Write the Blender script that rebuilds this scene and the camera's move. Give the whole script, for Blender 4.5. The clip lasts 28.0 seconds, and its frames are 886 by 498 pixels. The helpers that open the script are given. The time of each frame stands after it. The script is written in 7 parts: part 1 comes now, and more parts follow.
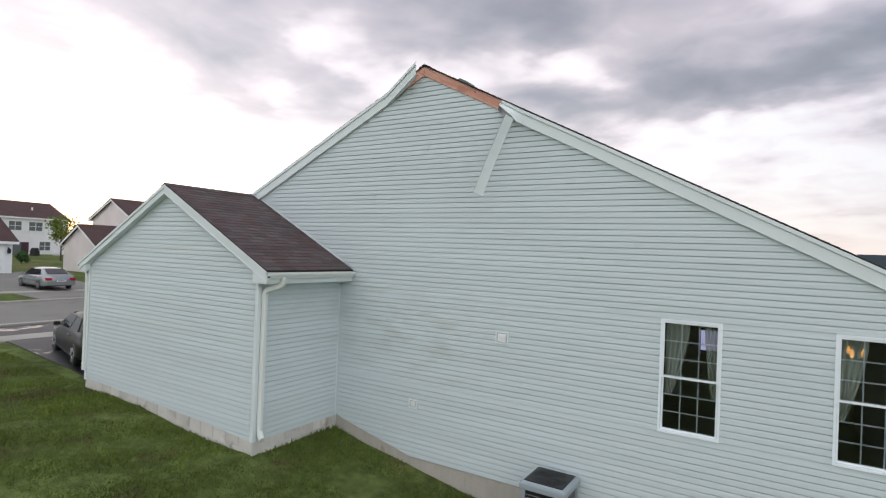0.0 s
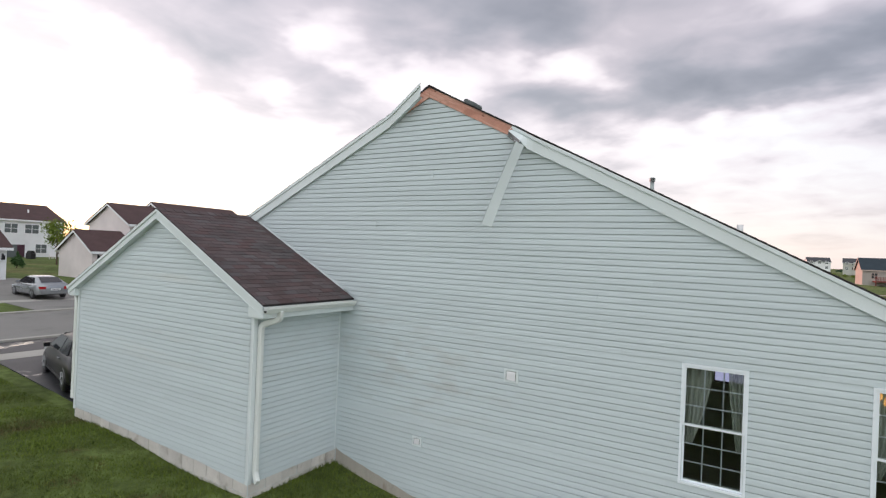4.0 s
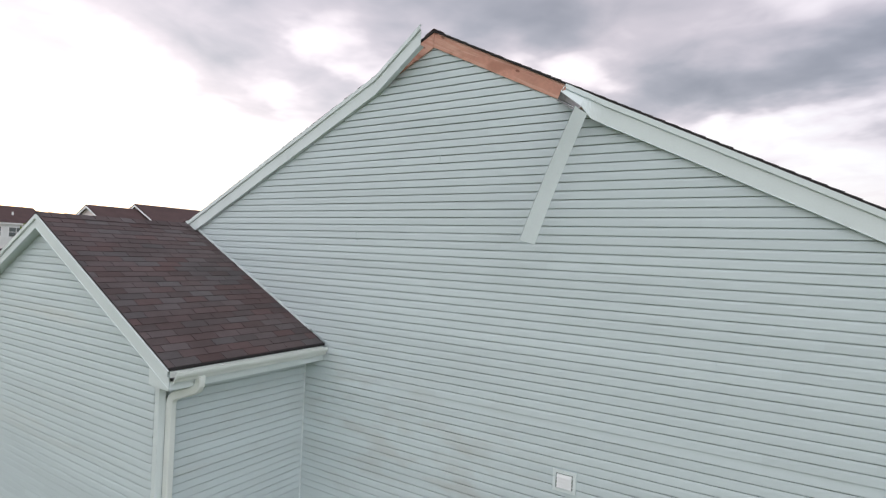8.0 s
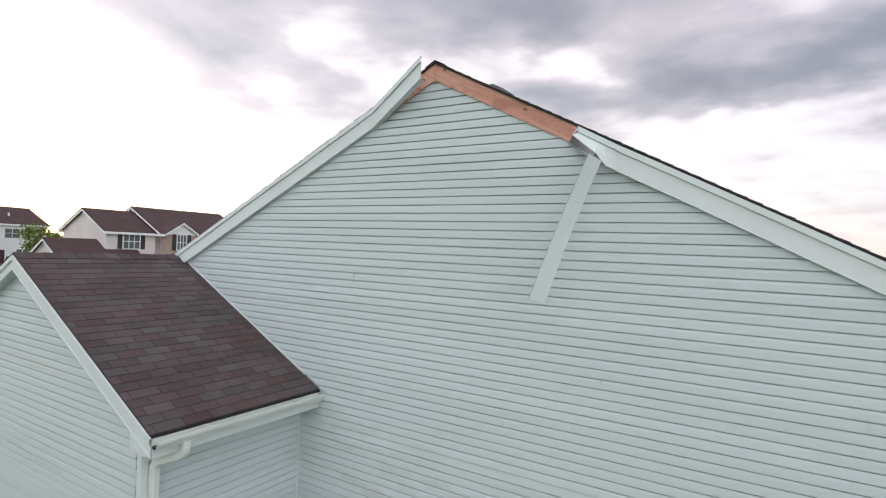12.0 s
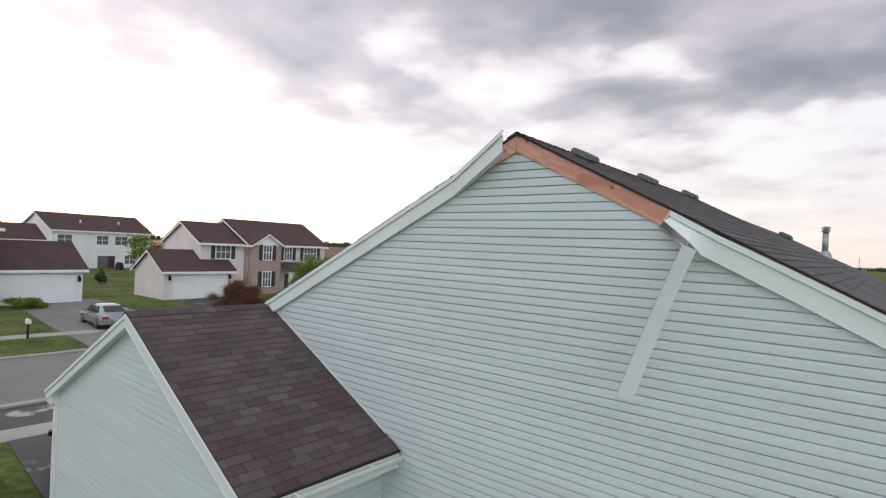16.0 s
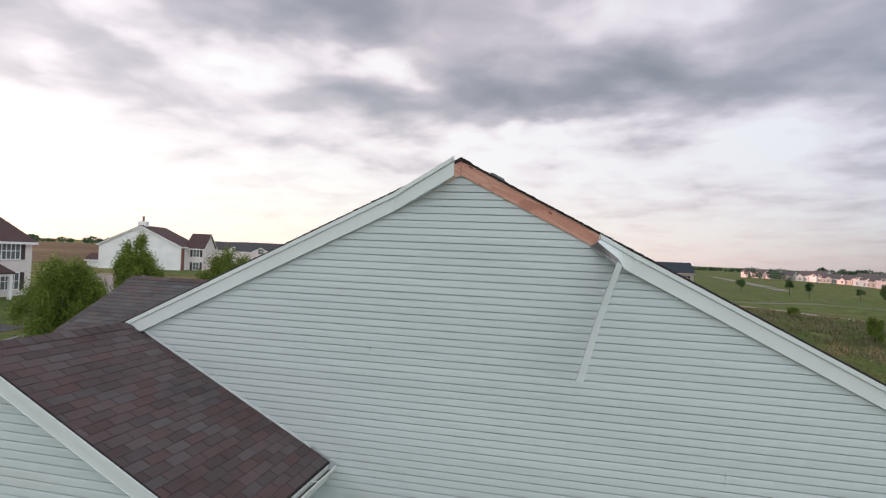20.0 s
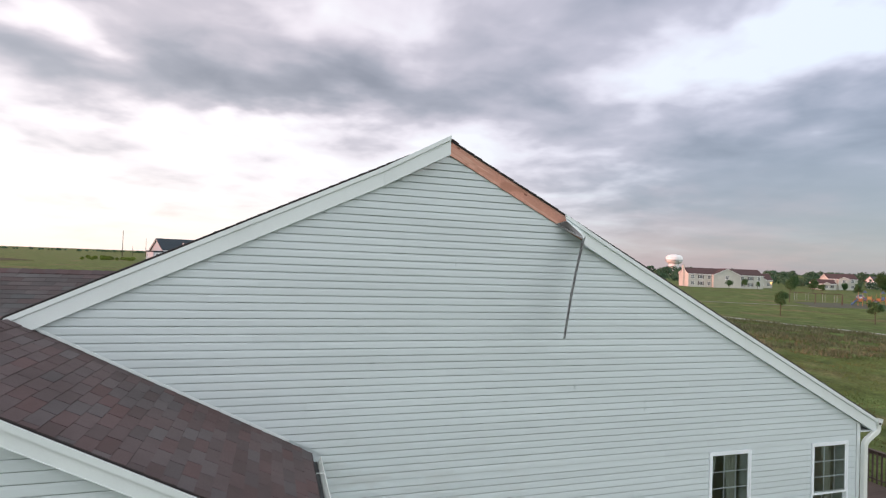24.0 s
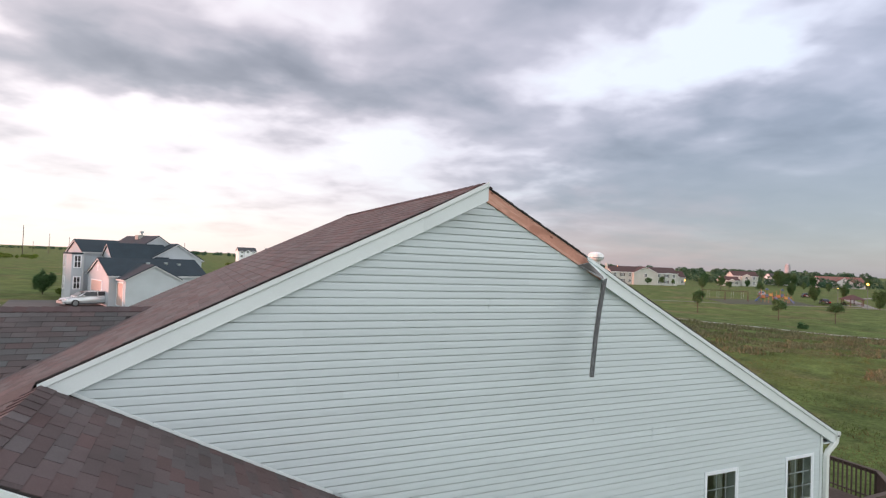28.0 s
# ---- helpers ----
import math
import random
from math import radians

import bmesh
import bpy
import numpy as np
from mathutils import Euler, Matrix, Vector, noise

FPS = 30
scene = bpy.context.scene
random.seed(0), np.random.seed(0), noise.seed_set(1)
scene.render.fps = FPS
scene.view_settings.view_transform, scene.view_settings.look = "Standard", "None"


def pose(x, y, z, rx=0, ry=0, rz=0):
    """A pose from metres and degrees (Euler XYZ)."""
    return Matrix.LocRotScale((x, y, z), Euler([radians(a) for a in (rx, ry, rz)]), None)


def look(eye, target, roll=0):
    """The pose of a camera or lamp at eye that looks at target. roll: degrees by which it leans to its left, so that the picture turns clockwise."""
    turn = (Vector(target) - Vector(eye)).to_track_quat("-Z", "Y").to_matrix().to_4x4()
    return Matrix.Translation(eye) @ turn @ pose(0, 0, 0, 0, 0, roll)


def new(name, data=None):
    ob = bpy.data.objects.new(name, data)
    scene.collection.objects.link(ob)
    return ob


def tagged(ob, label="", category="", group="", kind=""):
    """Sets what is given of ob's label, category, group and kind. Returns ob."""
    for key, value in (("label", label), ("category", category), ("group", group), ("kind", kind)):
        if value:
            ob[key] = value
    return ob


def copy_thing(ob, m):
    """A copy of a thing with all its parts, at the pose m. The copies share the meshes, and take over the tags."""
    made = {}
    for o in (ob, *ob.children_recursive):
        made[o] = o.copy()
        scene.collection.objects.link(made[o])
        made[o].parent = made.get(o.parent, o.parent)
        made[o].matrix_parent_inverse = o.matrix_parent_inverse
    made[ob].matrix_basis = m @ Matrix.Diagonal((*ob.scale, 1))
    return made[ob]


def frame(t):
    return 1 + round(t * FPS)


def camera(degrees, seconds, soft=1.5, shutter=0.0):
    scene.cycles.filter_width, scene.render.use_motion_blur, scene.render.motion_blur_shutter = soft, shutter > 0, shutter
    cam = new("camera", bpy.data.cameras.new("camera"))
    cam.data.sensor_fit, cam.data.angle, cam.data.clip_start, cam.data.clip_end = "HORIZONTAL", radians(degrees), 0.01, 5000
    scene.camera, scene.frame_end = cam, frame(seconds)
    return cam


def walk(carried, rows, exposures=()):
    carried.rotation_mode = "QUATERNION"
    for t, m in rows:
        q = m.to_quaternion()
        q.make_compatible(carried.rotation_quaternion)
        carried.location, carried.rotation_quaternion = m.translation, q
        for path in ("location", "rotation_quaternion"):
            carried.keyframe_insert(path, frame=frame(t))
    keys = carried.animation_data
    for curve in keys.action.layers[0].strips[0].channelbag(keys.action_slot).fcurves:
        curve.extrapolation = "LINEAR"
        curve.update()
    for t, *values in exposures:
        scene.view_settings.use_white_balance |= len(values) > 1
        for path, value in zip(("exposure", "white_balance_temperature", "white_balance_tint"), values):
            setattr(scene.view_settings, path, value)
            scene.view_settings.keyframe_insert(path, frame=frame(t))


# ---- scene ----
cam = camera(78.7, 28.0, soft=1.25)
PATH = [
    (0, (1.144, -9.360, 3.862), (0.093, -7.659, 3.875), 2.24),
    (0.5, (0.848, -9.044, 3.905), (-0.191, -7.335, 3.918), 2.38),
    (1, (0.766, -8.897, 3.962), (-0.280, -7.193, 3.974), 2.33),
    (1.5, (0.705, -8.855, 4.000), (-0.338, -7.148, 4.018), 2.37),
    (2, (0.678, -8.856, 4.076), (-0.365, -7.150, 4.091), 2.41),
    (2.5, (0.710, -8.873, 4.153), (-0.338, -7.169, 4.166), 2.28),
    (3, (0.650, -8.992, 4.240), (-0.379, -7.278, 4.255), 2.42),
    (3.5, (0.734, -9.003, 4.344), (-0.308, -7.296, 4.357), 2.43),
    (5.5, (0.567, -8.608, 4.730), (-0.484, -6.907, 4.739), 2.32),
    (6, (0.319, -8.225, 4.631), (-0.735, -6.525, 4.649), 2.43),
    (6.5, (-0.045, -7.779, 4.603), (-1.096, -6.077, 4.622), 2.49),
    (7, (-0.431, -7.221, 4.651), (-1.482, -5.519, 4.670), 2.59),
    (7.5, (-0.851, -6.601, 4.723), (-1.902, -4.900, 4.739), 2.50),
    (8, (-1.273, -6.008, 4.795), (-2.325, -4.307, 4.815), 2.45),
    (8.5, (-1.494, -5.652, 4.931), (-2.559, -3.958, 4.940), 2.42),
    (9, (-1.638, -5.570, 5.004), (-2.699, -3.875, 5.011), 2.46),
    (9.5, (-1.741, -5.544, 5.022), (-2.798, -3.847, 5.026), 2.53),
    (10, (-1.741, -5.570, 5.024), (-2.800, -3.873, 5.028), 2.46),
    (10.5, (-1.692, -5.592, 5.049), (-2.748, -3.894, 5.051), 2.52),
    (11, (-1.654, -5.646, 5.085), (-2.698, -3.941, 5.090), 2.38),
    (11.5, (-1.616, -5.673, 5.213), (-2.663, -3.968, 5.217), 2.33),
    (13.5, (-1.426, -5.590, 6.088), (-2.496, -3.901, 6.096), 2.33),
    (14, (-1.467, -5.564, 6.138), (-2.647, -3.949, 6.144), 2.34),
    (14.5, (-1.524, -5.585, 6.171), (-2.824, -4.065, 6.171), 2.34),
    (15, (-1.570, -5.597, 6.194), (-2.900, -4.104, 6.192), 2.40),
    (15.5, (-1.588, -5.620, 6.243), (-2.918, -4.126, 6.242), 2.39),
    (16, (-1.685, -5.713, 6.309), (-2.954, -4.167, 6.308), 2.49),
    (16.5, (-1.812, -5.869, 6.354), (-2.996, -4.257, 6.357), 2.43),
    (17, (-1.983, -6.056, 6.388), (-3.090, -4.390, 6.393), 2.50),
    (17.5, (-2.212, -6.289, 6.382), (-3.190, -4.545, 6.393), 2.48),
    (18, (-2.511, -6.549, 6.364), (-3.358, -4.737, 6.384), 2.60),
    (18.5, (-2.847, -6.790, 6.444), (-3.554, -4.919, 6.452), 2.47),
    (19, (-3.205, -7.027, 6.420), (-3.811, -5.122, 6.444), 2.62),
    (19.5, (-3.550, -7.244, 6.427), (-4.069, -5.313, 6.451), 2.44),
    (20, (-3.881, -7.353, 6.440), (-4.300, -5.397, 6.460), 2.44),
    (20.5, (-4.268, -7.448, 6.418), (-4.554, -5.468, 6.437), 2.40),
    (21, (-4.663, -7.485, 6.341), (-4.851, -5.494, 6.361), 2.24),
    (21.5, (-5.124, -7.530, 6.162), (-5.209, -5.532, 6.196), 2.22),
    (23.5, (-7.098, -7.465, 6.004), (-6.644, -5.517, 6.045), 2.15),
    (24, (-7.586, -7.430, 6.004), (-6.990, -5.522, 6.049), 2.11),
    (24.5, (-8.088, -7.353, 6.029), (-7.379, -5.483, 6.074), 2.08),
    (25, (-8.607, -7.225, 5.994), (-7.778, -5.406, 6.045), 1.99),
    (25.5, (-9.015, -7.059, 5.992), (-8.135, -5.264, 6.047), 1.90),
    (26, (-9.144, -6.989, 6.115), (-8.265, -5.193, 6.164), 2.00),
    (26.5, (-9.194, -6.954, 6.259), (-8.325, -5.153, 6.307), 2.07),
    (27, (-9.157, -6.949, 6.433), (-8.298, -5.143, 6.475), 2.15),
    (27.5, (-9.114, -6.959, 6.591), (-8.263, -5.149, 6.632), 2.20),
    (28, (-9.067, -6.977, 6.627), (-8.228, -5.162, 6.669), 2.19),
]
walk(cam, [(t, look(eye, target, roll)) for t, eye, target, roll in PATH], [(0.0, -0.05), (3.0, -0.03), (8.0, 0.0), (11.0, 0.06), (14.0, -0.06), (17.0, -0.16), (20.0, -0.19), (21.5, -0.1), (24.0, 0.03), (28.0, 0.06)])

# ---------------------------------------------------------------- world, sun, exposure
SUN = Vector((-0.955, 0.29, 0.062)).normalized()
world = bpy.data.worlds.new("world")
scene.world = world
world.use_nodes = True
wt = world.node_tree
wt.nodes.clear()


def wn(kind, **sets):
    n = wt.nodes.new(kind)
    for k, v in sets.items():
        n.inputs[k].default_value = v
    return n


def wmath(op, a, b=0.0, c=0.0, clamp=False):
    n = wt.nodes.new("ShaderNodeMath")
    n.operation, n.use_clamp = op, clamp
    for i, v in enumerate((a, b, c)):
        if isinstance(v, (int, float)):
            n.inputs[i].default_value = v
        else:
            wt.links.new(v, n.inputs[i])
    return n.outputs[0]


def wramp(value, stops):
    n = wt.nodes.new("ShaderNodeValToRGB")
    while len(n.color_ramp.elements) < len(stops):
        n.color_ramp.elements.new(0.5)
    for e, (p, c) in zip(n.color_ramp.elements, stops):
        e.position, e.color = p, (*c, 1)
    wt.links.new(value, n.inputs[0])
    return n.outputs[0]


def wmix(kind, fac, a, b):
    n = wt.nodes.new("ShaderNodeMix")
    n.data_type, n.blend_type = "RGBA", kind
    for sock, v in ((n.inputs[0], fac), (n.inputs[6], a), (n.inputs[7], b)):
        if isinstance(v, (int, float)):
            sock.default_value = v
        elif isinstance(v, tuple):
            sock.default_value = (*v, 1)
        else:
            wt.links.new(v, sock)
    return n.outputs[2]


def wsmooth(value, lo, hi):
    n = wt.nodes.new("ShaderNodeMapRange")
    n.interpolation_type = "SMOOTHSTEP"
    n.inputs["From Min"].default_value, n.inputs["From Max"].default_value = lo, hi
    wt.links.new(value, n.inputs[0])
    return n.outputs[0]


def build_sky():
    tc = wt.nodes.new("ShaderNodeTexCoord")
    sep = wt.nodes.new("ShaderNodeSeparateXYZ")
    wt.links.new(tc.outputs["Generated"], sep.inputs[0])
    x, y, z = sep.outputs
    # the cloud deck lies level overhead, so its billows flatten into streaks towards the horizon
    up = wmath("ADD", wmath("MAXIMUM", z, 0.0), 0.17)
    flat = wt.nodes.new("ShaderNodeCombineXYZ")
    wt.links.new(wmath("DIVIDE", x, up), flat.inputs[0])
    wt.links.new(wmath("DIVIDE", y, up), flat.inputs[1])
    turn = wt.nodes.new("ShaderNodeMapping")
    turn.inputs["Location"].default_value = CLOUD_SHIFT
    turn.inputs["Rotation"].default_value = (0, 0, radians(CLOUD_TURN))
    wt.links.new(flat.outputs[0], turn.inputs[0])
    broad = wn("ShaderNodeTexNoise", Scale=2.3, Detail=4.0, Roughness=0.45, Distortion=0.35)
    fine = wn("ShaderNodeTexNoise", Scale=5.0, Detail=4.0, Roughness=0.45, Distortion=0.5)
    for n in (broad, fine):
        wt.links.new(turn.outputs[0], n.inputs["Vector"])
    amount = wmath("ADD", wmath("MULTIPLY_ADD", broad.outputs[0], 0.42, 0.241), wmath("MULTIPLY", fine.outputs[0], 0.15))
    # how near the sun: 1 at the sun, 0 opposite
    dot = wt.nodes.new("ShaderNodeVectorMath")
    dot.operation = "DOT_PRODUCT"
    wt.links.new(tc.outputs["Generated"], dot.inputs[0])
    dot.inputs[1].default_value = SUN
    near = wmath("MULTIPLY_ADD", dot.outputs["Value"], 0.5, 0.5)
    glow = wmath("POWER", near, 20.0)
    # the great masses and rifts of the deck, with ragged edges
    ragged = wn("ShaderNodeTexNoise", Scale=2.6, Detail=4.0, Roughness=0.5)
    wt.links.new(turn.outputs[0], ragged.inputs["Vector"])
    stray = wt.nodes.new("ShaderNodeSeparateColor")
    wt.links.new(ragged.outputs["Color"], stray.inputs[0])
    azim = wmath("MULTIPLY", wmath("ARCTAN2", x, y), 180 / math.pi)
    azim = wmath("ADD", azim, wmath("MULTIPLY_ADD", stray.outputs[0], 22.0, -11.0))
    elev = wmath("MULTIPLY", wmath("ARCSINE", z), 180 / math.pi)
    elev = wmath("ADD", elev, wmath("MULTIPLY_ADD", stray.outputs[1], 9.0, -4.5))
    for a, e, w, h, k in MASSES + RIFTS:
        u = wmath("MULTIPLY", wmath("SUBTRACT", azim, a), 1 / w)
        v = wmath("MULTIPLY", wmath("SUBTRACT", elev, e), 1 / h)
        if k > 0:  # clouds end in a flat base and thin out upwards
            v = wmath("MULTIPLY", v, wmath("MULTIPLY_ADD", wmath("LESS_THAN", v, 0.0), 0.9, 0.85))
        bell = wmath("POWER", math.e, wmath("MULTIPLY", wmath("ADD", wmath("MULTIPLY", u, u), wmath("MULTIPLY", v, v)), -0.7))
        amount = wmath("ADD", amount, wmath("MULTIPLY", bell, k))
    amount = wmath("SUBTRACT", amount, 0.008)
    amount = wmath("SUBTRACT", amount, wmath("MULTIPLY", glow, 0.04))
    low = wmath("POWER", wmath("SUBTRACT", 1.0, wmath("MAXIMUM", z, 0.0), clamp=True), 9.0)
    amount = wmath("SUBTRACT", amount, wmath("MULTIPLY", low, 0.05))
    amount = wmath("ADD", amount, wmath("MULTIPLY", z, 0.20))
    cloud = wramp(amount, [(0.47, (1.02, 0.98, 0.985)), (0.545, (0.90, 0.81, 0.85)), (0.62, (0.62, 0.56, 0.61)), (0.74, (0.385, 0.375, 0.425)), (0.84, (0.27, 0.27, 0.315))])
    # away from the sun the deck turns blue-grey
    far = wmath("SUBTRACT", 1.15, wmath("MULTIPLY", near, 1.5), clamp=True)
    cool = wmix("MULTIPLY", far, cloud, (0.72, 0.84, 0.98))
    # low down: cream under the sun, dusky pink-grey away from it
    horizon = wramp(near, [(0.0, (0.25, 0.26, 0.36)), (0.28, (0.25, 0.255, 0.35)), (0.42, (0.46, 0.40, 0.46)), (0.52, (0.76, 0.64, 0.66)), (0.66, (0.93, 0.81, 0.80)), (0.76, (0.95, 0.86, 0.855)), (0.90, (1.00, 0.91, 0.885)), (1.0, (1.15, 0.93, 0.78))])
    sky = wmix("MIX", wmath("MULTIPLY", low, 0.85), cool, horizon)
    # a smooth lilac veil low in the east, pinker towards the north
    hazed = wmath("MULTIPLY", wsmooth(azim, 26.0, 44.0), wsmooth(elev, 14.0, 7.0))
    dusk = wmix("MIX", wmath("MULTIPLY", wsmooth(azim, 58.0, 38.0), wsmooth(elev, 9.0, 3.0)), (0.265, 0.300, 0.385), (0.40, 0.345, 0.42))
    sky = wmix("MIX", wmath("MULTIPLY", hazed, 0.8), sky, dusk)
    # behind the camera the cover thins and the evening sky is bright
    thin = wt.nodes.new("ShaderNodeMapRange")
    thin.interpolation_type = "SMOOTHSTEP"
    thin.inputs["From Min"].default_value, thin.inputs["From Max"].default_value = 0.38, -0.12
    wt.links.new(y, thin.inputs[0])
    east = wmath("MULTIPLY_ADD", x, 0.5, 0.5, clamp=True)
    sky = wmix("MIX", thin.outputs[0], sky, wmix("MIX", east, OPEN_WEST, OPEN_EAST))
    bright = wmath("ADD", 1.0, wmath("MULTIPLY", glow, 0.45))
    sky = wmix("MULTIPLY", 1.0, sky, wramp_grey(bright))
    nish = wt.nodes.new("ShaderNodeTexSky")
    nish.sky_type, nish.sun_disc = "NISHITA", False
    nish.sun_elevation, nish.sun_rotation = math.asin(SUN.z), math.atan2(SUN.x, SUN.y)
    veil = wt.nodes.new("ShaderNodeBackground")
    veil.inputs[1].default_value = 0.05
    nish.dust_density, nish.air_density = 0.4, 0.8
    wt.links.new(nish.outputs[0], veil.inputs[0])
    deck = wt.nodes.new("ShaderNodeBackground")
    deck.inputs[1].default_value = 1.0
    wt.links.new(sky, deck.inputs[0])
    both = wt.nodes.new("ShaderNodeAddShader")
    wt.links.new(veil.outputs[0], both.inputs[0])
    wt.links.new(deck.outputs[0], both.inputs[1])
    out = wt.nodes.new("ShaderNodeOutputWorld")
    wt.links.new(both.outputs[0], out.inputs[0])


def wramp_grey(value):
    n = wt.nodes.new("ShaderNodeCombineColor")
    for i in range(3):
        wt.links.new(value, n.inputs[i])
    return n.outputs[0]


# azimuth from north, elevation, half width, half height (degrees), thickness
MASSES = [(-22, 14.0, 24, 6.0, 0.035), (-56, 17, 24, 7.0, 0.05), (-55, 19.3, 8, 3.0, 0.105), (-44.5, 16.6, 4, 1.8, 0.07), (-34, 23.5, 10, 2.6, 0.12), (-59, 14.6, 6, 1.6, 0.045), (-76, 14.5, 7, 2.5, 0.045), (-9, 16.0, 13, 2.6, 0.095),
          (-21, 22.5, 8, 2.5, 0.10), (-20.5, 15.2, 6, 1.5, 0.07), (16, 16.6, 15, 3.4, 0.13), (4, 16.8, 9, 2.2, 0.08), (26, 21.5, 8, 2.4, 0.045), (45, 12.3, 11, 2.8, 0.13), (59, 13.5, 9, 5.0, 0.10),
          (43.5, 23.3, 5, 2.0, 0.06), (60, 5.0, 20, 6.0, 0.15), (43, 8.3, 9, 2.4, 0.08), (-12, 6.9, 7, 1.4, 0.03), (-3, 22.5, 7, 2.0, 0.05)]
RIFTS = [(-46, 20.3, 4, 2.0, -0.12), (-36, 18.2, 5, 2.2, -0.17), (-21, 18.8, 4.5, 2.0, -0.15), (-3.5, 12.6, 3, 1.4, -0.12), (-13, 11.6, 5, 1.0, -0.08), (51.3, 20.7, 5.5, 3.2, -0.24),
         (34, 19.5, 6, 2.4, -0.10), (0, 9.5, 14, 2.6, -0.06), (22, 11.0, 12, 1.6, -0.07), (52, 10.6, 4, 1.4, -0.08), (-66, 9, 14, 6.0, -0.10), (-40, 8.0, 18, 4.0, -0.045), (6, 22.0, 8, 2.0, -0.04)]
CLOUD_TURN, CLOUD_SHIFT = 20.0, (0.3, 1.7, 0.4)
OPEN_WEST, OPEN_EAST = (0.95, 0.95, 0.98), (1.46, 1.45, 1.48)
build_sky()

sun = new("sun", bpy.data.lights.new("sun", "SUN"))
sun.data.energy, sun.data.angle, sun.data.color = 4.2, radians(3), (1.0, 0.40, 0.32)
sun.matrix_world = look((0, 0, 60), Vector((0, 0, 60)) - SUN)

# ---------------------------------------------------------------- materials


def nodes_of(name):
    m = bpy.data.materials.new(name)
    m.use_nodes = True
    return m, m.node_tree, m.node_tree.nodes["Principled BSDF"]


def surface(name, colour, rough=0.6, spread=0.12, scale=3.0, fine=0.08, fine_scale=60.0, bump=0.15, bump_scale=80.0,
            metal=0.0, stretch=(1, 1, 1), stain=None, stain_scale=0.7, stain_at=0.56, per_piece=0.0, coords="Object", island=False, depth=0.004):
    """A procedural surface: broad variation, grain, stains, relief, and a shade of its own for each piece."""
    m, t, b = nodes_of(name)

    def node(kind):
        return t.nodes.new(kind)

    tc, mp = node("ShaderNodeTexCoord"), node("ShaderNodeMapping")
    mp.inputs["Scale"].default_value = stretch
    t.links.new(tc.outputs[coords], mp.inputs[0])

    def noise_at(s, detail=4.0, rough_=0.55):
        n = node("ShaderNodeTexNoise")
        n.inputs["Scale"].default_value, n.inputs["Detail"].default_value, n.inputs["Roughness"].default_value = s, detail, rough_
        t.links.new(mp.outputs[0], n.inputs["Vector"])
        return n.outputs[0]

    def spread_of(value, amount):
        r = node("ShaderNodeMapRange")
        r.inputs["From Min"].default_value, r.inputs["From Max"].default_value = 0.25, 0.75
        r.inputs["To Min"].default_value, r.inputs["To Max"].default_value = 1 - amount, 1 + amount
        t.links.new(value, r.inputs[0])
        return r.outputs[0]

    def times(a, c):
        n = node("ShaderNodeMath")
        n.operation = "MULTIPLY"
        t.links.new(a, n.inputs[0])
        t.links.new(c, n.inputs[1])
        return n.outputs[0]

    shade = times(spread_of(noise_at(scale), spread), spread_of(noise_at(fine_scale, 3.0), fine))
    if per_piece:
        if island:
            g = node("ShaderNodeNewGeometry")
            rnd = g.outputs["Random Per Island"]
        else:
            g = node("ShaderNodeObjectInfo")
            rnd = g.outputs["Random"]
        r = node("ShaderNodeMapRange")
        r.inputs["To Min"].default_value, r.inputs["To Max"].default_value = 1 - per_piece, 1 + per_piece
        t.links.new(rnd, r.inputs[0])
        shade = times(shade, r.outputs[0])
    rgb = node("ShaderNodeMix")
    rgb.data_type, rgb.blend_type = "RGBA", "MIX"
    rgb.inputs[0].default_value = 0.0
    rgb.inputs[6].default_value = (*colour, 1)
    rgb.inputs[7].default_value = (*(stain or colour), 1)
    if stain:
        r = node("ShaderNodeMapRange")
        r.inputs["From Min"].default_value, r.inputs["From Max"].default_value = stain_at, stain_at + 0.16
        r.interpolation_type = "SMOOTHSTEP"
        t.links.new(noise_at(stain_scale, 6.0, 0.6), r.inputs[0])
        t.links.new(r.outputs[0], rgb.inputs[0])
    mul = node("ShaderNodeVectorMath")
    mul.operation = "SCALE"
    t.links.new(rgb.outputs[2], mul.inputs[0])
    t.links.new(shade, mul.inputs["Scale"])
    t.links.new(mul.outputs[0], b.inputs["Base Color"])
    b.inputs["Roughness"].default_value, b.inputs["Metallic"].default_value = rough, metal
    if bump:
        bp = node("ShaderNodeBump")
        bp.inputs["Strength"].default_value, bp.inputs["Distance"].default_value = bump, depth
        t.links.new(noise_at(bump_scale, 5.0, 0.6), bp.inputs["Height"])
        t.links.new(bp.outputs[0], b.inputs["Normal"])
    return m


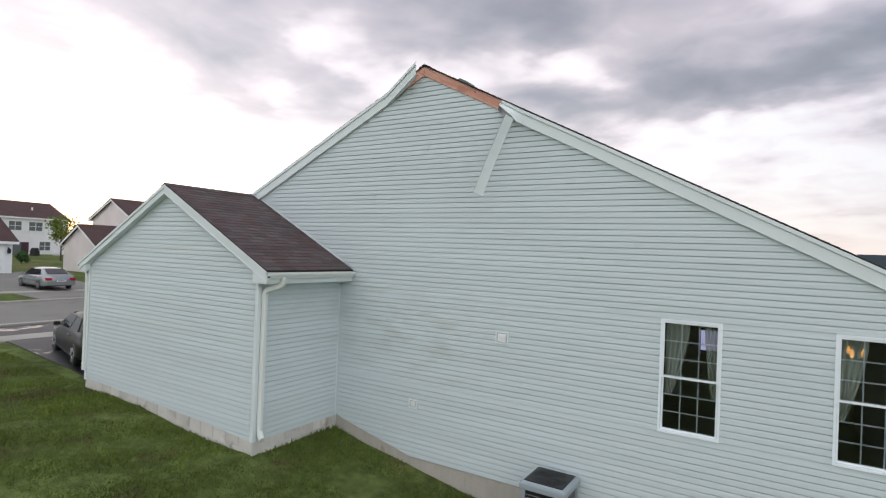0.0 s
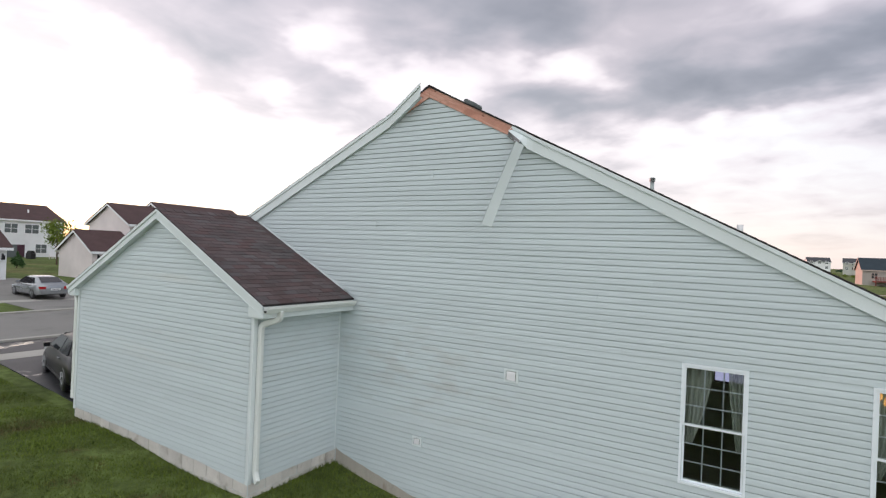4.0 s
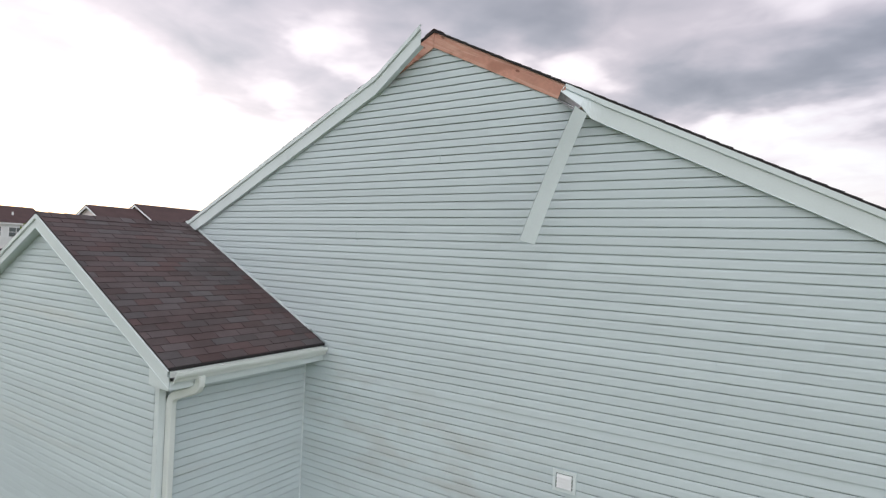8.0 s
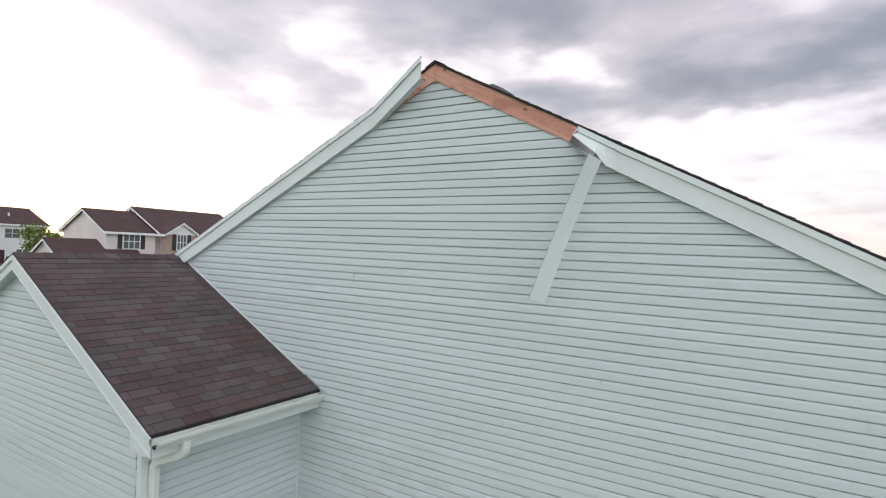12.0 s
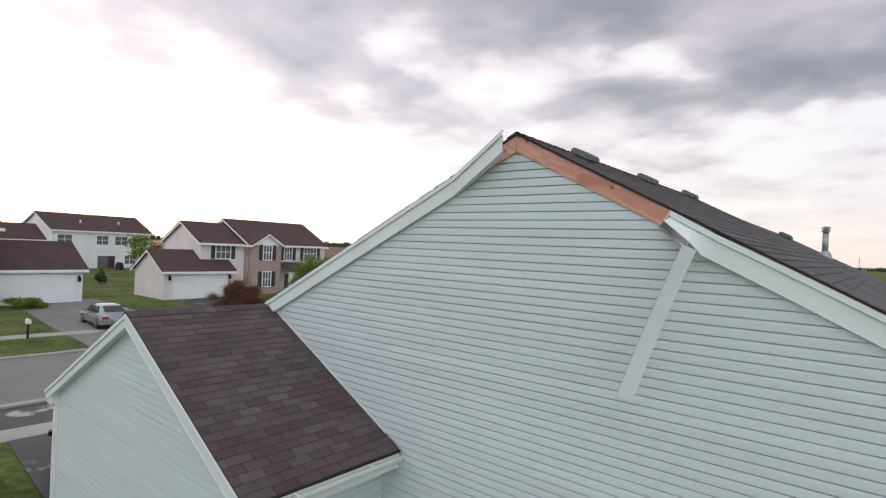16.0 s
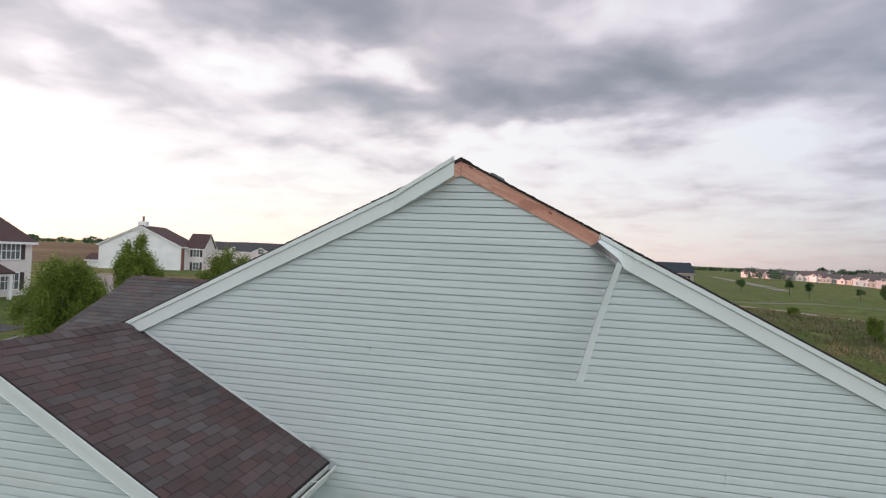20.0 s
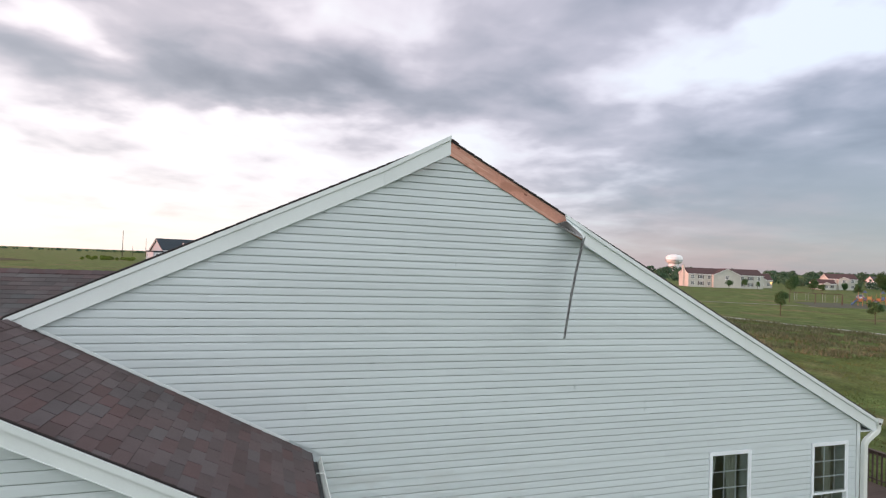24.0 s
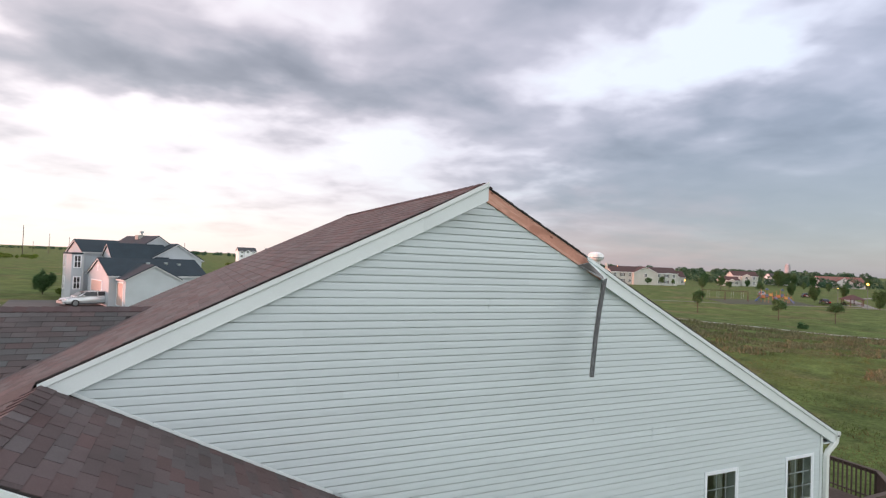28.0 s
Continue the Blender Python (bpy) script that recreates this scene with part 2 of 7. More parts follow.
def lapped(name, colour, lap=0.12, rough=0.55):
    """Lap siding seen from far off: level courses in relief."""
    m, t, b = nodes_of(name)
    tc, sep = t.nodes.new("ShaderNodeTexCoord"), t.nodes.new("ShaderNodeSeparateXYZ")
    t.links.new(tc.outputs["Object"], sep.inputs[0])

    def math_(op, a, c):
        n = t.nodes.new("ShaderNodeMath")
        n.operation = op
        for i, v in enumerate((a, c)):
            if isinstance(v, float):
                n.inputs[i].default_value = v
            else:
                t.links.new(v, n.inputs[i])
        return n.outputs[0]

    saw = math_("FRACT", math_("DIVIDE", sep.outputs[2], lap), 0.0)
    bp = t.nodes.new("ShaderNodeBump")
    bp.inputs["Strength"].default_value, bp.inputs["Distance"].default_value = 0.5, 0.012
    t.links.new(saw, bp.inputs["Height"])
    t.links.new(bp.outputs[0], b.inputs["Normal"])
    n = t.nodes.new("ShaderNodeTexNoise")
    n.inputs["Scale"].default_value, n.inputs["Detail"].default_value = 0.6, 5.0
    t.links.new(tc.outputs["Object"], n.inputs["Vector"])
    r = t.nodes.new("ShaderNodeMapRange")
    r.inputs["From Min"].default_value, r.inputs["From Max"].default_value = 0.3, 0.7
    r.inputs["To Min"].default_value, r.inputs["To Max"].default_value = 0.92, 1.06
    t.links.new(n.outputs[0], r.inputs[0])
    v = t.nodes.new("ShaderNodeVectorMath")
    v.operation = "SCALE"
    v.inputs[0].default_value = colour
    t.links.new(r.outputs[0], v.inputs["Scale"])
    t.links.new(v.outputs[0], b.inputs["Base Color"])
    b.inputs["Roughness"].default_value = rough
    return m


def glass(name, tint=(0.75, 0.8, 0.78)):
    m, t, b = nodes_of(name)
    b.inputs["Base Color"].default_value = (*tint, 1)
    b.inputs["Roughness"].default_value = 0.02
    b.inputs["IOR"].default_value = 1.45
    b.inputs["Transmission Weight"].default_value = 1.0
    return m


def shining(name, colour, strength):
    m, t, b = nodes_of(name)
    b.inputs["Base Color"].default_value = (*colour, 1)
    b.inputs["Emission Color"].default_value = (*colour, 1)
    b.inputs["Emission Strength"].default_value = strength
    return m


VINYL = (0.548, 0.622, 0.648)
siding_mat = surface("vinyl_siding", VINYL, 0.5, 0.05, 0.5, 0.02, 40, 0.12, 30, stretch=(0.5, 0.5, 6), stain=(0.55, 0.60, 0.605), stain_scale=0.28, stain_at=0.58, per_piece=0.025, coords="Object")


def smudge(material, cx, cz, w, h, colour, amount):
    """A patch of grime of ragged streaks round one spot of the wall."""
    t = material.node_tree
    b = t.nodes["Principled BSDF"]
    clean = b.inputs["Base Color"].links[0].from_socket

    def op(kind, a, c):
        n = t.nodes.new("ShaderNodeMath")
        n.operation = kind
        for i, v in enumerate((a, c)):
            if isinstance(v, float):
                n.inputs[i].default_value = v
            else:
                t.links.new(v, n.inputs[i])
        return n.outputs[0]

    tc, sep, mp, n = t.nodes.new("ShaderNodeTexCoord"), t.nodes.new("ShaderNodeSeparateXYZ"), t.nodes.new("ShaderNodeMapping"), t.nodes.new("ShaderNodeTexNoise")
    mp.inputs["Scale"].default_value = (0.9, 1, 2.6)
    n.inputs["Scale"].default_value, n.inputs["Detail"].default_value = 1.6, 6.0
    t.links.new(tc.outputs["Object"], sep.inputs[0])
    t.links.new(tc.outputs["Object"], mp.inputs[0])
    t.links.new(mp.outputs[0], n.inputs["Vector"])
    u = op("MULTIPLY", op("SUBTRACT", sep.outputs[0], cx), 1 / w)
    v = op("MULTIPLY", op("SUBTRACT", sep.outputs[2], cz), 1 / h)
    bell = op("POWER", math.e, op("MULTIPLY", op("ADD", op("MULTIPLY", u, u), op("MULTIPLY", v, v)), -1.0))
    r = t.nodes.new("ShaderNodeMapRange")
    r.inputs["From Min"].default_value, r.inputs["From Max"].default_value = 0.47, 0.66
    r.inputs["To Max"].default_value = amount
    t.links.new(n.outputs[0], r.inputs[0])
    mix = t.nodes.new("ShaderNodeMix")
    mix.data_type = "RGBA"
    t.links.new(op("MULTIPLY", bell, r.outputs[0]), mix.inputs[0])
    t.links.new(clean, mix.inputs[6])
    mix.inputs[7].default_value = (*colour, 1)
    t.links.new(mix.outputs[2], b.inputs["Base Color"])


smudge(siding_mat, -4.9, 2.1, 1.5, 0.9, (0.40, 0.38, 0.35), 0.42)
smudge(siding_mat, -6.6, 2.6, 0.7, 0.9, (0.42, 0.43, 0.42), 0.42)
trim_mat = surface("white_trim", (0.68, 0.745, 0.76), 0.45, 0.05, 1.2, 0.02, 50, 0.05, 20, stain=(0.56, 0.60, 0.58), stain_scale=1.4, stain_at=0.62)
gutter_mat = surface("gutter_enamel", (0.70, 0.74, 0.72), 0.35, 0.05, 1.5, 0.02, 40, 0.04, 20, stain=(0.45, 0.43, 0.40), stain_scale=2.2, stain_at=0.62)
window_mat = surface("window_vinyl", (0.82, 0.88, 0.93), 0.4, 0.03, 2, 0.02, 60, 0.03, 30)
metal_grey = surface("bare_metal_back", (0.17, 0.165, 0.17), 0.5, 0.10, 3, 0.06, 40, 0.05, 30, metal=0.2)
wood_mat = surface("bare_fascia_wood", (0.57, 0.285, 0.215), 0.8, 0.12, 1.4, 0.10, 12, 0.2, 14, stretch=(2, 2, 2), stain=(0.30, 0.12, 0.075), stain_scale=2.4, stain_at=0.63, per_piece=0.10)


def bare_wood(material):
    """Pale streaks along the board, knots and grey weathered patches."""
    t = material.node_tree
    b = t.nodes["Principled BSDF"]
    shade = b.inputs["Base Color"].links[0].from_socket
    tc = t.nodes.new("ShaderNodeTexCoord")

    def coords(scale):
        mp = t.nodes.new("ShaderNodeMapping")
        mp.inputs["Rotation"].default_value = (0, -math.atan(0.507), 0)
        mp2 = t.nodes.new("ShaderNodeMapping")
        mp2.inputs["Scale"].default_value = scale
        t.links.new(tc.outputs["Object"], mp.inputs[0])
        t.links.new(mp.outputs[0], mp2.inputs[0])
        return mp2.outputs[0]

    def blend(fac, a, colour):
        m = t.nodes.new("ShaderNodeMix")
        m.data_type = "RGBA"
        t.links.new(fac, m.inputs[0])
        t.links.new(a, m.inputs[6])
        m.inputs[7].default_value = (*colour, 1)
        return m.outputs[2]

    def mask(value, lo, hi, top):
        r = t.nodes.new("ShaderNodeMapRange")
        r.inputs["From Min"].default_value, r.inputs["From Max"].default_value = lo, hi
        r.inputs["To Max"].default_value = top
        r.interpolation_type = "SMOOTHSTEP"
        t.links.new(value, r.inputs[0])
        return r.outputs[0]

    streak, patch, knot = t.nodes.new("ShaderNodeTexNoise"), t.nodes.new("ShaderNodeTexNoise"), t.nodes.new("ShaderNodeTexVoronoi")
    streak.inputs["Scale"].default_value, streak.inputs["Detail"].default_value = 1.0, 5.0
    patch.inputs["Scale"].default_value, patch.inputs["Detail"].default_value = 1.0, 4.0
    knot.inputs["Scale"].default_value = 1.0
    t.links.new(coords((1.4, 12, 22)), streak.inputs["Vector"])
    t.links.new(coords((2.2, 3, 5)), patch.inputs["Vector"])
    t.links.new(coords((5.0, 0.3, 10.5)), knot.inputs["Vector"])
    c = blend(mask(streak.outputs[0], 0.46, 0.62, 0.75), shade, (0.68, 0.43, 0.34))
    c = blend(mask(patch.outputs[0], 0.55, 0.68, 0.6), c, (0.36, 0.16, 0.11))
    c = blend(mask(knot.outputs["Distance"], 0.20, 0.11, 0.85), c, (0.20, 0.07, 0.045))
    t.links.new(c, b.inputs["Base Color"])


bare_wood(wood_mat)
shingle_mat = surface("asphalt_shingle", (0.083, 0.060, 0.062), 0.93, 0.20, 1.4, 0.30, 160, 0.6, 260, per_piece=0.19)
shingle_far = surface("asphalt_shingle_sheet", (0.078, 0.068, 0.069), 0.74, 0.20, 1.4, 0.30, 160, 0.6, 260, per_piece=0.22, island=True)


def tinted(material, island):
    """Tabs differ in hue: some rusty brown, most plain, some blue-grey."""
    t = material.node_tree
    b = t.nodes["Principled BSDF"]
    base = b.inputs["Base Color"].links[0].from_socket
    if island:
        pick = t.nodes.new("ShaderNodeNewGeometry").outputs["Random Per Island"]
    else:
        pick = t.nodes.new("ShaderNodeObjectInfo").outputs["Random"]
    w = t.nodes.new("ShaderNodeTexWhiteNoise")
    w.noise_dimensions = "1D"
    t.links.new(pick, w.inputs["W"])
    r = t.nodes.new("ShaderNodeValToRGB")
    r.color_ramp.elements[0].color, r.color_ramp.elements[1].color = (1.02, 0.84, 0.83, 1), (1.06, 1.30, 1.33, 1)
    for at, c in ((0.3, (0.97, 0.95, 0.95, 1)), (0.65, (1.0, 1.06, 1.07, 1))):
        r.color_ramp.elements.new(at).color = c
    t.links.new(w.outputs[0], r.inputs[0])
    m = t.nodes.new("ShaderNodeMix")
    m.data_type, m.blend_type = "RGBA", "MULTIPLY"
    m.inputs[0].default_value = 1.0
    t.links.new(base, m.inputs[6])
    t.links.new(r.outputs[0], m.inputs[7])
    t.links.new(m.outputs[2], b.inputs["Base Color"])


tinted(shingle_mat, False)
tinted(shingle_far, True)
roof_edge = surface("shingle_edge", (0.02, 0.017, 0.018), 0.9, 0.2, 3, 0.2, 80, 0.3, 120)
block_mat = surface("concrete_block", (0.56, 0.54, 0.51), 0.9, 0.12, 3, 0.12, 70, 0.5, 110, stain=(0.36, 0.33, 0.29), stain_scale=2.4, stain_at=0.55, per_piece=0.10)
poured_mat = surface("poured_concrete", (0.42, 0.395, 0.35), 0.9, 0.12, 2, 0.10, 60, 0.35, 90, stretch=(2.2, 2.2, 0.5), stain=(0.27, 0.22, 0.17), stain_scale=1.6, stain_at=0.54)
dark_mat = surface("dark_room", (0.30, 0.28, 0.27), 0.9, 0.1, 1, 0.05, 30, 0.0)
pane_mat = glass("window_glass")
curtain_mat = surface("sheer_curtain", (0.62, 0.66, 0.60), 0.9, 0.08, 4, 0.05, 90, 0.1, 200)
curtain_mat.node_tree.nodes["Principled BSDF"].inputs["Alpha"].default_value = 0.75
black_mat = surface("black_plastic", (0.012, 0.012, 0.014), 0.4, 0.1, 4, 0.05, 60, 0.05, 80)
ac_mat = surface("air_unit_enamel", (0.30, 0.35, 0.39), 0.45, 0.06, 2, 0.04, 50, 0.05, 60)
pvc_mat = surface("white_pvc", (0.78, 0.79, 0.80), 0.4, 0.04, 4, 0.02, 40, 0.0)
galv_mat = surface("galvanised_steel", (0.33, 0.37, 0.37), 0.5, 0.10, 6, 0.08, 50, 0.08, 60, metal=0.5)
vent_mat = surface("roof_vent_grey", (0.13, 0.15, 0.15), 0.55, 0.10, 5, 0.05, 60, 0.05, 60)
grass_mat = surface("grass", (0.098, 0.132, 0.040), 0.95, 0.45, 0.45, 0.42, 4.0, 0.9, 26.0, stain=(0.138, 0.126, 0.056), stain_scale=0.11, stain_at=0.50, coords="Object", depth=0.05)
blade_mat = surface("grass_blades", (0.088, 0.124, 0.015), 0.85, 0.62, 0.38, 0.1, 20, 0.0, stain=(0.11, 0.085, 0.035), stain_scale=0.7, stain_at=0.53, per_piece=0.3, island=True)
meadow_mat = surface("meadow_weeds", (0.175, 0.168, 0.098), 0.95, 0.25, 0.2, 0.3, 3, 0.0, stain=(0.13, 0.135, 0.06), stain_scale=0.12, stain_at=0.53, per_piece=0.3, island=True)
rough_mat = surface("rough_grass", (0.108, 0.142, 0.050), 0.9, 0.3, 0.3, 0.2, 3, 0.0, stain=(0.165, 0.125, 0.06), stain_scale=0.2, stain_at=0.47, per_piece=0.14, island=True)
asphalt_mat = surface("asphalt", (0.085, 0.083, 0.082), 0.85, 0.15, 0.5, 0.2, 60, 0.4, 120, stain=(0.085, 0.083, 0.080), stain_scale=0.4, stain_at=0.5)
wet_mat = surface("sealed_driveway", (0.020, 0.021, 0.025), 0.45, 0.15, 0.6, 0.2, 60, 0.25, 110, stain=(0.035, 0.036, 0.040), stain_scale=0.5, stain_at=0.52)
concrete_mat = surface("concrete", (0.36, 0.35, 0.32), 0.9, 0.10, 0.8, 0.10, 40, 0.3, 80, stain=(0.27, 0.26, 0.24), stain_scale=1.0, stain_at=0.55)
road_mat = surface("worn_road", (0.20, 0.195, 0.185), 0.9, 0.10, 0.3, 0.12, 30, 0.3, 60, stain=(0.15, 0.147, 0.14), stain_scale=0.4, stain_at=0.54)
soil_mat = surface("tilled_field", (0.060, 0.056, 0.030), 0.95, 0.2, 0.02, 0.2, 0.3, 0.3, 1.0, stain=(0.085, 0.09, 0.04), stain_scale=0.01, stain_at=0.5)


def damp(material, scale, at):
    """Puddles: patches where the surface lies wet and smooth."""
    t = material.node_tree
    b = t.nodes["Principled BSDF"]
    tc, n, r = t.nodes.new("ShaderNodeTexCoord"), t.nodes.new("ShaderNodeTexNoise"), t.nodes.new("ShaderNodeMapRange")
    n.inputs["Scale"].default_value, n.inputs["Detail"].default_value = scale, 4.0
    r.inputs["From Min"].default_value, r.inputs["From Max"].default_value = at, at + 0.05
    r.inputs["To Min"].default_value, r.inputs["To Max"].default_value = 0.55, 0.06
    t.links.new(tc.outputs["Object"], n.inputs["Vector"])
    t.links.new(n.outputs[0], r.inputs[0])
    t.links.new(r.outputs[0], b.inputs["Roughness"])


damp(wet_mat, 0.75, 0.58)
for matt in (soil_mat, grass_mat, rough_mat, meadow_mat):
    matt.node_tree.nodes["Principled BSDF"].inputs["Specular IOR Level"].default_value = 0.12
deck_mat = surface("weathered_deck", (0.085, 0.058, 0.048), 0.8, 0.15, 1.5, 0.12, 30, 0.3, 40, stain=(0.13, 0.10, 0.085), stain_scale=1.2, stain_at=0.55, per_piece=0.15)

# ---------------------------------------------------------------- mesh tools


class Geo:
    """Vertices and faces of one mesh."""

    def __init__(self):
        self.v, self.f = [], []

    def face(self, *pts):
        n = len(self.v)
        self.v += [tuple(p) for p in pts]
        self.f.append(tuple(range(n, n + len(pts))))
        return self

    def box(self, x0, x1, y0, y1, z0, z1):
        n = len(self.v)
        self.v += [(x, y, z) for z in (z0, z1) for y in (y0, y1) for x in (x0, x1)]
        self.f += [tuple(n + i for i in q) for q in ((0, 2, 3, 1), (4, 5, 7, 6), (0, 1, 5, 4), (2, 6, 7, 3), (0, 4, 6, 2), (1, 3, 7, 5))]
        return self

    def prism(self, pts, off):
        """A polygon pushed along off."""
        n, k, off = len(self.v), len(pts), Vector(off)
        self.v += [tuple(p) for p in pts] + [tuple(Vector(p) + off) for p in pts]
        self.f += [tuple(n + i for i in reversed(range(k))), tuple(n + k + i for i in range(k))]
        self.f += [(n + i, n + (i + 1) % k, n + k + (i + 1) % k, n + k + i) for i in range(k)]
        return self

    def loft(self, rings, caps=True):
        n, k = len(self.v), len(rings[0])
        for r in rings:
            self.v += [tuple(p) for p in r]
        for j in range(len(rings) - 1):
            for i in range(k):
                a, b = n + j * k + i, n + j * k + (i + 1) % k
                self.f.append((a, b, b + k, a + k))
        if caps:
            self.f += [tuple(n + i for i in reversed(range(k))), tuple(n + (len(rings) - 1) * k + i for i in range(k))]
        return self

    def tube(self, pts, r, sides=8, squash=None):
        """A round or oblong pipe along points; r may be a list."""
        pts = [Vector(p) for p in pts]
        rr = r if isinstance(r, (list, tuple)) else [r] * len(pts)
        rings = []
        for i, p in enumerate(pts):
            d = (pts[min(i + 1, len(pts) - 1)] - pts[max(i - 1, 0)]).normalized()
            u = d.cross(Vector((0, 0, 1)) if abs(d.z) < 0.95 else Vector((0, 1, 0))).normalized()
            w = d.cross(u)
            a, c = squash or (1, 1)
            rings.append([p + u * (rr[i] * a * math.cos(q)) + w * (rr[i] * c * math.sin(q)) for q in [2 * math.pi * k / sides for k in range(sides)]])
        return self.loft(rings)

    def add(self, other, m=None):
        n = len(self.v)
        self.v += [tuple(m @ Vector(p)) for p in other.v] if m else other.v
        self.f += [tuple(n + i for i in q) for q in other.f]
        return self

    def mesh(self, name, material, smooth=False, fix=True):
        me = bpy.data.meshes.new(name)
        me.from_pydata(self.v, [], self.f)
        if fix:
            bm = bmesh.new()
            bm.from_mesh(me)
            bmesh.ops.recalc_face_normals(bm, faces=bm.faces)
            bm.to_mesh(me)
            bm.free()
        me.materials.append(material)
        if smooth:
            me.shade_smooth()
        return me


def part(name, geo, material, parent=None, label="", smooth=False, fix=True, at=None):
    ob = new(name, geo if isinstance(geo, bpy.types.Mesh) else geo.mesh(name, material, smooth, fix))
    if parent:
        ob.parent = parent
    if at is not None:
        ob.matrix_basis = at
    if label:
        tagged(ob, label)
    return ob


def bevel(ob, width, segments=1):
    bm = bmesh.new()
    bm.from_mesh(ob.data)
    bmesh.ops.remove_doubles(bm, verts=bm.verts, dist=1e-5)
    sharp = [e for e in bm.edges if len(e.link_faces) == 2 and e.calc_face_angle(0) > 0.5]
    bmesh.ops.bevel(bm, geom=sharp, offset=width, segments=segments, affect="EDGES", clamp_overlap=True)
    bm.to_mesh(ob.data)
    bm.free()
    return ob


def thing(name, label, category, m=None, group="", kind=""):
    ob = new(name)
    ob.empty_display_size = 0.3
    if m is not None:
        ob.matrix_basis = m
    return tagged(ob, label, category, group, kind)


# ---------------------------------------------------------------- the ground


def ground_height(x, y):
    """Falls from the street to the back yard, and rises slowly to the north."""
    base = np.interp(x, [-900, -95, -60, -48, -40, -20, -14, -11.2, -9.9, -8.7, -7.4, -6.4, -5.6, -4.2, -3, 0, 6, 40, 90, 900],
                     [1.1, 1.1, 0.9, 0.72, 0.38, 0.28, 0.06, 0.03, -0.12, -0.20, -0.21, -0.42, -0.54, -0.79, -0.97, -1.12, -1.22, -1.0, -0.85, -0.85])
    k = np.clip((y - 12) / 40.0, 0, 1)
    k = k * k * (3 - 2 * k)
    rise = np.interp(x, [-900, -120, -25, -13, 15, 40, 70, 900], [0.0, 0.0, 0.85, 0.95, 2.4, 1.6, 0.2, 0.0])
    swell = 0.04 * np.sin(x * 0.31 + 0.7) * np.cos(y * 0.27) * np.clip((np.abs(x + 6) - 10) / 10, 0, 1)
    return base + k * rise + swell


def grow(a, b, first, ratio):
    """Coordinates from a outward to b whose steps widen."""
    out, step, s = [], first, 1 if b > a else -1
    while (b - a) * s > 0:
        a += s * step
        step *= ratio
        out.append(a)
    return out


def build_ground():
    xs = sorted(grow(-22, -3500, 0.8, 1.09)) + list(np.arange(-22, 8.01, 0.4)) + grow(8, 3500, 0.6, 1.09)
    ys = sorted(grow(-14, -3500, 0.8, 1.13)) + list(np.arange(-14, 2.01, 0.4)) + grow(2, 3500, 0.6, 1.075)
    X, Y = np.meshgrid(xs, ys)
    rng = np.random.RandomState(4)
    Z = ground_height(X, Y) + rng.normal(0, 0.008, X.shape)
    nx, ny = len(xs), len(ys)
    verts = np.stack([X.ravel(), Y.ravel(), Z.ravel()], 1).tolist()
    faces = [(j * nx + i, j * nx + i + 1, (j + 1) * nx + i + 1, (j + 1) * nx + i) for j in range(ny - 1) for i in range(nx - 1)]
    g = Geo()
    g.v, g.f = verts, faces
    ob = part("ground", g, grass_mat, smooth=True, fix=False)
    tagged(ob, "uneven mown lawn and meadow with yellowed patches", "ground", kind="structure")


build_ground()


def ribbon(name, pts, width, lift, material, label, category, thick=0.12, step=1.5):
    """A strip laid on the ground along a polyline, with real edges."""
    line = []
    for a, b in zip(pts, pts[1:]):
        n = max(1, int((Vector(b) - Vector(a)).length / step))
        line += [Vector(a).lerp(Vector(b), i / n) for i in range(n)]
    line.append(Vector(pts[-1]))
    rings = []
    for i, p in enumerate(line):
        d = (line[min(i + 1, len(line) - 1)] - line[max(i - 1, 0)]).normalized()
        s = Vector((-d.y, d.x)) * width / 2
        a, b = p + s, p - s
        za, zb = float(ground_height(a.x, a.y)) + lift, float(ground_height(b.x, b.y)) + lift
        rings.append([(a.x, a.y, za), (b.x, b.y, zb), (b.x, b.y, zb - thick), (a.x, a.y, za - thick)])
    g = Geo().loft(rings)
    return tagged(part(name, g, material), label, category, kind="structure")


def slab(name, corners, lift, material, label, category, thick=0.12, n=10):
    """A four-cornered paved patch that follows the ground."""
    a, b, c, d = [Vector(p) for p in corners]
    g = Geo()
    for j in range(n + 1):
        for i in range(n + 1):
            p = a.lerp(b, i / n).lerp(d.lerp(c, i / n), j / n)
            g.v.append((p.x, p.y, float(ground_height(p.x, p.y)) + lift))
    g.f = [(j * (n + 1) + i, j * (n + 1) + i + 1, (j + 1) * (n + 1) + i + 1, (j + 1) * (n + 1) + i) for j in range(n) for i in range(n)]
    ring = [j for j in range(n + 1)] + [j * (n + 1) + n for j in range(1, n + 1)] + [n * (n + 1) + i for i in range(n - 1, -1, -1)] + [j * (n + 1) for j in range(n - 1, 0, -1)]
    k = len(g.v)
    g.v += [(g.v[i][0], g.v[i][1], g.v[i][2] - thick) for i in ring]
    g.f += [(ring[i], ring[(i + 1) % len(ring)], k + (i + 1) % len(ring), k + i) for i in range(len(ring))]
    return tagged(part(name, g, material), label, category, kind="structure")


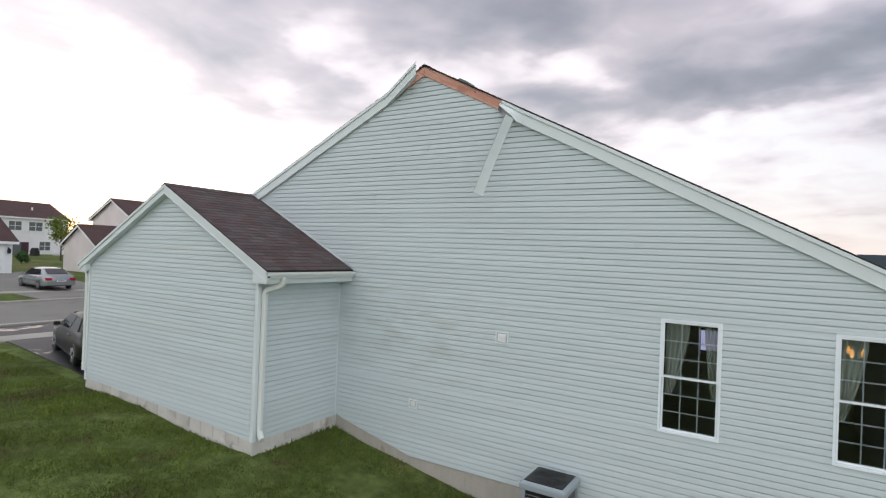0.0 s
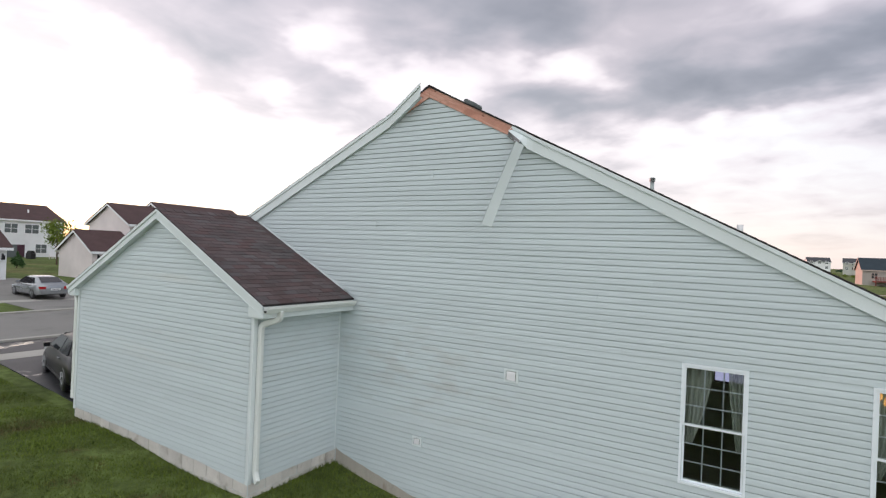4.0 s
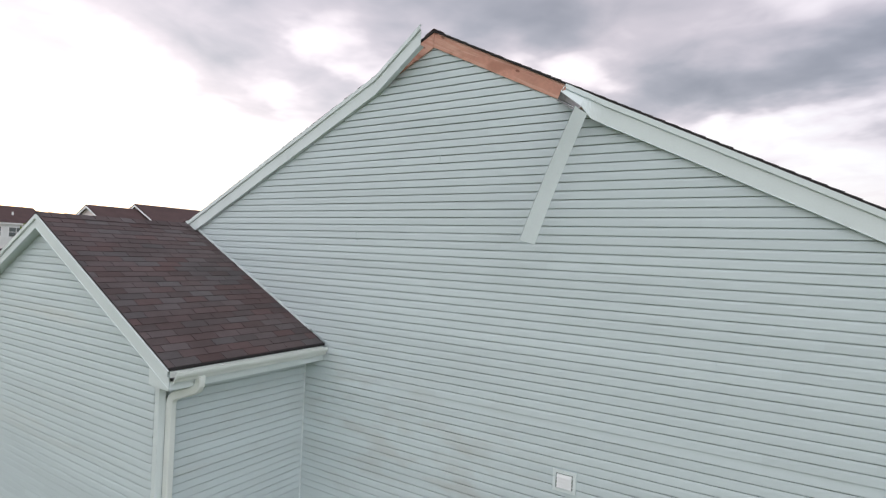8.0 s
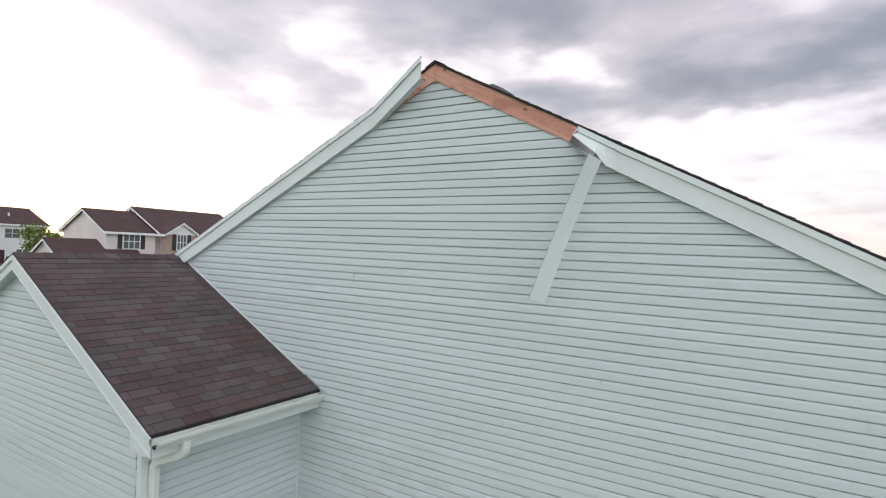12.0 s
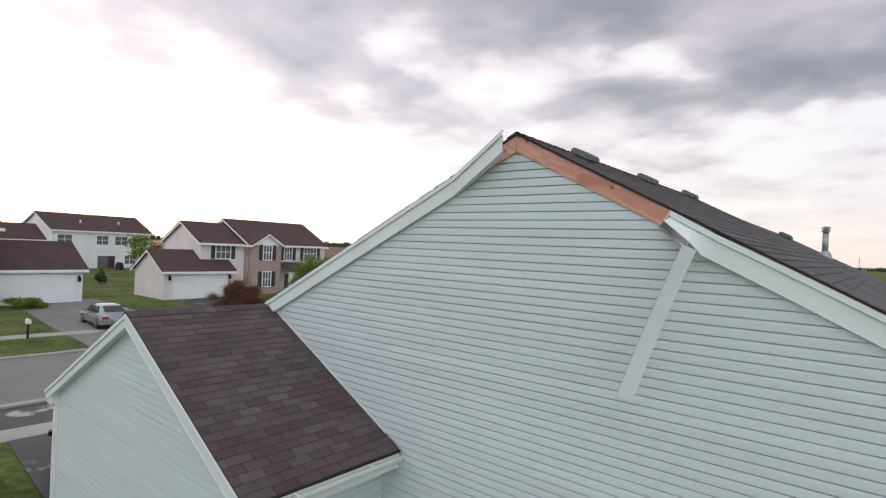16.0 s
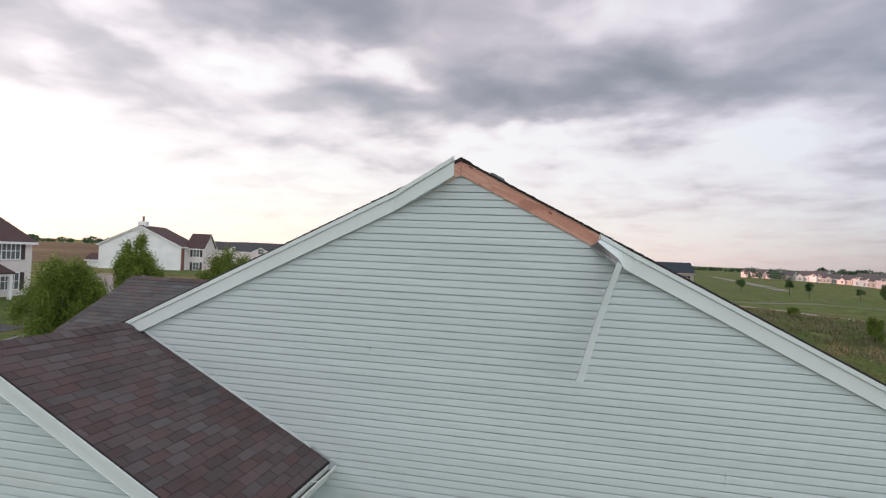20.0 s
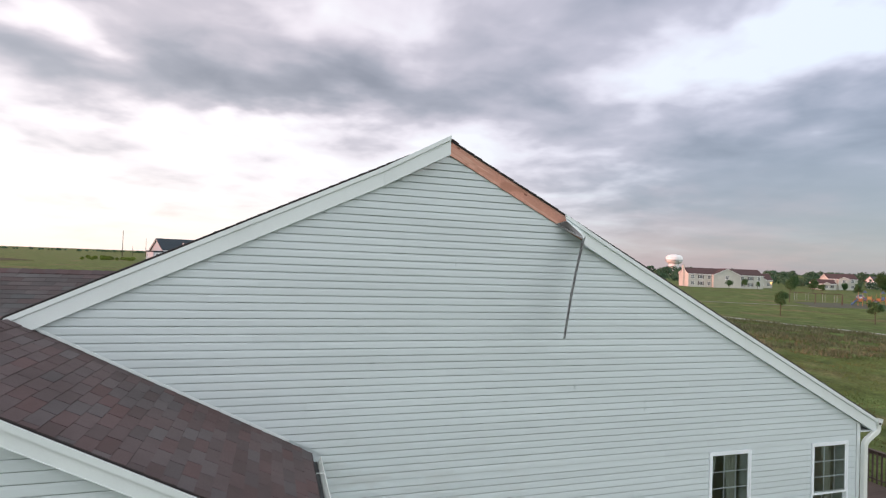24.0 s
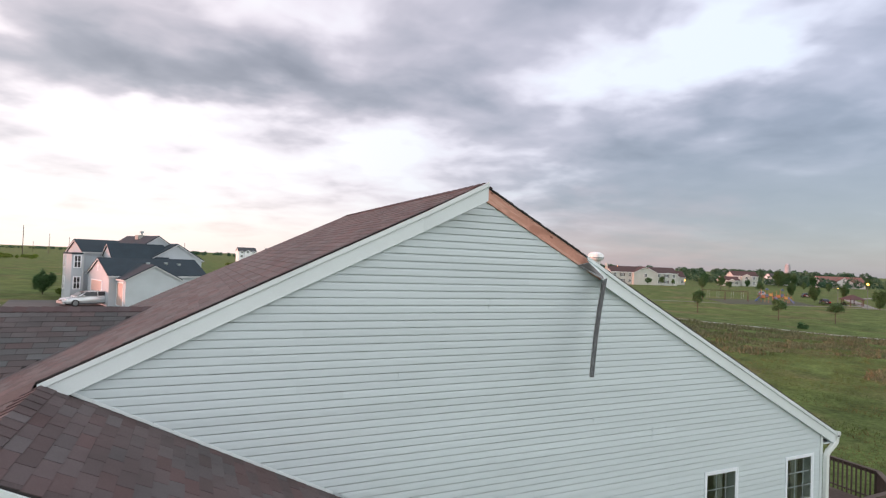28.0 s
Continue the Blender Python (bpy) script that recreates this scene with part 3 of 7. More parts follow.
ribbon("road", [(-28.6, -90), (-28.6, 4), (-29.5, 14), (-33, 24), (-38, 33), (-48, 44), (-70, 62)], 8.0, 0.02, road_mat, "pale worn asphalt residential street", "road", 0.1)
ribbon("kerb", [(-24.5, -90), (-24.5, 4), (-25.4, 15)], 0.35, 0.10, concrete_mat, "low concrete kerb along the street", "kerb", 0.2)
ribbon("kerb", [(-32.8, -90), (-32.8, 3), (-33.2, 10), (-34.5, 16)], 0.35, 0.10, concrete_mat, "low concrete kerb along the street", "kerb", 0.2)
ribbon("pavement", [(-21.3, -80), (-21.3, 40)], 1.1, 0.035, concrete_mat, "narrow concrete pavement beside the lawn", "pavement")
ribbon("pavement", [(-38.6, -80), (-38.6, 12)], 1.2, 0.035, concrete_mat, "narrow concrete pavement across the street", "pavement")
slab("driveway", [(-24.3, -1.4), (-13.6, -1.9), (-13.6, 4.6), (-24.3, 4.2)], 0.03, wet_mat, "dark sealed asphalt driveway with damp patches", "driveway")
slab("driveway", [(-33.0, 4.6), (-53.4, 5.2), (-53.4, 10.9), (-33.0, 11.6)], 0.03, road_mat, "grey asphalt driveway across the street", "driveway")
slab("field", [(-800, 160), (-118, 50), (-82, 200), (-420, 700)], 0.12, soil_mat, "brown tilled field beyond the houses", "field", n=14)

# ---------------------------------------------------------------- the house: plan
LAP = 0.1016
RIDGE_X, RIDGE_Z, PITCH, PITCH_L = -5.24, 7.765, 0.5085, 0.490
WALL_L, WALL_R, WALL_Y, WALL_FAR = -13.82, 3.06, 0.0, 7.70
EAVE_R, EAVE_L = 3.46, -14.10
G_X, G_Z, G_Y, G_L, G_R = -10.445, 5.15, -2.30, -13.82, -7.385
G_PITCH = 0.511
G_EAVE = -6.99
WINDOWS = [(-0.42, 0.475, 1.113, 2.937), (1.882, 2.778, 1.113, 2.941)]


def main_roof(x):
    return RIDGE_Z - (PITCH if x > RIDGE_X else PITCH_L) * abs(x - RIDGE_X)


def garage_roof(x):
    return G_Z - G_PITCH * abs(x - G_X)


house = thing("house", "pale blue-grey vinyl-sided house with dark shingle roof and damaged rake fascia", "house")


# ---- walls behind the siding
def wall_bodies():
    g = Geo()
    under = 0.12

    def roof(x):
        return main_roof(x) - under

    def piece(x0, x1, z0, z1=None):
        pts = [(x0, 0, z0), (x1, 0, z0)]
        if z1 is None:
            pts.append((x1, 0, roof(x1)))
            if x0 < RIDGE_X < x1:
                pts.append((RIDGE_X, 0, roof(RIDGE_X)))
            pts.append((x0, 0, roof(x0)))
        else:
            pts += [(x1, 0, z1), (x0, 0, z1)]
        g.prism(pts, (0, 0.16, 0))

    edges = [WALL_L]
    for x0, x1, z0, z1 in WINDOWS:
        piece(edges[-1], x0 + 0.04, -1.6)
        piece(x0 + 0.04, x1 - 0.04, -1.6, z0 + 0.04)
        piece(x0 + 0.04, x1 - 0.04, z1 - 0.04)
        edges.append(x1 - 0.04)
    piece(edges[-1], WALL_R, -1.6)
    wall = part("wall", g, siding_mat, house, "south gable wall of pale blue-grey vinyl lap siding")
    b = Geo()
    b.prism([(WALL_L, WALL_FAR, -1.6), (WALL_R, WALL_FAR, -1.6), (WALL_R, WALL_FAR, roof(WALL_R)), (RIDGE_X, WALL_FAR, roof(RIDGE_X)), (WALL_L, WALL_FAR, roof(WALL_L))], (0, -0.16, 0))
    part("wall", b, siding_mat, house, "north gable wall of pale vinyl siding")
    part("wall", Geo().box(WALL_R - 0.16, WALL_R, 0.16, WALL_FAR - 0.16, -1.6, roof(WALL_R)), siding_mat, house, "east wall of pale vinyl siding")
    part("wall", Geo().box(WALL_L, WALL_L + 0.16, -2.26, WALL_FAR - 0.16, -0.6, 3.3), siding_mat, house, "street-side wall of pale vinyl siding")
    part("floor", Geo().box(WALL_L + 0.16, WALL_R - 0.16, 0.16, WALL_FAR - 0.16, -0.2, 0.0), dark_mat, house)
    part("ceiling", Geo().box(WALL_L + 0.16, WALL_R - 0.16, 0.16, WALL_FAR - 0.16, 3.05, 3.15), dark_mat, house)
    part("room_wall", Geo().box(-1.5, -1.4, 0.16, 6.9, 0.0, 3.05), dark_mat, house)
    return wall


south_wall = wall_bodies()


def courses(parent, put, lo, hi, z_first, z_last, holes=(), out=1.0, seed=1):
    """Lap siding: one piece for each course. put(u, d, z) lays it in the wall; lo(z) and hi(z) bound it."""
    rng = random.Random(seed)
    n = int(round((z_last - z_first) / LAP))
    joint = 0.0
    for k in range(n):
        z0, z1 = z_first + k * LAP, z_first + (k + 1) * LAP
        cuts = sorted({z0, z1} | {h for x0, x1, a, b in holes for h in (a, b) if z0 < h < z1})
        if k % 2 == 0:
            joint = rng.uniform(0, 3.66)
        pieces = {}
        for za, zb in zip(cuts, cuts[1:]):
            zm = (za + zb) / 2
            spans = [(lo(za), hi(za), lo(zb), hi(zb))]
            for x0, x1, a, b in holes:
                if a < zm < b:
                    nxt = []
                    for s in spans:
                        if s[0] < x0 < s[1]:
                            nxt += [(s[0], x0, s[2], x0), (x1, s[1], x1, s[3])]
                        else:
                            nxt.append(s)
                    spans = nxt
            for a0, b0, a1, b1 in spans:
                if b0 - a0 < 0.02:
                    continue
                a1, b1 = min(a1, b0), max(b1, a0)
                if b1 < a1:
                    a1 = b1 = (a1 + b1) / 2
                # panels butt along the course, every other one a little proud
                stops, u = [], math.floor(a0 / 3.66) * 3.66 + joint
                while u < b0 - 0.3:
                    if u > max(a0, a1) + 0.3 and u < b1 - 0.3:
                        stops.append(u)
                    u += 3.66
                ends = [None] + stops + [None]
                for i in range(len(ends) - 1):
                    ua0, ub0 = (a0 if ends[i] is None else ends[i]), (b0 if ends[i + 1] is None else ends[i + 1])
                    ua1, ub1 = (a1 if ends[i] is None else ends[i]), (b1 if ends[i + 1] is None else ends[i + 1])
                    lift = 0.003 * (i % 2)

                    def d(z):
                        s = (z1 - z) / LAP
                        return (0.022 + 0.006 * s - 0.006 * max(0.0, 0.36 - s) / 0.36 + lift) * out

                    g = pieces.setdefault(round(ua0, 1), Geo())

                    def at(z, deep):
                        f = (z - za) / (zb - za)
                        return [put(ua0 + (ua1 - ua0) * f, deep, z), put(ub0 + (ub1 - ub0) * f, deep, z)]

                    # butt edge, face, and the groove under the next course
                    prof = []
                    if za == z0:
                        prof += [(za, 0.0), (za, d(za) - 0.002), (za + 0.006, d(za))]
                    else:
                        prof.append((za, d(za)))
                    if zb == z1:
                        zg = max(za + 0.008, z1 - 0.0082)
                        if zg - za > 0.07:
                            prof.append((z0 + 0.064, d(z0 + 0.064)))
                        prof += [(zg - 0.001, d(zg)), (zg, 0.001), (z1, 0.0005)]
                    else:
                        prof.append((zb, d(zb)))
                    n0 = len(g.v)
                    for z, deep in prof:
                        g.v += at(z, deep * 1.0)
                    g.f += [(n0 + 2 * q, n0 + 2 * q + 1, n0 + 2 * q + 3, n0 + 2 * q + 2) for q in range(len(prof) - 1)]
        for g in pieces.values():
            part("siding_panel", g, siding_mat, parent, fix=False)


def main_lo(z):
    if z < 0.07:
        return G_R + 0.015 + (0.07 - z) / 0.48 * 2.09
    if z < 3.3:
        return G_R + 0.015
    rake = RIDGE_X - (RIDGE_Z - 0.15 - z) / PITCH_L
    return max(G_X + (G_Z + 0.045 - z) / G_PITCH, rake) if z < G_Z else rake


def main_hi(z):
    return min(RIDGE_X + (RIDGE_Z - 0.15 - z) / PITCH, WALL_R - 0.07)


courses(south_wall, lambda u, d, z: (u, -d, z), main_lo, main_hi, -0.41, 7.58, WINDOWS, seed=3)

for sx, sz, k in ((-5.073, 5.93, 2), (-3.05, 4.10, 1), (-6.45, 4.92, 2), (-1.75, 3.70, 2)):
    part("panel_joint", Geo().box(sx - 0.003, sx + 0.003, -0.033, -0.02, sz, sz + LAP * k * 0.93), siding_mat, south_wall)

# ---- the garage wing
garage_gable = part("wall", Geo().prism([(G_L, G_Y, -0.5), (G_R, G_Y, -0.5), (G_R, G_Y, 3.25), (G_X, G_Y, G_Z - 0.12), (G_L, G_Y, 3.25)], (0, 0.16, 0)), siding_mat, house, "garage gable wall of pale blue-grey lap siding")
garage_side = part("wall", Geo().box(G_R - 0.16, G_R, G_Y + 0.16, -0.002, -0.6, 3.3), siding_mat, house, "short garage side wall of pale lap siding")


def gable_bottom(x):
    return float(np.interp(x, [-13.82, -10.09, -7.39], [0.275, 0.225, 0.05]))


def g_lo(z):
    a = G_L + 0.07
    if z > 3.2:
        a = max(a, G_X - (G_Z - 0.15 - z) / G_PITCH)
    if z < 0.275:
        a = float(np.interp(z, [0.05, 0.225, 0.275], [-7.5, -10.09, -13.75]))
    return a


def g_hi(z):
    return G_R - 0.07 if z < 3.2 else min(G_R - 0.07, G_X + (G_Z - 0.15 - z) / G_PITCH)


courses(garage_gable, lambda u, d, z: (u, G_Y - d, z), g_lo, g_hi, 0.05, 4.98, seed=8)
courses(garage_side, lambda u, d, z: (G_R + d, u, z), lambda z: G_Y + 0.08, lambda z: -0.03, 0.05, 3.22, seed=9)


def corner_post(x, y, sx, sy, z0, z1, name="corner_post"):
    """An L-shaped vinyl corner: sx, sy say which way its legs run."""
    w, t = 0.085, 0.03
    pts = [(x, y), (x + sx * w, y), (x + sx * w, y + sy * t), (x + sx * t, y + sy * t), (x + sx * t, y + sy * w), (x, y + sy * w)]
    return part(name, Geo().prism([(a, b, z0) for a, b in pts], (0, 0, z1 - z0)), trim_mat, house, "vinyl corner post")


corner_post(G_R + 0.03, G_Y - 0.03, -1, 1, 0.045, 3.24)
corner_post(G_L - 0.03, G_Y - 0.03, 1, 1, 0.265, 3.24)
corner_post(WALL_R + 0.03, -0.03, -1, 1, -0.42, 3.42)
part("inside_corner", Geo().box(G_R + 0.0, G_R + 0.035, -0.035, -0.001, 0.06, 3.25), trim_mat, house, "vinyl inside corner strip")


# ---- roofs
def slab_roof(name, a, b, c, d, thick, material, label):
    """A roof deck from four corners (top surface), with its thickness downward."""
    g = Geo().prism([a, b, c, d], (0, 0, -thick))
    return part(name, g, material, house, label)


Y0, Y1 = -0.062, WALL_FAR + 0.1
roof_front = slab_roof("roof", (RIDGE_X, Y0, RIDGE_Z), (RIDGE_X, Y1, RIDGE_Z), (EAVE_L, Y1, main_roof(EAVE_L)), (EAVE_L, Y0, main_roof(EAVE_L)), 0.024, roof_edge, "street-side roof slope of dark brown asphalt shingles")
roof_back = slab_roof("roof", (RIDGE_X, Y0, RIDGE_Z), (EAVE_R, Y0, main_roof(EAVE_R)), (EAVE_R, Y1, main_roof(EAVE_R)), (RIDGE_X, Y1, RIDGE_Z), 0.024, roof_edge, "back roof slope of dark brown asphalt shingles")
slab_roof("roof", (-4.3, Y1 + 0.002, main_roof(-4.3)), (EAVE_R, Y1 + 0.002, main_roof(EAVE_R)), (EAVE_R, 11.6, main_roof(EAVE_R)), (-3.9, 11.6, main_roof(-3.9)), 0.024, shingle_far, "rear wing roof slope of dark brown shingles")
part("wall", Geo().box(-4.0, WALL_R, WALL_FAR + 0.002, 11.5, -1.6, main_roof(WALL_R) - 0.12), siding_mat, house, "rear wing wall of pale vinyl siding")
GY0 = G_Y - 0.145
roof_garage = slab_roof("roof", (G_X, GY0, G_Z), (G_EAVE, GY0, garage_roof(G_EAVE)), (G_EAVE, -0.016, garage_roof(G_EAVE)), (G_X, -0.016, G_Z), 0.024, roof_edge, "garage roof slope of dark brown asphalt shingles")
roof_garage_front = slab_roof("roof", (G_X, GY0, G_Z), (G_X, Y0, G_Z), (EAVE_L, Y0, garage_roof(EAVE_L)), (EAVE_L, GY0, garage_roof(EAVE_L)), 0.024, roof_edge, "street-side garage roof slope of dark brown shingles")
# shingles bent over the step between the two street-side slopes
part("shingle_band", Geo().prism([(-10.50, Y0 + 0.02, main_roof(-10.50) + 0.014), (EAVE_L, Y0 + 0.02, main_roof(EAVE_L) + 0.014), (EAVE_L, Y0 - 0.22, garage_roof(EAVE_L) + 0.012), (-10.50, Y0 - 0.22, garage_roof(-10.50) + 0.012)], (0, 0, -0.02)), shingle_far, house, "shingles bent over the step in the roof")
# cross gable over the entry, its ridge square to the main one
C_Y, C_Z, C_X = 4.04, 5.58, -14.05
roof_cross = slab_roof("roof", (C_X, C_Y, C_Z), (-9.3, C_Y, C_Z), (-9.3, -0.3, C_Z - 4.34 * PITCH), (C_X, -0.3, C_Z - 4.34 * PITCH), 0.024, roof_edge, "entry cross-gable roof slope of dark brown shingles")
roof_cross_far = slab_roof("roof", (C_X, C_Y, C_Z), (-9.3, C_Y, C_Z), (-9.3, 7.2, C_Z - 3.16 * PITCH), (C_X, 7.2, C_Z - 3.16 * PITCH), 0.024, roof_edge, "far slope of the entry cross-gable roof")
part("wall", Geo().prism([(-13.75, 0.0, 2.6), (-13.75, 7.1, 2.6), (-13.75, 7.1, 3.9), (-13.75, C_Y, C_Z - 0.08), (-13.75, 0.0, 3.45)], (0.14, 0, 0)), siding_mat, house, "entry gable wall of pale siding")


def shingle_rows(a, b, down, row=0.143, tab=0.333, seed=1, fade=None):
    """Frames for tabs on a slope: a to b is the eave-parallel edge at the top, down the way to the eave."""
    rng = random.Random(seed)
    a, b, down = Vector(a), Vector(b), Vector(down)
    along, length = (b - a).normalized(), (b - a).length
    dn, drop = down.normalized(), down.length
    up = dn.cross(along)
    if up.z < 0:
        up = -up
    rows = int(drop / row)
    for j in range(rows):
        off = (0.5 * tab if j % 2 else 0.0) + rng.uniform(-0.03, 0.03)
        u = -off
        while u < length:
            u0, u1 = max(u, 0), min(u + tab - 0.008, length)
            if u1 - u0 > 0.03:
                yield a, along, dn, up, u0, u1, j * row, row, rng
            u += tab


def tab_geo(a, along, dn, up, u0, u1, s, row, rng, clip=None):
    """One tab: its butt edge lies on the course below."""
    t0, t1 = 0.003, 0.0075 + rng.uniform(0, 0.003)
    e = rng.uniform(-0.004, 0.004)
    p = [a + along * u0 + dn * s + up * t0, a + along * u1 + dn * s + up * t0,
         a + along * u1 + dn * (s + row + e) + up * t1, a + along * u0 + dn * (s + row + e) + up * t1]
    q = [v - up * 0.006 for v in p]
    return p, q


def tab_pieces(parent, a, b, down, **k):
    for fr in shingle_rows(a, b, down, **k):
        p, q = tab_geo(*fr)
        g = Geo()
        g.face(*p).face(p[3], p[2], q[2], q[3]).face(p[0], p[3], q[3], q[0]).face(p[2], p[1], q[1], q[2])
        part("shingle", g, shingle_mat, parent, fix=False)


def tab_sheet(parent, label, a, b, down, keep=None, **k):
    g = Geo()
    for fr in shingle_rows(a, b, down, **k):
        p, q = tab_geo(*fr)
        if keep and not keep(sum((v for v in p), Vector()) / 4):
            continue
        n = len(g.v)
        g.v += [tuple(v) for v in p + q]
        g.f += [(n, n + 1, n + 2, n + 3), (n + 3, n + 2, n + 6, n + 7), (n, n + 3, n + 7, n + 4), (n + 2, n + 1, n + 5, n + 6)]
    ob = part("shingles", g, shingle_far, parent, label, fix=False)
    tagged(ob, kind="stuff")


tab_sheet(roof_back, "rows of dark brown asphalt shingles", (RIDGE_X, Y0, RIDGE_Z), (RIDGE_X, Y1, RIDGE_Z), (EAVE_R - RIDGE_X, 0, main_roof(EAVE_R) - RIDGE_Z), seed=21)
tab_sheet(roof_front, "rows of brown asphalt shingles", (RIDGE_X, Y0, RIDGE_Z), (RIDGE_X, Y1, RIDGE_Z), (EAVE_L - RIDGE_X, 0, main_roof(EAVE_L) - RIDGE_Z), seed=22)
tab_sheet(roof_cross, "rows of dark brown asphalt shingles", (C_X, C_Y, C_Z), (-9.3, C_Y, C_Z), (0, -4.34, -4.34 * PITCH), seed=23, keep=lambda p: p.z > main_roof(p.x) - 0.06)
tab_sheet(roof_cross_far, "rows of dark brown asphalt shingles", (C_X, C_Y, C_Z), (-9.3, C_Y, C_Z), (0, 3.1, -3.1 * PITCH), seed=25, keep=lambda p: p.z > main_roof(p.x) - 0.06)
tab_sheet(roof_garage_front, "rows of dark brown asphalt shingles", (G_X, GY0, G_Z), (G_X, Y0, G_Z), (EAVE_L - G_X, 0, garage_roof(EAVE_L) - G_Z), seed=24)


def ridge_caps(parent, a, b, side, n, drop):
    """Bent cap shingles along a ridge; side is level and square to it."""
    a, b, side = Vector(a), Vector(b), Vector(side)
    step = (b - a) / n
    for i in range(n):
        p0, p1 = a + step * i, a + step * min(i + 1.25, n)
        lo0, lo1 = Vector((0, 0, 0.012)), Vector((0, 0, 0.024))
        g = Geo()
        for s in (-1, 1):
            e = side * s * 0.14 + Vector((0, 0, -drop * 0.14))
            q = [p0 + lo0, p1 + lo1, p1 + lo1 + e, p0 + lo0 + e]
            g.face(*q)
            g.face(q[1], q[2], q[2] - Vector((0, 0, 0.01)), q[1] - Vector((0, 0, 0.01)))
            g.face(q[2], q[3], q[3] - Vector((0, 0, 0.01)), q[2] - Vector((0, 0, 0.01)))
        part("ridge_cap", g, shingle_mat, parent, fix=False)


ridge_caps(roof_garage, (G_X, -0.02, G_Z), (G_X, GY0, G_Z), (1, 0, 0), 12, G_PITCH)
ridge_caps(roof_front, (RIDGE_X, Y1, RIDGE_Z), (RIDGE_X, Y0, RIDGE_Z), (1, 0, 0), 38, PITCH)
ridge_caps(roof_cross, (-9.6, C_Y, C_Z), (C_X, C_Y, C_Z), (0, 1, 0), 24, PITCH)


# ---- rake boards and their metal cladding
def rake_piece(xa, xb):
    part("rake_board", Geo().prism([(x, -0.005, main_roof(x) - dz) for x, dz in ((xa, 0.025), (xb, 0.025), (xb, 0.225), (xa, 0.225))], (0, -0.04, 0)), wood_mat, house, "bare reddish-brown wooden rake board")


for xa, xb in ((RIDGE_X + 0.002, -3.0), (RIDGE_X - 0.002, -6.9)):
    rake_piece(xa, xb)


def rake_clad(name, stations, label, material=trim_mat, back=0.065, tall=0.262):
    """Bent metal over a rake: top lip, drip step, face and bottom return. A station: x, top z, how far it stands off, sag."""
    prof = [(0.0, 0.004), (-0.030, 0.004), (-0.030, -0.058), (-0.008, -0.066), (-0.010, 0.004 - tall), (-0.016, -tall), (back, -tall)]
    rings = []
    for x, z, off, *cut in stations:
        up = cut[0] if cut else 0.0
        rings.append([Vector((x, -0.052 - off + min(dy, back - up), z + dz + (up if dz < -0.15 else 0.0))) for dy, dz in prof])
    g = Geo()
    k = len(prof)
    for r in rings:
        g.v += [tuple(p) for p in r]
    for r in rings:
        g.v += [tuple(p + Vector((0, 0.003, -0.003))) for p in r]
    m = len(rings) * k
    for j in range(len(rings) - 1):
        for i in range(k - 1):
            a, b = j * k + i, j * k + i + 1
            g.f.append((a, b, b + k, a + k))
            g.f.append((m + a, m + a + k, m + b + k, m + b))
    ob = part(name, g, material, house, label, fix=False)
    return ob


# right-hand cladding: sound down to the eave, bulging off the wall towards its torn upper end
right = []
for i in range(23):
    x = -2.95 + (EAVE_R + 2.95) * i / 22
    k = max(0.0, 1 - (x + 3.40) / 1.5)
    right.append((x, main_roof(x) - 0.03 - 0.02 * k * k, 0.105 * k * k))
rake_clad("rake_cladding", right[:12], "white metal rake cladding, its upper end torn loose")
rake_clad("rake_cladding", [(x, z, off + 0.004) for x, z, off in right[11:]], "white metal rake cladding")
# left-hand cladding: the top metre is peeled away
left = []
left_kink = -6.18
for x in [-10.48 + (left_kink + 10.48) * i / 20 for i in range(20)] + [left_kink + (RIDGE_X - 0.05 - left_kink) * i / 5 for i in range(6)]:
    k = max(0.0, (x - left_kink) / (RIDGE_X - 0.05 - left_kink))
    left.append((x, main_roof(x) - 0.03 + 0.05 * k, 0.012 + 0.21 * k))
rake_clad("rake_cladding", [(x, z, off + 0.004) for x, z, off in left[:13]], "white metal rake cladding")
rake_clad("rake_cladding", left[12:], "white metal rake cladding, its top metre peeled away")
# garage rakes
for sgn, x_end in ((1, G_EAVE), (-1, EAVE_L)):
    st = []
    for i in range(9):
        x = G_X + (x_end - G_X) * i / 8
        st.append((x, garage_roof(x) - 0.026, 0.0))
    ob = rake_clad("rake_cladding", st, "white metal rake cladding", back=0.13, tall=0.195)
    ob.location.y = G_Y - 0.085
part("rake_return", Geo().prism([(WALL_R - 0.02, -0.01, main_roof(WALL_R) - 0.25), (EAVE_R, -0.01, main_roof(EAVE_R) - 0.25), (EAVE_R, -0.01, main_roof(EAVE_R) - 0.05), (WALL_R - 0.02, -0.01, main_roof(WALL_R) - 0.05)], (0, -0.045, 0)), trim_mat, house, "boxed eave return")
for x0, x1 in ((G_R - 0.02, G_EAVE), (G_L + 0.02, EAVE_L)):
    zb = garage_roof(x1) - 0.235
    part("rake_return", Geo().prism([(x0, G_Y - 0.005, zb), (x1, G_Y - 0.005, zb), (x1, G_Y - 0.005, garage_roof(x1) - 0.04), (x0, G_Y - 0.005, garage_roof(x0) - 0.04)], (0, -0.13, 0)), trim_mat, house, "boxed eave return")
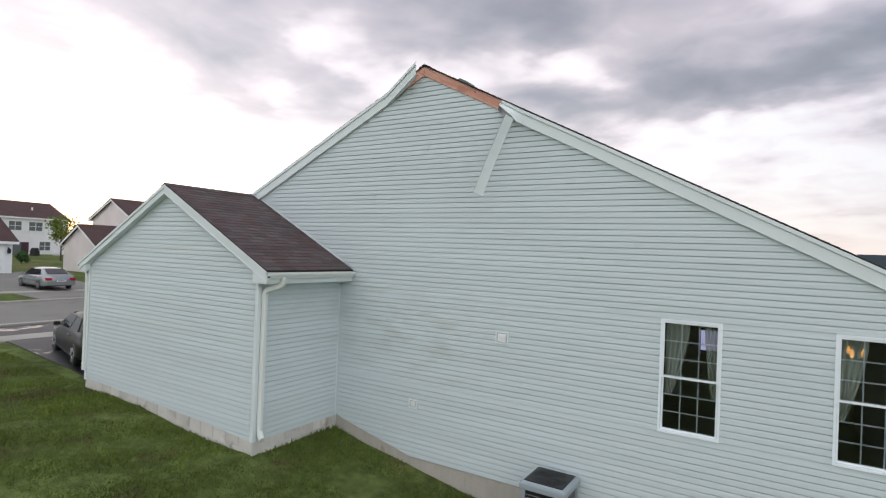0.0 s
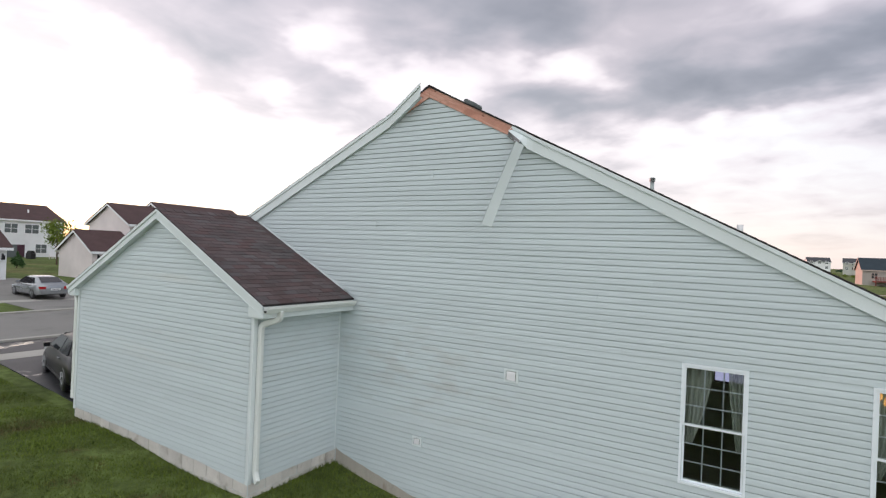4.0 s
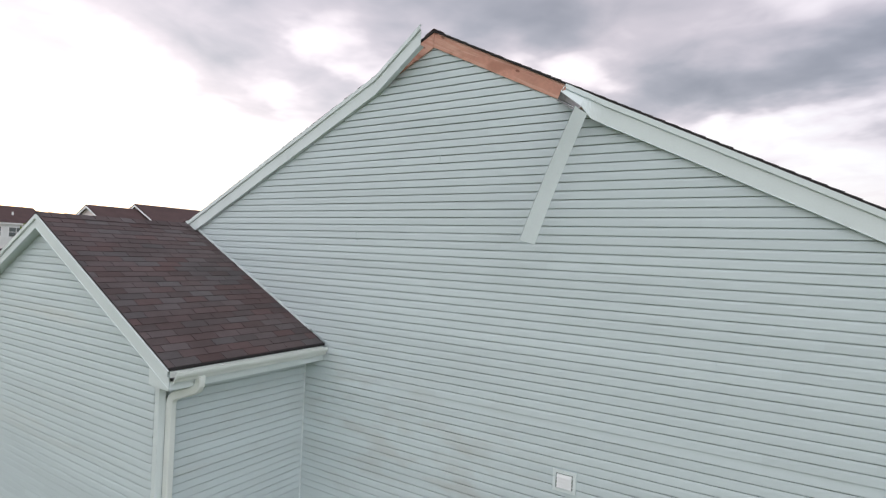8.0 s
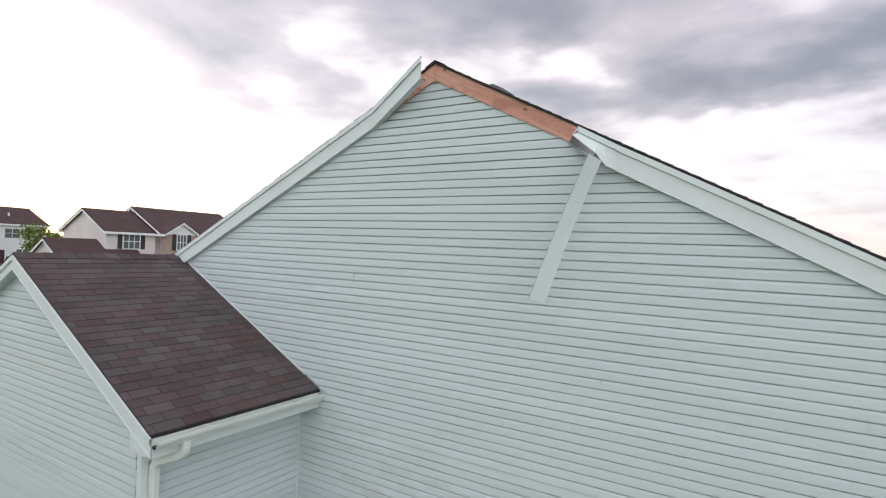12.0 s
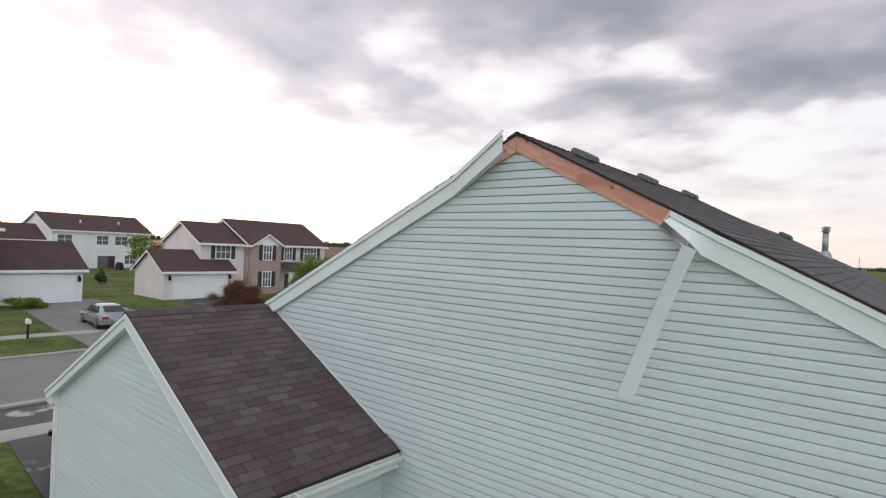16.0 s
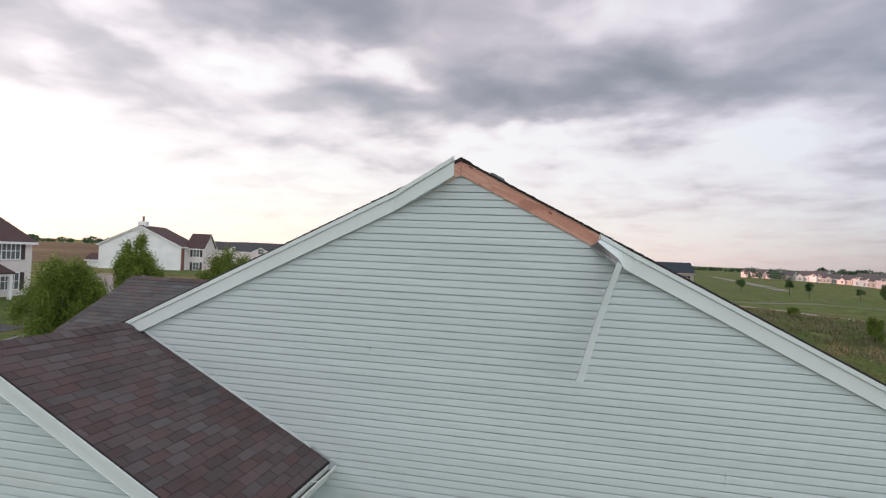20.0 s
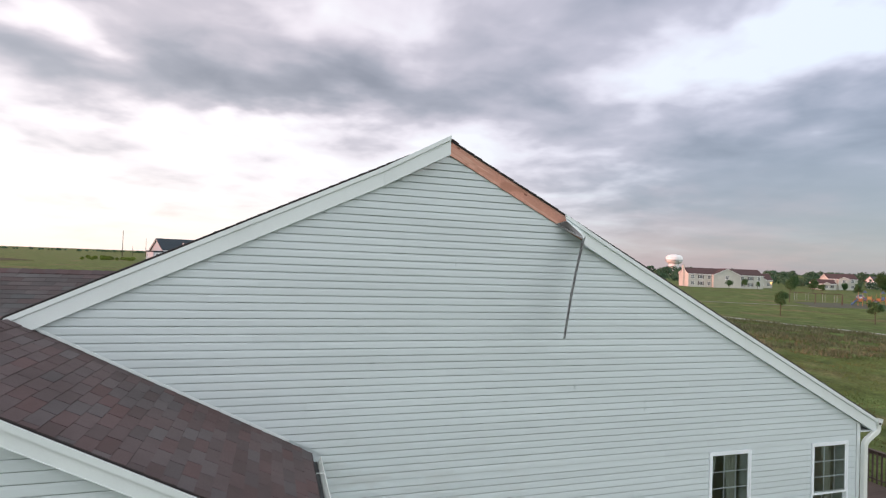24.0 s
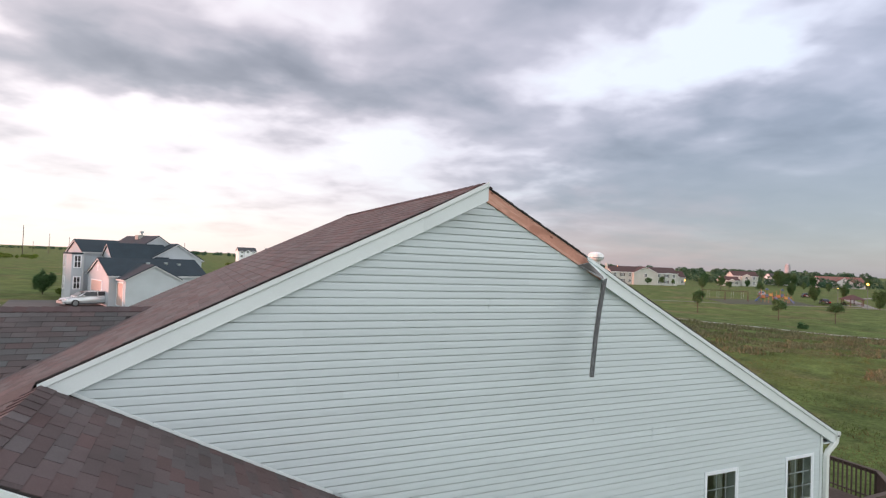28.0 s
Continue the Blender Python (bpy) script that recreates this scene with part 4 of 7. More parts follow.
# J-channel where the siding meets the garage roof
jg = Geo().prism([(G_X + 0.25, -0.004, garage_roof(G_X + 0.25) + 0.012), (G_EAVE - 0.3, -0.004, garage_roof(G_EAVE - 0.3) + 0.012), (G_EAVE - 0.3, -0.004, garage_roof(G_EAVE - 0.3) + 0.05), (G_X + 0.25, -0.004, garage_roof(G_X + 0.25) + 0.05)], (0, -0.026, 0))
part("flashing", jg, trim_mat, house, "pale flashing strip above the garage roof")

# the strip of cladding that hangs from the torn end
hang = thing("loose_cladding_strip", "bent white metal strip dangling from the torn rake", "metal strip")
hg = Geo()
top_o, top_i, bot_o, bot_i = Vector((-3.165, -0.38, 6.45)), Vector((-3.06, -0.17, 6.385)), Vector((-3.62, -0.67, 4.985)), Vector((-3.49, -0.45, 4.93))
nrm = (top_i - top_o).cross(bot_o - top_o).normalized()
rows = []
for i in range(9):
    s = i / 8
    a, b = top_o.lerp(bot_o, s), top_i.lerp(bot_i, s)
    b = a.lerp(b, 0.82)
    bow = nrm * (0.02 * math.sin(math.pi * s))
    m1 = a.lerp(b, 0.30)
    rows.append([a + bow, m1 + bow + nrm * 0.006, m1 + bow * 1.0 + nrm * 0.014, b + bow + nrm * 0.010, b + bow + nrm * 0.03])
for j in range(8):
    for i in range(4):
        hg.face(rows[j][i], rows[j][i + 1], rows[j + 1][i + 1], rows[j + 1][i])


def two_faced(name, geo, front, back, parent, gap, label=""):
    a = part(name, geo, front, parent, label, fix=False)
    g = Geo()
    g.v = [tuple(Vector(p) + gap) for p in geo.v]
    g.f = [tuple(reversed(q)) for q in geo.f]
    part(name + "_back", g, back, parent, "grey unpainted back of the strip", fix=False)
    return a


two_faced("painted_face", hg, trim_mat, metal_grey, hang, -nrm * 0.0025 if nrm.x > 0 else nrm * 0.0025, "white enamelled face")
# the torn end itself, twisted out from the wall, and the flap that joins it to the strip
x0, z0, off0 = right[0]
end_back, end_front, hinge = Vector((-3.363, -0.112, 6.789)), Vector((-3.392, -0.215, 6.680)), Vector((-3.145, -0.245, 6.480))
corner = Vector((-3.06, -0.150, main_roof(-3.06) - 0.300))
top_r, low_r = Vector((x0, -0.052 - off0, z0 + 0.004)), Vector((x0, -0.062 - off0, z0 - 0.258))
tg = Geo()
n = 12
for i in range(n + 1):
    u = i / n
    t_ = end_back.lerp(top_r, u)
    b_ = end_front.lerp(hinge, u / 0.5) if u < 0.5 else (hinge.lerp(corner, (u - 0.5) / 0.25) if u < 0.75 else corner.lerp(low_r, (u - 0.75) / 0.25))
    step = t_ + Vector((0, -0.008, -0.066))
    tg.v += [tuple(t_), tuple(t_ + Vector((0, -0.030, 0))), tuple(t_ + Vector((0, -0.030, -0.058))), tuple(step), tuple(step.lerp(b_, 0.5)), tuple(b_)]
tg.f = [(i * 6 + j, i * 6 + j + 1, i * 6 + j + 7, i * 6 + j + 6) for i in range(n) for j in range(5)]
part("torn_end", tg, trim_mat, hang, "white face bent out, its end torn across", fix=False)
part("torn_rim", Geo().tube([end_back, end_front, end_front.lerp(hinge, 0.5), hinge, corner], 0.005, 6), trim_mat, hang, "folded white edge")
flap = [end_front, hinge, Vector((-3.165, -0.33, 6.405)), Vector((-3.492, -0.050, 6.630))]
fg = Geo()
n = 6
for i in range(n + 1):
    p, q = flap[0].lerp(flap[1], i / n), flap[3].lerp(flap[2], i / n)
    sag = Vector((0.0, -0.02, -0.012)) * math.sin(math.pi * i / n)
    fold = (q - p).normalized()
    fg.v += [tuple(p), tuple(p.lerp(q, 0.5) + sag), tuple(q - fold * 0.02), tuple(q - fold * 0.018 + Vector((0.004, -0.014, 0.0))), tuple(q + Vector((0, -0.014, 0)))]
fg.f = [(i * 5 + j, i * 5 + j + 1, i * 5 + j + 6, i * 5 + j + 5) for i in range(n) for j in range(4)]
two_faced("flap", fg, metal_grey, trim_mat, hang, Vector((0.002, 0.003, 0.003)), "grey unpainted underside, creased")
part("flap_rim", Geo().tube([flap[3] + Vector((0, -0.012, -0.002)), flap[2] + Vector((0, -0.016, -0.002))], 0.004, 6), galv_mat, hang, "thin folded rim")


# ---- gutters and downspouts
def gutter(a, b, out, label):
    """A K-style gutter from a to b (its back top edge); out: the level way it faces."""
    a, b, out = Vector(a), Vector(b), Vector(out)
    prof = [(0, 0), (0, -0.115), (0.07, -0.115), (0.085, -0.085), (0.105, -0.06), (0.118, -0.03), (0.118, 0), (0.106, 0), (0.106, -0.028), (0.075, -0.08), (0.066, -0.107), (0.006, -0.107), (0.006, 0)]
    rings = [[p + out * d + Vector((0, 0, z)) for d, z in prof] for p in (a, b)]
    ob = part("gutter", Geo().loft(rings), gutter_mat, house, label)
    along = (b - a).normalized()
    # a black strip along the bottom makes the gutter dark inside
    part("gutter_silt", Geo().prism([a + out * 0.008 + Vector((0, 0, -0.10)), b + out * 0.008 + Vector((0, 0, -0.10)), b + out * 0.066 + Vector((0, 0, -0.10)), a + out * 0.066 + Vector((0, 0, -0.10))], (0, 0, 0.03)), black_mat, ob, "dark strip along the bottom of the gutter")
    n = max(2, int((b - a).length / 0.8))
    for i in range(n):
        p = a.lerp(b, (i + 0.5) / n)
        part("gutter_strap", Geo().prism([p + out * 0.0, p + along * 0.025, p + along * 0.025 + out * 0.116, p + out * 0.116], (0, 0, 0.004)), gutter_mat, ob)
    return ob


def downspout(pts, parent, label, across):
    """A rectangular pipe with rounded elbows and lap joints; across: the level way of its broad side."""
    pts, across = [Vector(p) for p in pts], Vector(across)
    path = [pts[0]]
    for p, q, r in zip(pts, pts[1:], pts[2:]):
        d0, d1 = (p - q).normalized(), (r - q).normalized()
        k = min(0.09, (p - q).length / 2.05, (r - q).length / 2.05)
        for s in (0, 0.25, 0.5, 0.75, 1):
            path.append((q + d0 * k).lerp(q, s).lerp(q.lerp(q + d1 * k, s), s))
    path.append(pts[-1])

    def sleeve(line, w, d):
        rings = []
        for i, p in enumerate(line):
            t = (line[min(i + 1, len(line) - 1)] - line[max(i - 1, 0)]).normalized()
            u = (across - t * across.dot(t)).normalized()
            v = t.cross(u)
            c = 0.012
            rings.append([p + u * a + v * b for a, b in ((w - c, d), (w, d - c), (w, c - d), (w - c, -d), (c - w, -d), (-w, c - d), (-w, d - c), (c - w, d))])
        return Geo().loft(rings)

    ob = part("downspout", sleeve(path, 0.040, 0.052), gutter_mat, parent, label)
    top, low = pts[-3] if len(pts) > 4 else pts[-2], pts[-2] if len(pts) > 4 else pts[-1]
    for s in (0.06, 0.5, 0.92):
        m = top.lerp(low, s)
        part("pipe_collar", sleeve([m, m - Vector((0, 0, 0.05))], 0.043, 0.055), gutter_mat, ob)
    return ob


gz = garage_roof(G_EAVE)
part("fascia_board", Geo().box(G_EAVE - 0.035, G_EAVE - 0.003, GY0 + 0.02, -0.02, gz - 0.24, gz - 0.045), trim_mat, house, "white eave fascia")
part("soffit", Geo().box(G_R + 0.012, G_EAVE - 0.036, GY0 + 0.02, -0.02, gz - 0.255, gz - 0.24), trim_mat, house, "white eave soffit")
g1 = gutter((G_EAVE - 0.002, GY0 + 0.01, gz - 0.03), (G_EAVE - 0.002, -0.06, gz - 0.03), (1, 0, 0), "white metal gutter along the garage eave")
downspout([(G_EAVE + 0.06, G_Y + 0.20, gz - 0.12), (G_EAVE + 0.06, G_Y + 0.20, gz - 0.27), (G_R + 0.085, G_Y + 0.09, gz - 0.40), (G_R + 0.085, G_Y + 0.09, 0.24), (G_R + 0.24, G_Y + 0.02, 0.13)], g1, "white metal downspout", (0, 1, 0))
gz = garage_roof(EAVE_L)
part("fascia_board", Geo().box(EAVE_L + 0.003, EAVE_L + 0.035, GY0 + 0.02, Y1, gz - 0.24, gz - 0.045), trim_mat, house, "white eave fascia")
part("soffit", Geo().box(EAVE_L + 0.036, G_L - 0.012, GY0 + 0.02, Y1, gz - 0.255, gz - 0.24), trim_mat, house, "white eave soffit")
g2 = gutter((EAVE_L + 0.002, GY0 + 0.01, gz - 0.03), (EAVE_L + 0.002, -0.4, gz - 0.03), (-1, 0, 0), "white metal gutter along the street eave")
downspout([(EAVE_L - 0.06, G_Y + 0.08, gz - 0.13), (EAVE_L - 0.06, G_Y + 0.08, gz - 0.22), (G_L - 0.10, G_Y - 0.01, gz - 0.42), (G_L - 0.10, G_Y - 0.01, 0.5)], g2, "white metal downspout", (0, 1, 0))
gz = main_roof(EAVE_R)
part("fascia_board", Geo().box(EAVE_R - 0.035, EAVE_R - 0.003, -0.05, Y1, gz - 0.24, gz - 0.045), trim_mat, house, "white eave fascia")
part("soffit", Geo().box(WALL_R + 0.012, EAVE_R - 0.036, -0.05, Y1, gz - 0.255, gz - 0.24), trim_mat, house, "white eave soffit")
g3 = gutter((EAVE_R - 0.002, -0.11, gz - 0.03), (EAVE_R - 0.002, Y1, gz - 0.03), (1, 0, 0), "white metal gutter along the back eave")
downspout([(EAVE_R + 0.06, -0.04, gz - 0.13), (EAVE_R + 0.06, -0.045, gz - 0.25), (WALL_R + 0.075, -0.075, gz - 0.44), (WALL_R + 0.075, -0.075, -0.9)], g3, "white metal downspout", (0, 1, 0))


# ---- windows
def muntin_grid(g, x0, x1, z0, z1, y, cols, rows, w=0.018, t=0.010):
    for i in range(1, cols):
        x = x0 + (x1 - x0) * i / cols
        g.box(x - w / 2, x + w / 2, y - t / 2, y + t / 2, z0, z1)
    for j in range(1, rows):
        z = z0 + (z1 - z0) * j / rows
        xs = [x0] + [x0 + (x1 - x0) * i / cols for i in range(1, cols)] + [x1]
        for a, b in zip(xs, xs[1:]):
            g.box(a + (w / 2 if a > x0 else 0), b - (w / 2 if b < x1 else 0), y - t / 2, y + t / 2, z - w / 2, z + w / 2)


def ring(g, x0, x1, z0, z1, y0, y1, w, wb=None):
    wb = wb or w
    g.box(x0, x0 + w, y0, y1, z0, z1)
    g.box(x1 - w, x1, y0, y1, z0, z1)
    g.box(x0 + w, x1 - w, y0, y1, z1 - w, z1)
    g.box(x0 + w, x1 - w, y0, y1, z0, z0 + wb)


def sash_window(x0, x1, z0, z1):
    w = part("window", Geo(), window_mat, house, "white vinyl single-hung window with grilles")
    f = Geo()
    ring(f, x0, x1, z0, z1, -0.04, 0.10, 0.034)
    part("window_frame", f, window_mat, w)
    mid = z0 + (z1 - z0) * 0.485
    for za, zb, y, nm in ((mid, z1 - 0.034, -0.030, "upper_sash"), (z0 + 0.034, mid + 0.035, 0.004, "lower_sash")):
        s = Geo()
        ring(s, x0 + 0.034, x1 - 0.034, za, zb, y, y + 0.03, 0.032)
        sash = part(nm, s, window_mat, w)
        m = Geo()
        muntin_grid(m, x0 + 0.066, x1 - 0.066, za + 0.035, zb - 0.035, y + 0.016, 3, 3)
        part("grille", m, window_mat, w)
        p = part("pane", Geo().box(x0 + 0.062, x1 - 0.062, y + 0.008, y + 0.011, za + 0.03, zb - 0.03), pane_mat, w)
        p.visible_shadow = False
    return w


for w in WINDOWS:
    sash_window(*w)


def curtain(x0, x1, z0, z1, gather, y, label):
    """A tied-back curtain: full at the top, drawn to one side lower down."""
    g = Geo()
    n, m = 22, 14
    for j in range(m + 1):
        s = j / m
        k = s ** 1.6
        for i in range(n + 1):
            u = i / n
            xa, xb = (x0, x1 + (x0 + 0.10 - x1) * k) if gather < 0 else (x0 + (x1 - 0.10 - x0) * k, x1)
            g.v.append((xa + (xb - xa) * u, y + 0.022 * math.sin(u * 26 + 0.6 * s), z1 + (z0 - z1) * s))
    g.f = [(j * (n + 1) + i, j * (n + 1) + i + 1, (j + 1) * (n + 1) + i + 1, (j + 1) * (n + 1) + i) for j in range(m) for i in range(n)]
    ob = part("curtain", g, curtain_mat, smooth=True, fix=False)
    tagged(ob, label, "curtain", "curtains behind the windows")


for x0, x1, z0, z1 in WINDOWS:
    xm = (x0 + x1) / 2
    curtain(x0 + 0.05, xm - 0.04, z0 + 0.55, z1 - 0.06, -1, 0.24, "pale sheer curtain tied back behind a window")
    curtain(xm + 0.17, x1 - 0.05, z0 + 0.55, z1 - 0.06, 1, 0.27, "pale sheer curtain tied back behind a window")


# ---- small fittings on the wall
def wall_vent(x0, x1, z0, z1, label, hooded):
    v = thing("wall_vent", label, "vent", group="vents on the gable wall")
    f = Geo()
    ring(f, x0, x1, z0, z1, -0.045, -0.012, 0.035)
    part("mounting_block", f, trim_mat, v)
    part("cover", Geo().box(x0 + 0.035, x1 - 0.035, -0.03, -0.012, z0 + 0.035, z1 - 0.035), galv_mat, v)
    g = Geo()
    n = 4
    for i in range(n):
        za = z0 + 0.045 + (z1 - z0 - 0.09) * i / n
        zb = za + (z1 - z0 - 0.09) / n - 0.004
        g.prism([(x0 + 0.05, -0.03, zb), (x0 + 0.05, -0.058, za), (x0 + 0.05, -0.052, za), (x0 + 0.05, -0.026, zb)], (x1 - x0 - 0.10, 0, 0))
    part("louvre", g, pvc_mat, v, "white plastic flap")


wall_vent(-3.366, -3.096, 2.178, 2.418, "square white exhaust vent on the siding", True)
wall_vent(-5.31, -5.09, 0.603, 0.793, "small white exhaust vent low on the siding", False)

# ---- foundation
foundation = part("foundation", Geo().prism([(-7.34, 0.001, -1.5), (WALL_R, 0.001, -1.5), (WALL_R, 0.001, -0.40), (-5.28, 0.001, -0.40), (-7.34, 0.001, 0.06)], (0, -0.004, 0)), poured_mat, house, "stained poured concrete foundation")
for i in range(12):
    x0 = -7.34 + i * 0.86
    xe = x0 + 0.852
    za, zb = (float(np.interp(x, [-7.28, -5.28], [0.09, -0.385])) for x in (x0, xe))
    part("foundation_panel", Geo().prism([(x0, -0.003, -1.5), (xe, -0.003, -1.5), (xe, -0.003, zb), (x0, -0.003, za)], (0, -0.004 - 0.002 * (i % 2), 0)), poured_mat, foundation)
mortar_mat = surface("dark_mortar", (0.12, 0.11, 0.10), 0.95, 0.15, 4, 0.1, 60, 0.3, 90)
blocks = part("foundation", Geo().box(G_L + 0.02, G_R - 0.02, G_Y + 0.02, G_Y + 0.15, -0.6, 0.04), mortar_mat, house, "grey concrete block foundation")
rngb = random.Random(5)
for axis in (0, 1):
    span = (G_R - G_L) if axis == 0 else -G_Y
    for row in range(4):
        u = -0.2 if row % 2 else 0.0
        while u < span:
            u0, u1 = max(u, 0.0) + 0.008, min(u + 0.392, span)
            z0, z1 = 0.055 - (row + 1) * 0.2 + 0.012, 0.055 - row * 0.2
            jut = rngb.uniform(0.004, 0.014)
            if u1 - u0 > 0.05:
                if axis == 0:
                    xa, xb = G_R - u1, G_R - u0
                    z1 = gable_bottom((xa + xb) / 2) + 0.01 if row == 0 else z1
                    part("block", Geo().box(xa, xb, G_Y - 0.002 - jut, G_Y + 0.03, z0, z1), block_mat, blocks)
                else:
                    part("block", Geo().box(G_R - 0.03, G_R + 0.002 + jut, G_Y + u0, G_Y + u1, z0, z1), block_mat, blocks)
            u += 0.4

# ---- things on the roof
def on_roof(x):
    return main_roof(x)


def roof_vent(x, y):
    v = thing("roof_vent", "low grey metal box vent on the shingles", "roof vent", pose(x, y, on_roof(x) + 0.012, 0, math.degrees(math.atan(PITCH)), 0), "box vents on the back slope")
    part("flange", Geo().box(-0.17, 0.17, -0.2, 0.2, -0.01, 0.004), vent_mat, v)
    part("throat", Geo().box(-0.11, 0.11, -0.11, 0.11, 0.004, 0.03), vent_mat, v)
    h = part("hood", Geo().prism([(-0.14, -0.19, 0.02), (0.14, -0.19, 0.02), (0.14, -0.19, 0.06), (0.11, -0.19, 0.10), (-0.10, -0.19, 0.10), (-0.14, -0.19, 0.075)], (0, 0.38, 0)), vent_mat, v)
    bevel(h, 0.012, 2)


for x, y in ((-4.88, 1.08), (-4.88, 3.55), (-4.92, 6.25), (-3.55, 9.2)):
    roof_vent(x, y)

# ---------------------------------------------------------------- flue and pipes on the roof
flue = thing("flue_pipe", "galvanised round flue with a louvred cap", "flue", pose(-2.81, 9.85, main_roof(-2.81)))
part("flashing_cone", Geo().tube([(0, 0, -0.1), (0, 0, 0.06), (0, 0, 0.12)], [0.16, 0.12, 0.068], 16), galv_mat, flue)
part("pipe", Geo().tube([(0, 0, 0.0), (0, 0, 0.56)], 0.062, 16), galv_mat, flue, smooth=True)
for i in range(3):
    part("cap_louvre", Geo().tube([(0, 0, 0.56 + 0.035 * i), (0, 0, 0.575 + 0.035 * i), (0, 0, 0.585 + 0.035 * i)], [0.092, 0.096, 0.07], 16), galv_mat, flue)
part("cap_top", Geo().tube([(0, 0, 0.665), (0, 0, 0.68), (0, 0, 0.695)], [0.098, 0.094, 0.04], 16), galv_mat, flue)
for px, py in ((0.07, 4.32), (-0.52, 9.9)):
    pv = thing("vent_pipe", "short white plastic vent pipe through the shingles", "vent pipe", pose(px, py, main_roof(px)))
    part("boot", Geo().tube([(0, 0, -0.08), (0, 0, 0.05), (0, 0, 0.07)], [0.13, 0.08, 0.06], 12), black_mat, pv)
    part("pipe", Geo().tube([(0, 0, 0.0), (0, 0, 0.26)], 0.065, 14), pvc_mat, pv, smooth=True)


# ---------------------------------------------------------------- air conditioner beside the wall
def air_unit(x, y, z):
    a = thing("air_conditioner", "grey metal air conditioner unit beside the foundation", "air conditioner", pose(x, y, z))
    h, s = 1.0, 0.37
    part("pad", Geo().box(-0.5, 0.5, -0.5, 0.5, -0.25, 0.04), concrete_mat, a, "concrete pad")
    part("core", Geo().box(-s + 0.03, s - 0.03, -s + 0.03, s - 0.03, 0.06, h - 0.12), black_mat, a, "black coil behind the grille")
    for sx in (-1, 1):
        for sy in (-1, 1):
            p = part("corner_post", Geo().box(min(sx * s, sx * (s - 0.07)), max(sx * s, sx * (s - 0.07)), min(sy * s, sy * (s - 0.07)), max(sy * s, sy * (s - 0.07)), 0.04, h - 0.1), ac_mat, a)
    for i in range(14):
        z0 = 0.10 + i * 0.053
        g = Geo()
        ring_pts = [(-s + 0.012, -s + 0.012), (s - 0.012, -s + 0.012), (s - 0.012, s - 0.012), (-s + 0.012, s - 0.012)]
        for (xa, ya), (xb, yb) in zip(ring_pts, ring_pts[1:] + ring_pts[:1]):
            g.tube([(xa, ya, z0), (xb, yb, z0)], 0.005, 5)
        part("guard_wire", g, ac_mat, a)
    top = part("top_cover", Geo().loft([[(-s - .03, -s - .03, h - 0.13), (s + .03, -s - .03, h - 0.13), (s + .03, s + .03, h - 0.13), (-s - .03, s + .03, h - 0.13)],
                                        [(-s - .03, -s - .03, h - 0.03), (s + .03, -s - .03, h - 0.03), (s + .03, s + .03, h - 0.03), (-s - .03, s + .03, h - 0.03)],
                                        [(-s + .02, -s + .02, h), (s - .02, -s + .02, h), (s - .02, s - .02, h), (-s + .02, s - .02, h)]]), ac_mat, a)
    bevel(top, 0.012, 2)
    rim = part("fan_opening", Geo().box(-s + 0.018, s - 0.018, -s + 0.018, s - 0.018, h - 0.03, h + 0.012), black_mat, a, "black fan opening")
    bevel(rim, 0.02, 2)
    for i in range(9):
        r = 0.05 + 0.03 * i
        part("fan_guard", Geo().tube([(r * math.cos(q), r * math.sin(q), h + 0.018 + 0.01 * (1 - i / 9)) for q in [2 * math.pi * k / 24 for k in range(25)]], 0.003, 4), black_mat, a)
    return a


air_unit(-2.0, -0.54, -0.88)


# ---------------------------------------------------------------- the back deck
def deck():
    d = thing("deck", "dark weathered wooden back deck with baluster railing", "deck")
    pts = [(3.06, 1.16), (8.45, 1.16), (9.65, 2.15), (9.65, 6.6), (3.06, 6.6)]
    part("frame", Geo().prism([(x * 1.0 - (0.1 if x > 5 else 0), y + (0.1 if y < 3 else -0.1), -0.30) for x, y in pts], (0, 0, 0.2)), deck_mat, d)
    n = 0
    y = 1.2
    while y < 6.5:
        xr = 9.6 if y > 2.15 else 8.45 + (y - 1.16) / 0.99 * 1.2 - 0.08
        part("board", Geo().box(3.08, xr, y, y + 0.134, -0.098, -0.07), deck_mat, d)
        y += 0.14
    zt = 0.84
    for (xa, ya), (xb, yb) in zip(pts[:3], pts[1:4]):
        a, b = Vector((xa, ya, 0)), Vector((xb, yb, 0))
        along = (b - a).normalized()
        side = Vector((-along.y, along.x, 0))
        L = (b - a).length

        def beam(name, z0, z1, w):
            part(name, Geo().prism([a + side * w / 2 + Vector((0, 0, z0)), b + side * w / 2 + Vector((0, 0, z0)), b - side * w / 2 + Vector((0, 0, z0)), a - side * w / 2 + Vector((0, 0, z0))], (0, 0, z1 - z0)), deck_mat, d)

        beam("top_rail", zt, zt + 0.036, 0.14)
        beam("bottom_rail", 0.02, 0.06, 0.045)
        beam("upper_rail", zt - 0.09, zt - 0.002, 0.04)
        k = int(L / 0.125)
        for i in range(k):
            p = a + along * (L * (i + 0.5) / k) + side * 0.042
            part("baluster", Geo().box(p.x - 0.018, p.x + 0.018, p.y - 0.018, p.y + 0.018, -0.1, zt - 0.01), deck_mat, d)
        m = max(1, int(L / 1.8))
        for i in range(m + 1):
            p = a + along * (L * i / m)
            part("post", Geo().box(p.x - 0.045, p.x + 0.045, p.y - 0.045, p.y + 0.045, -1.5, zt + 0.002), deck_mat, d)


deck()


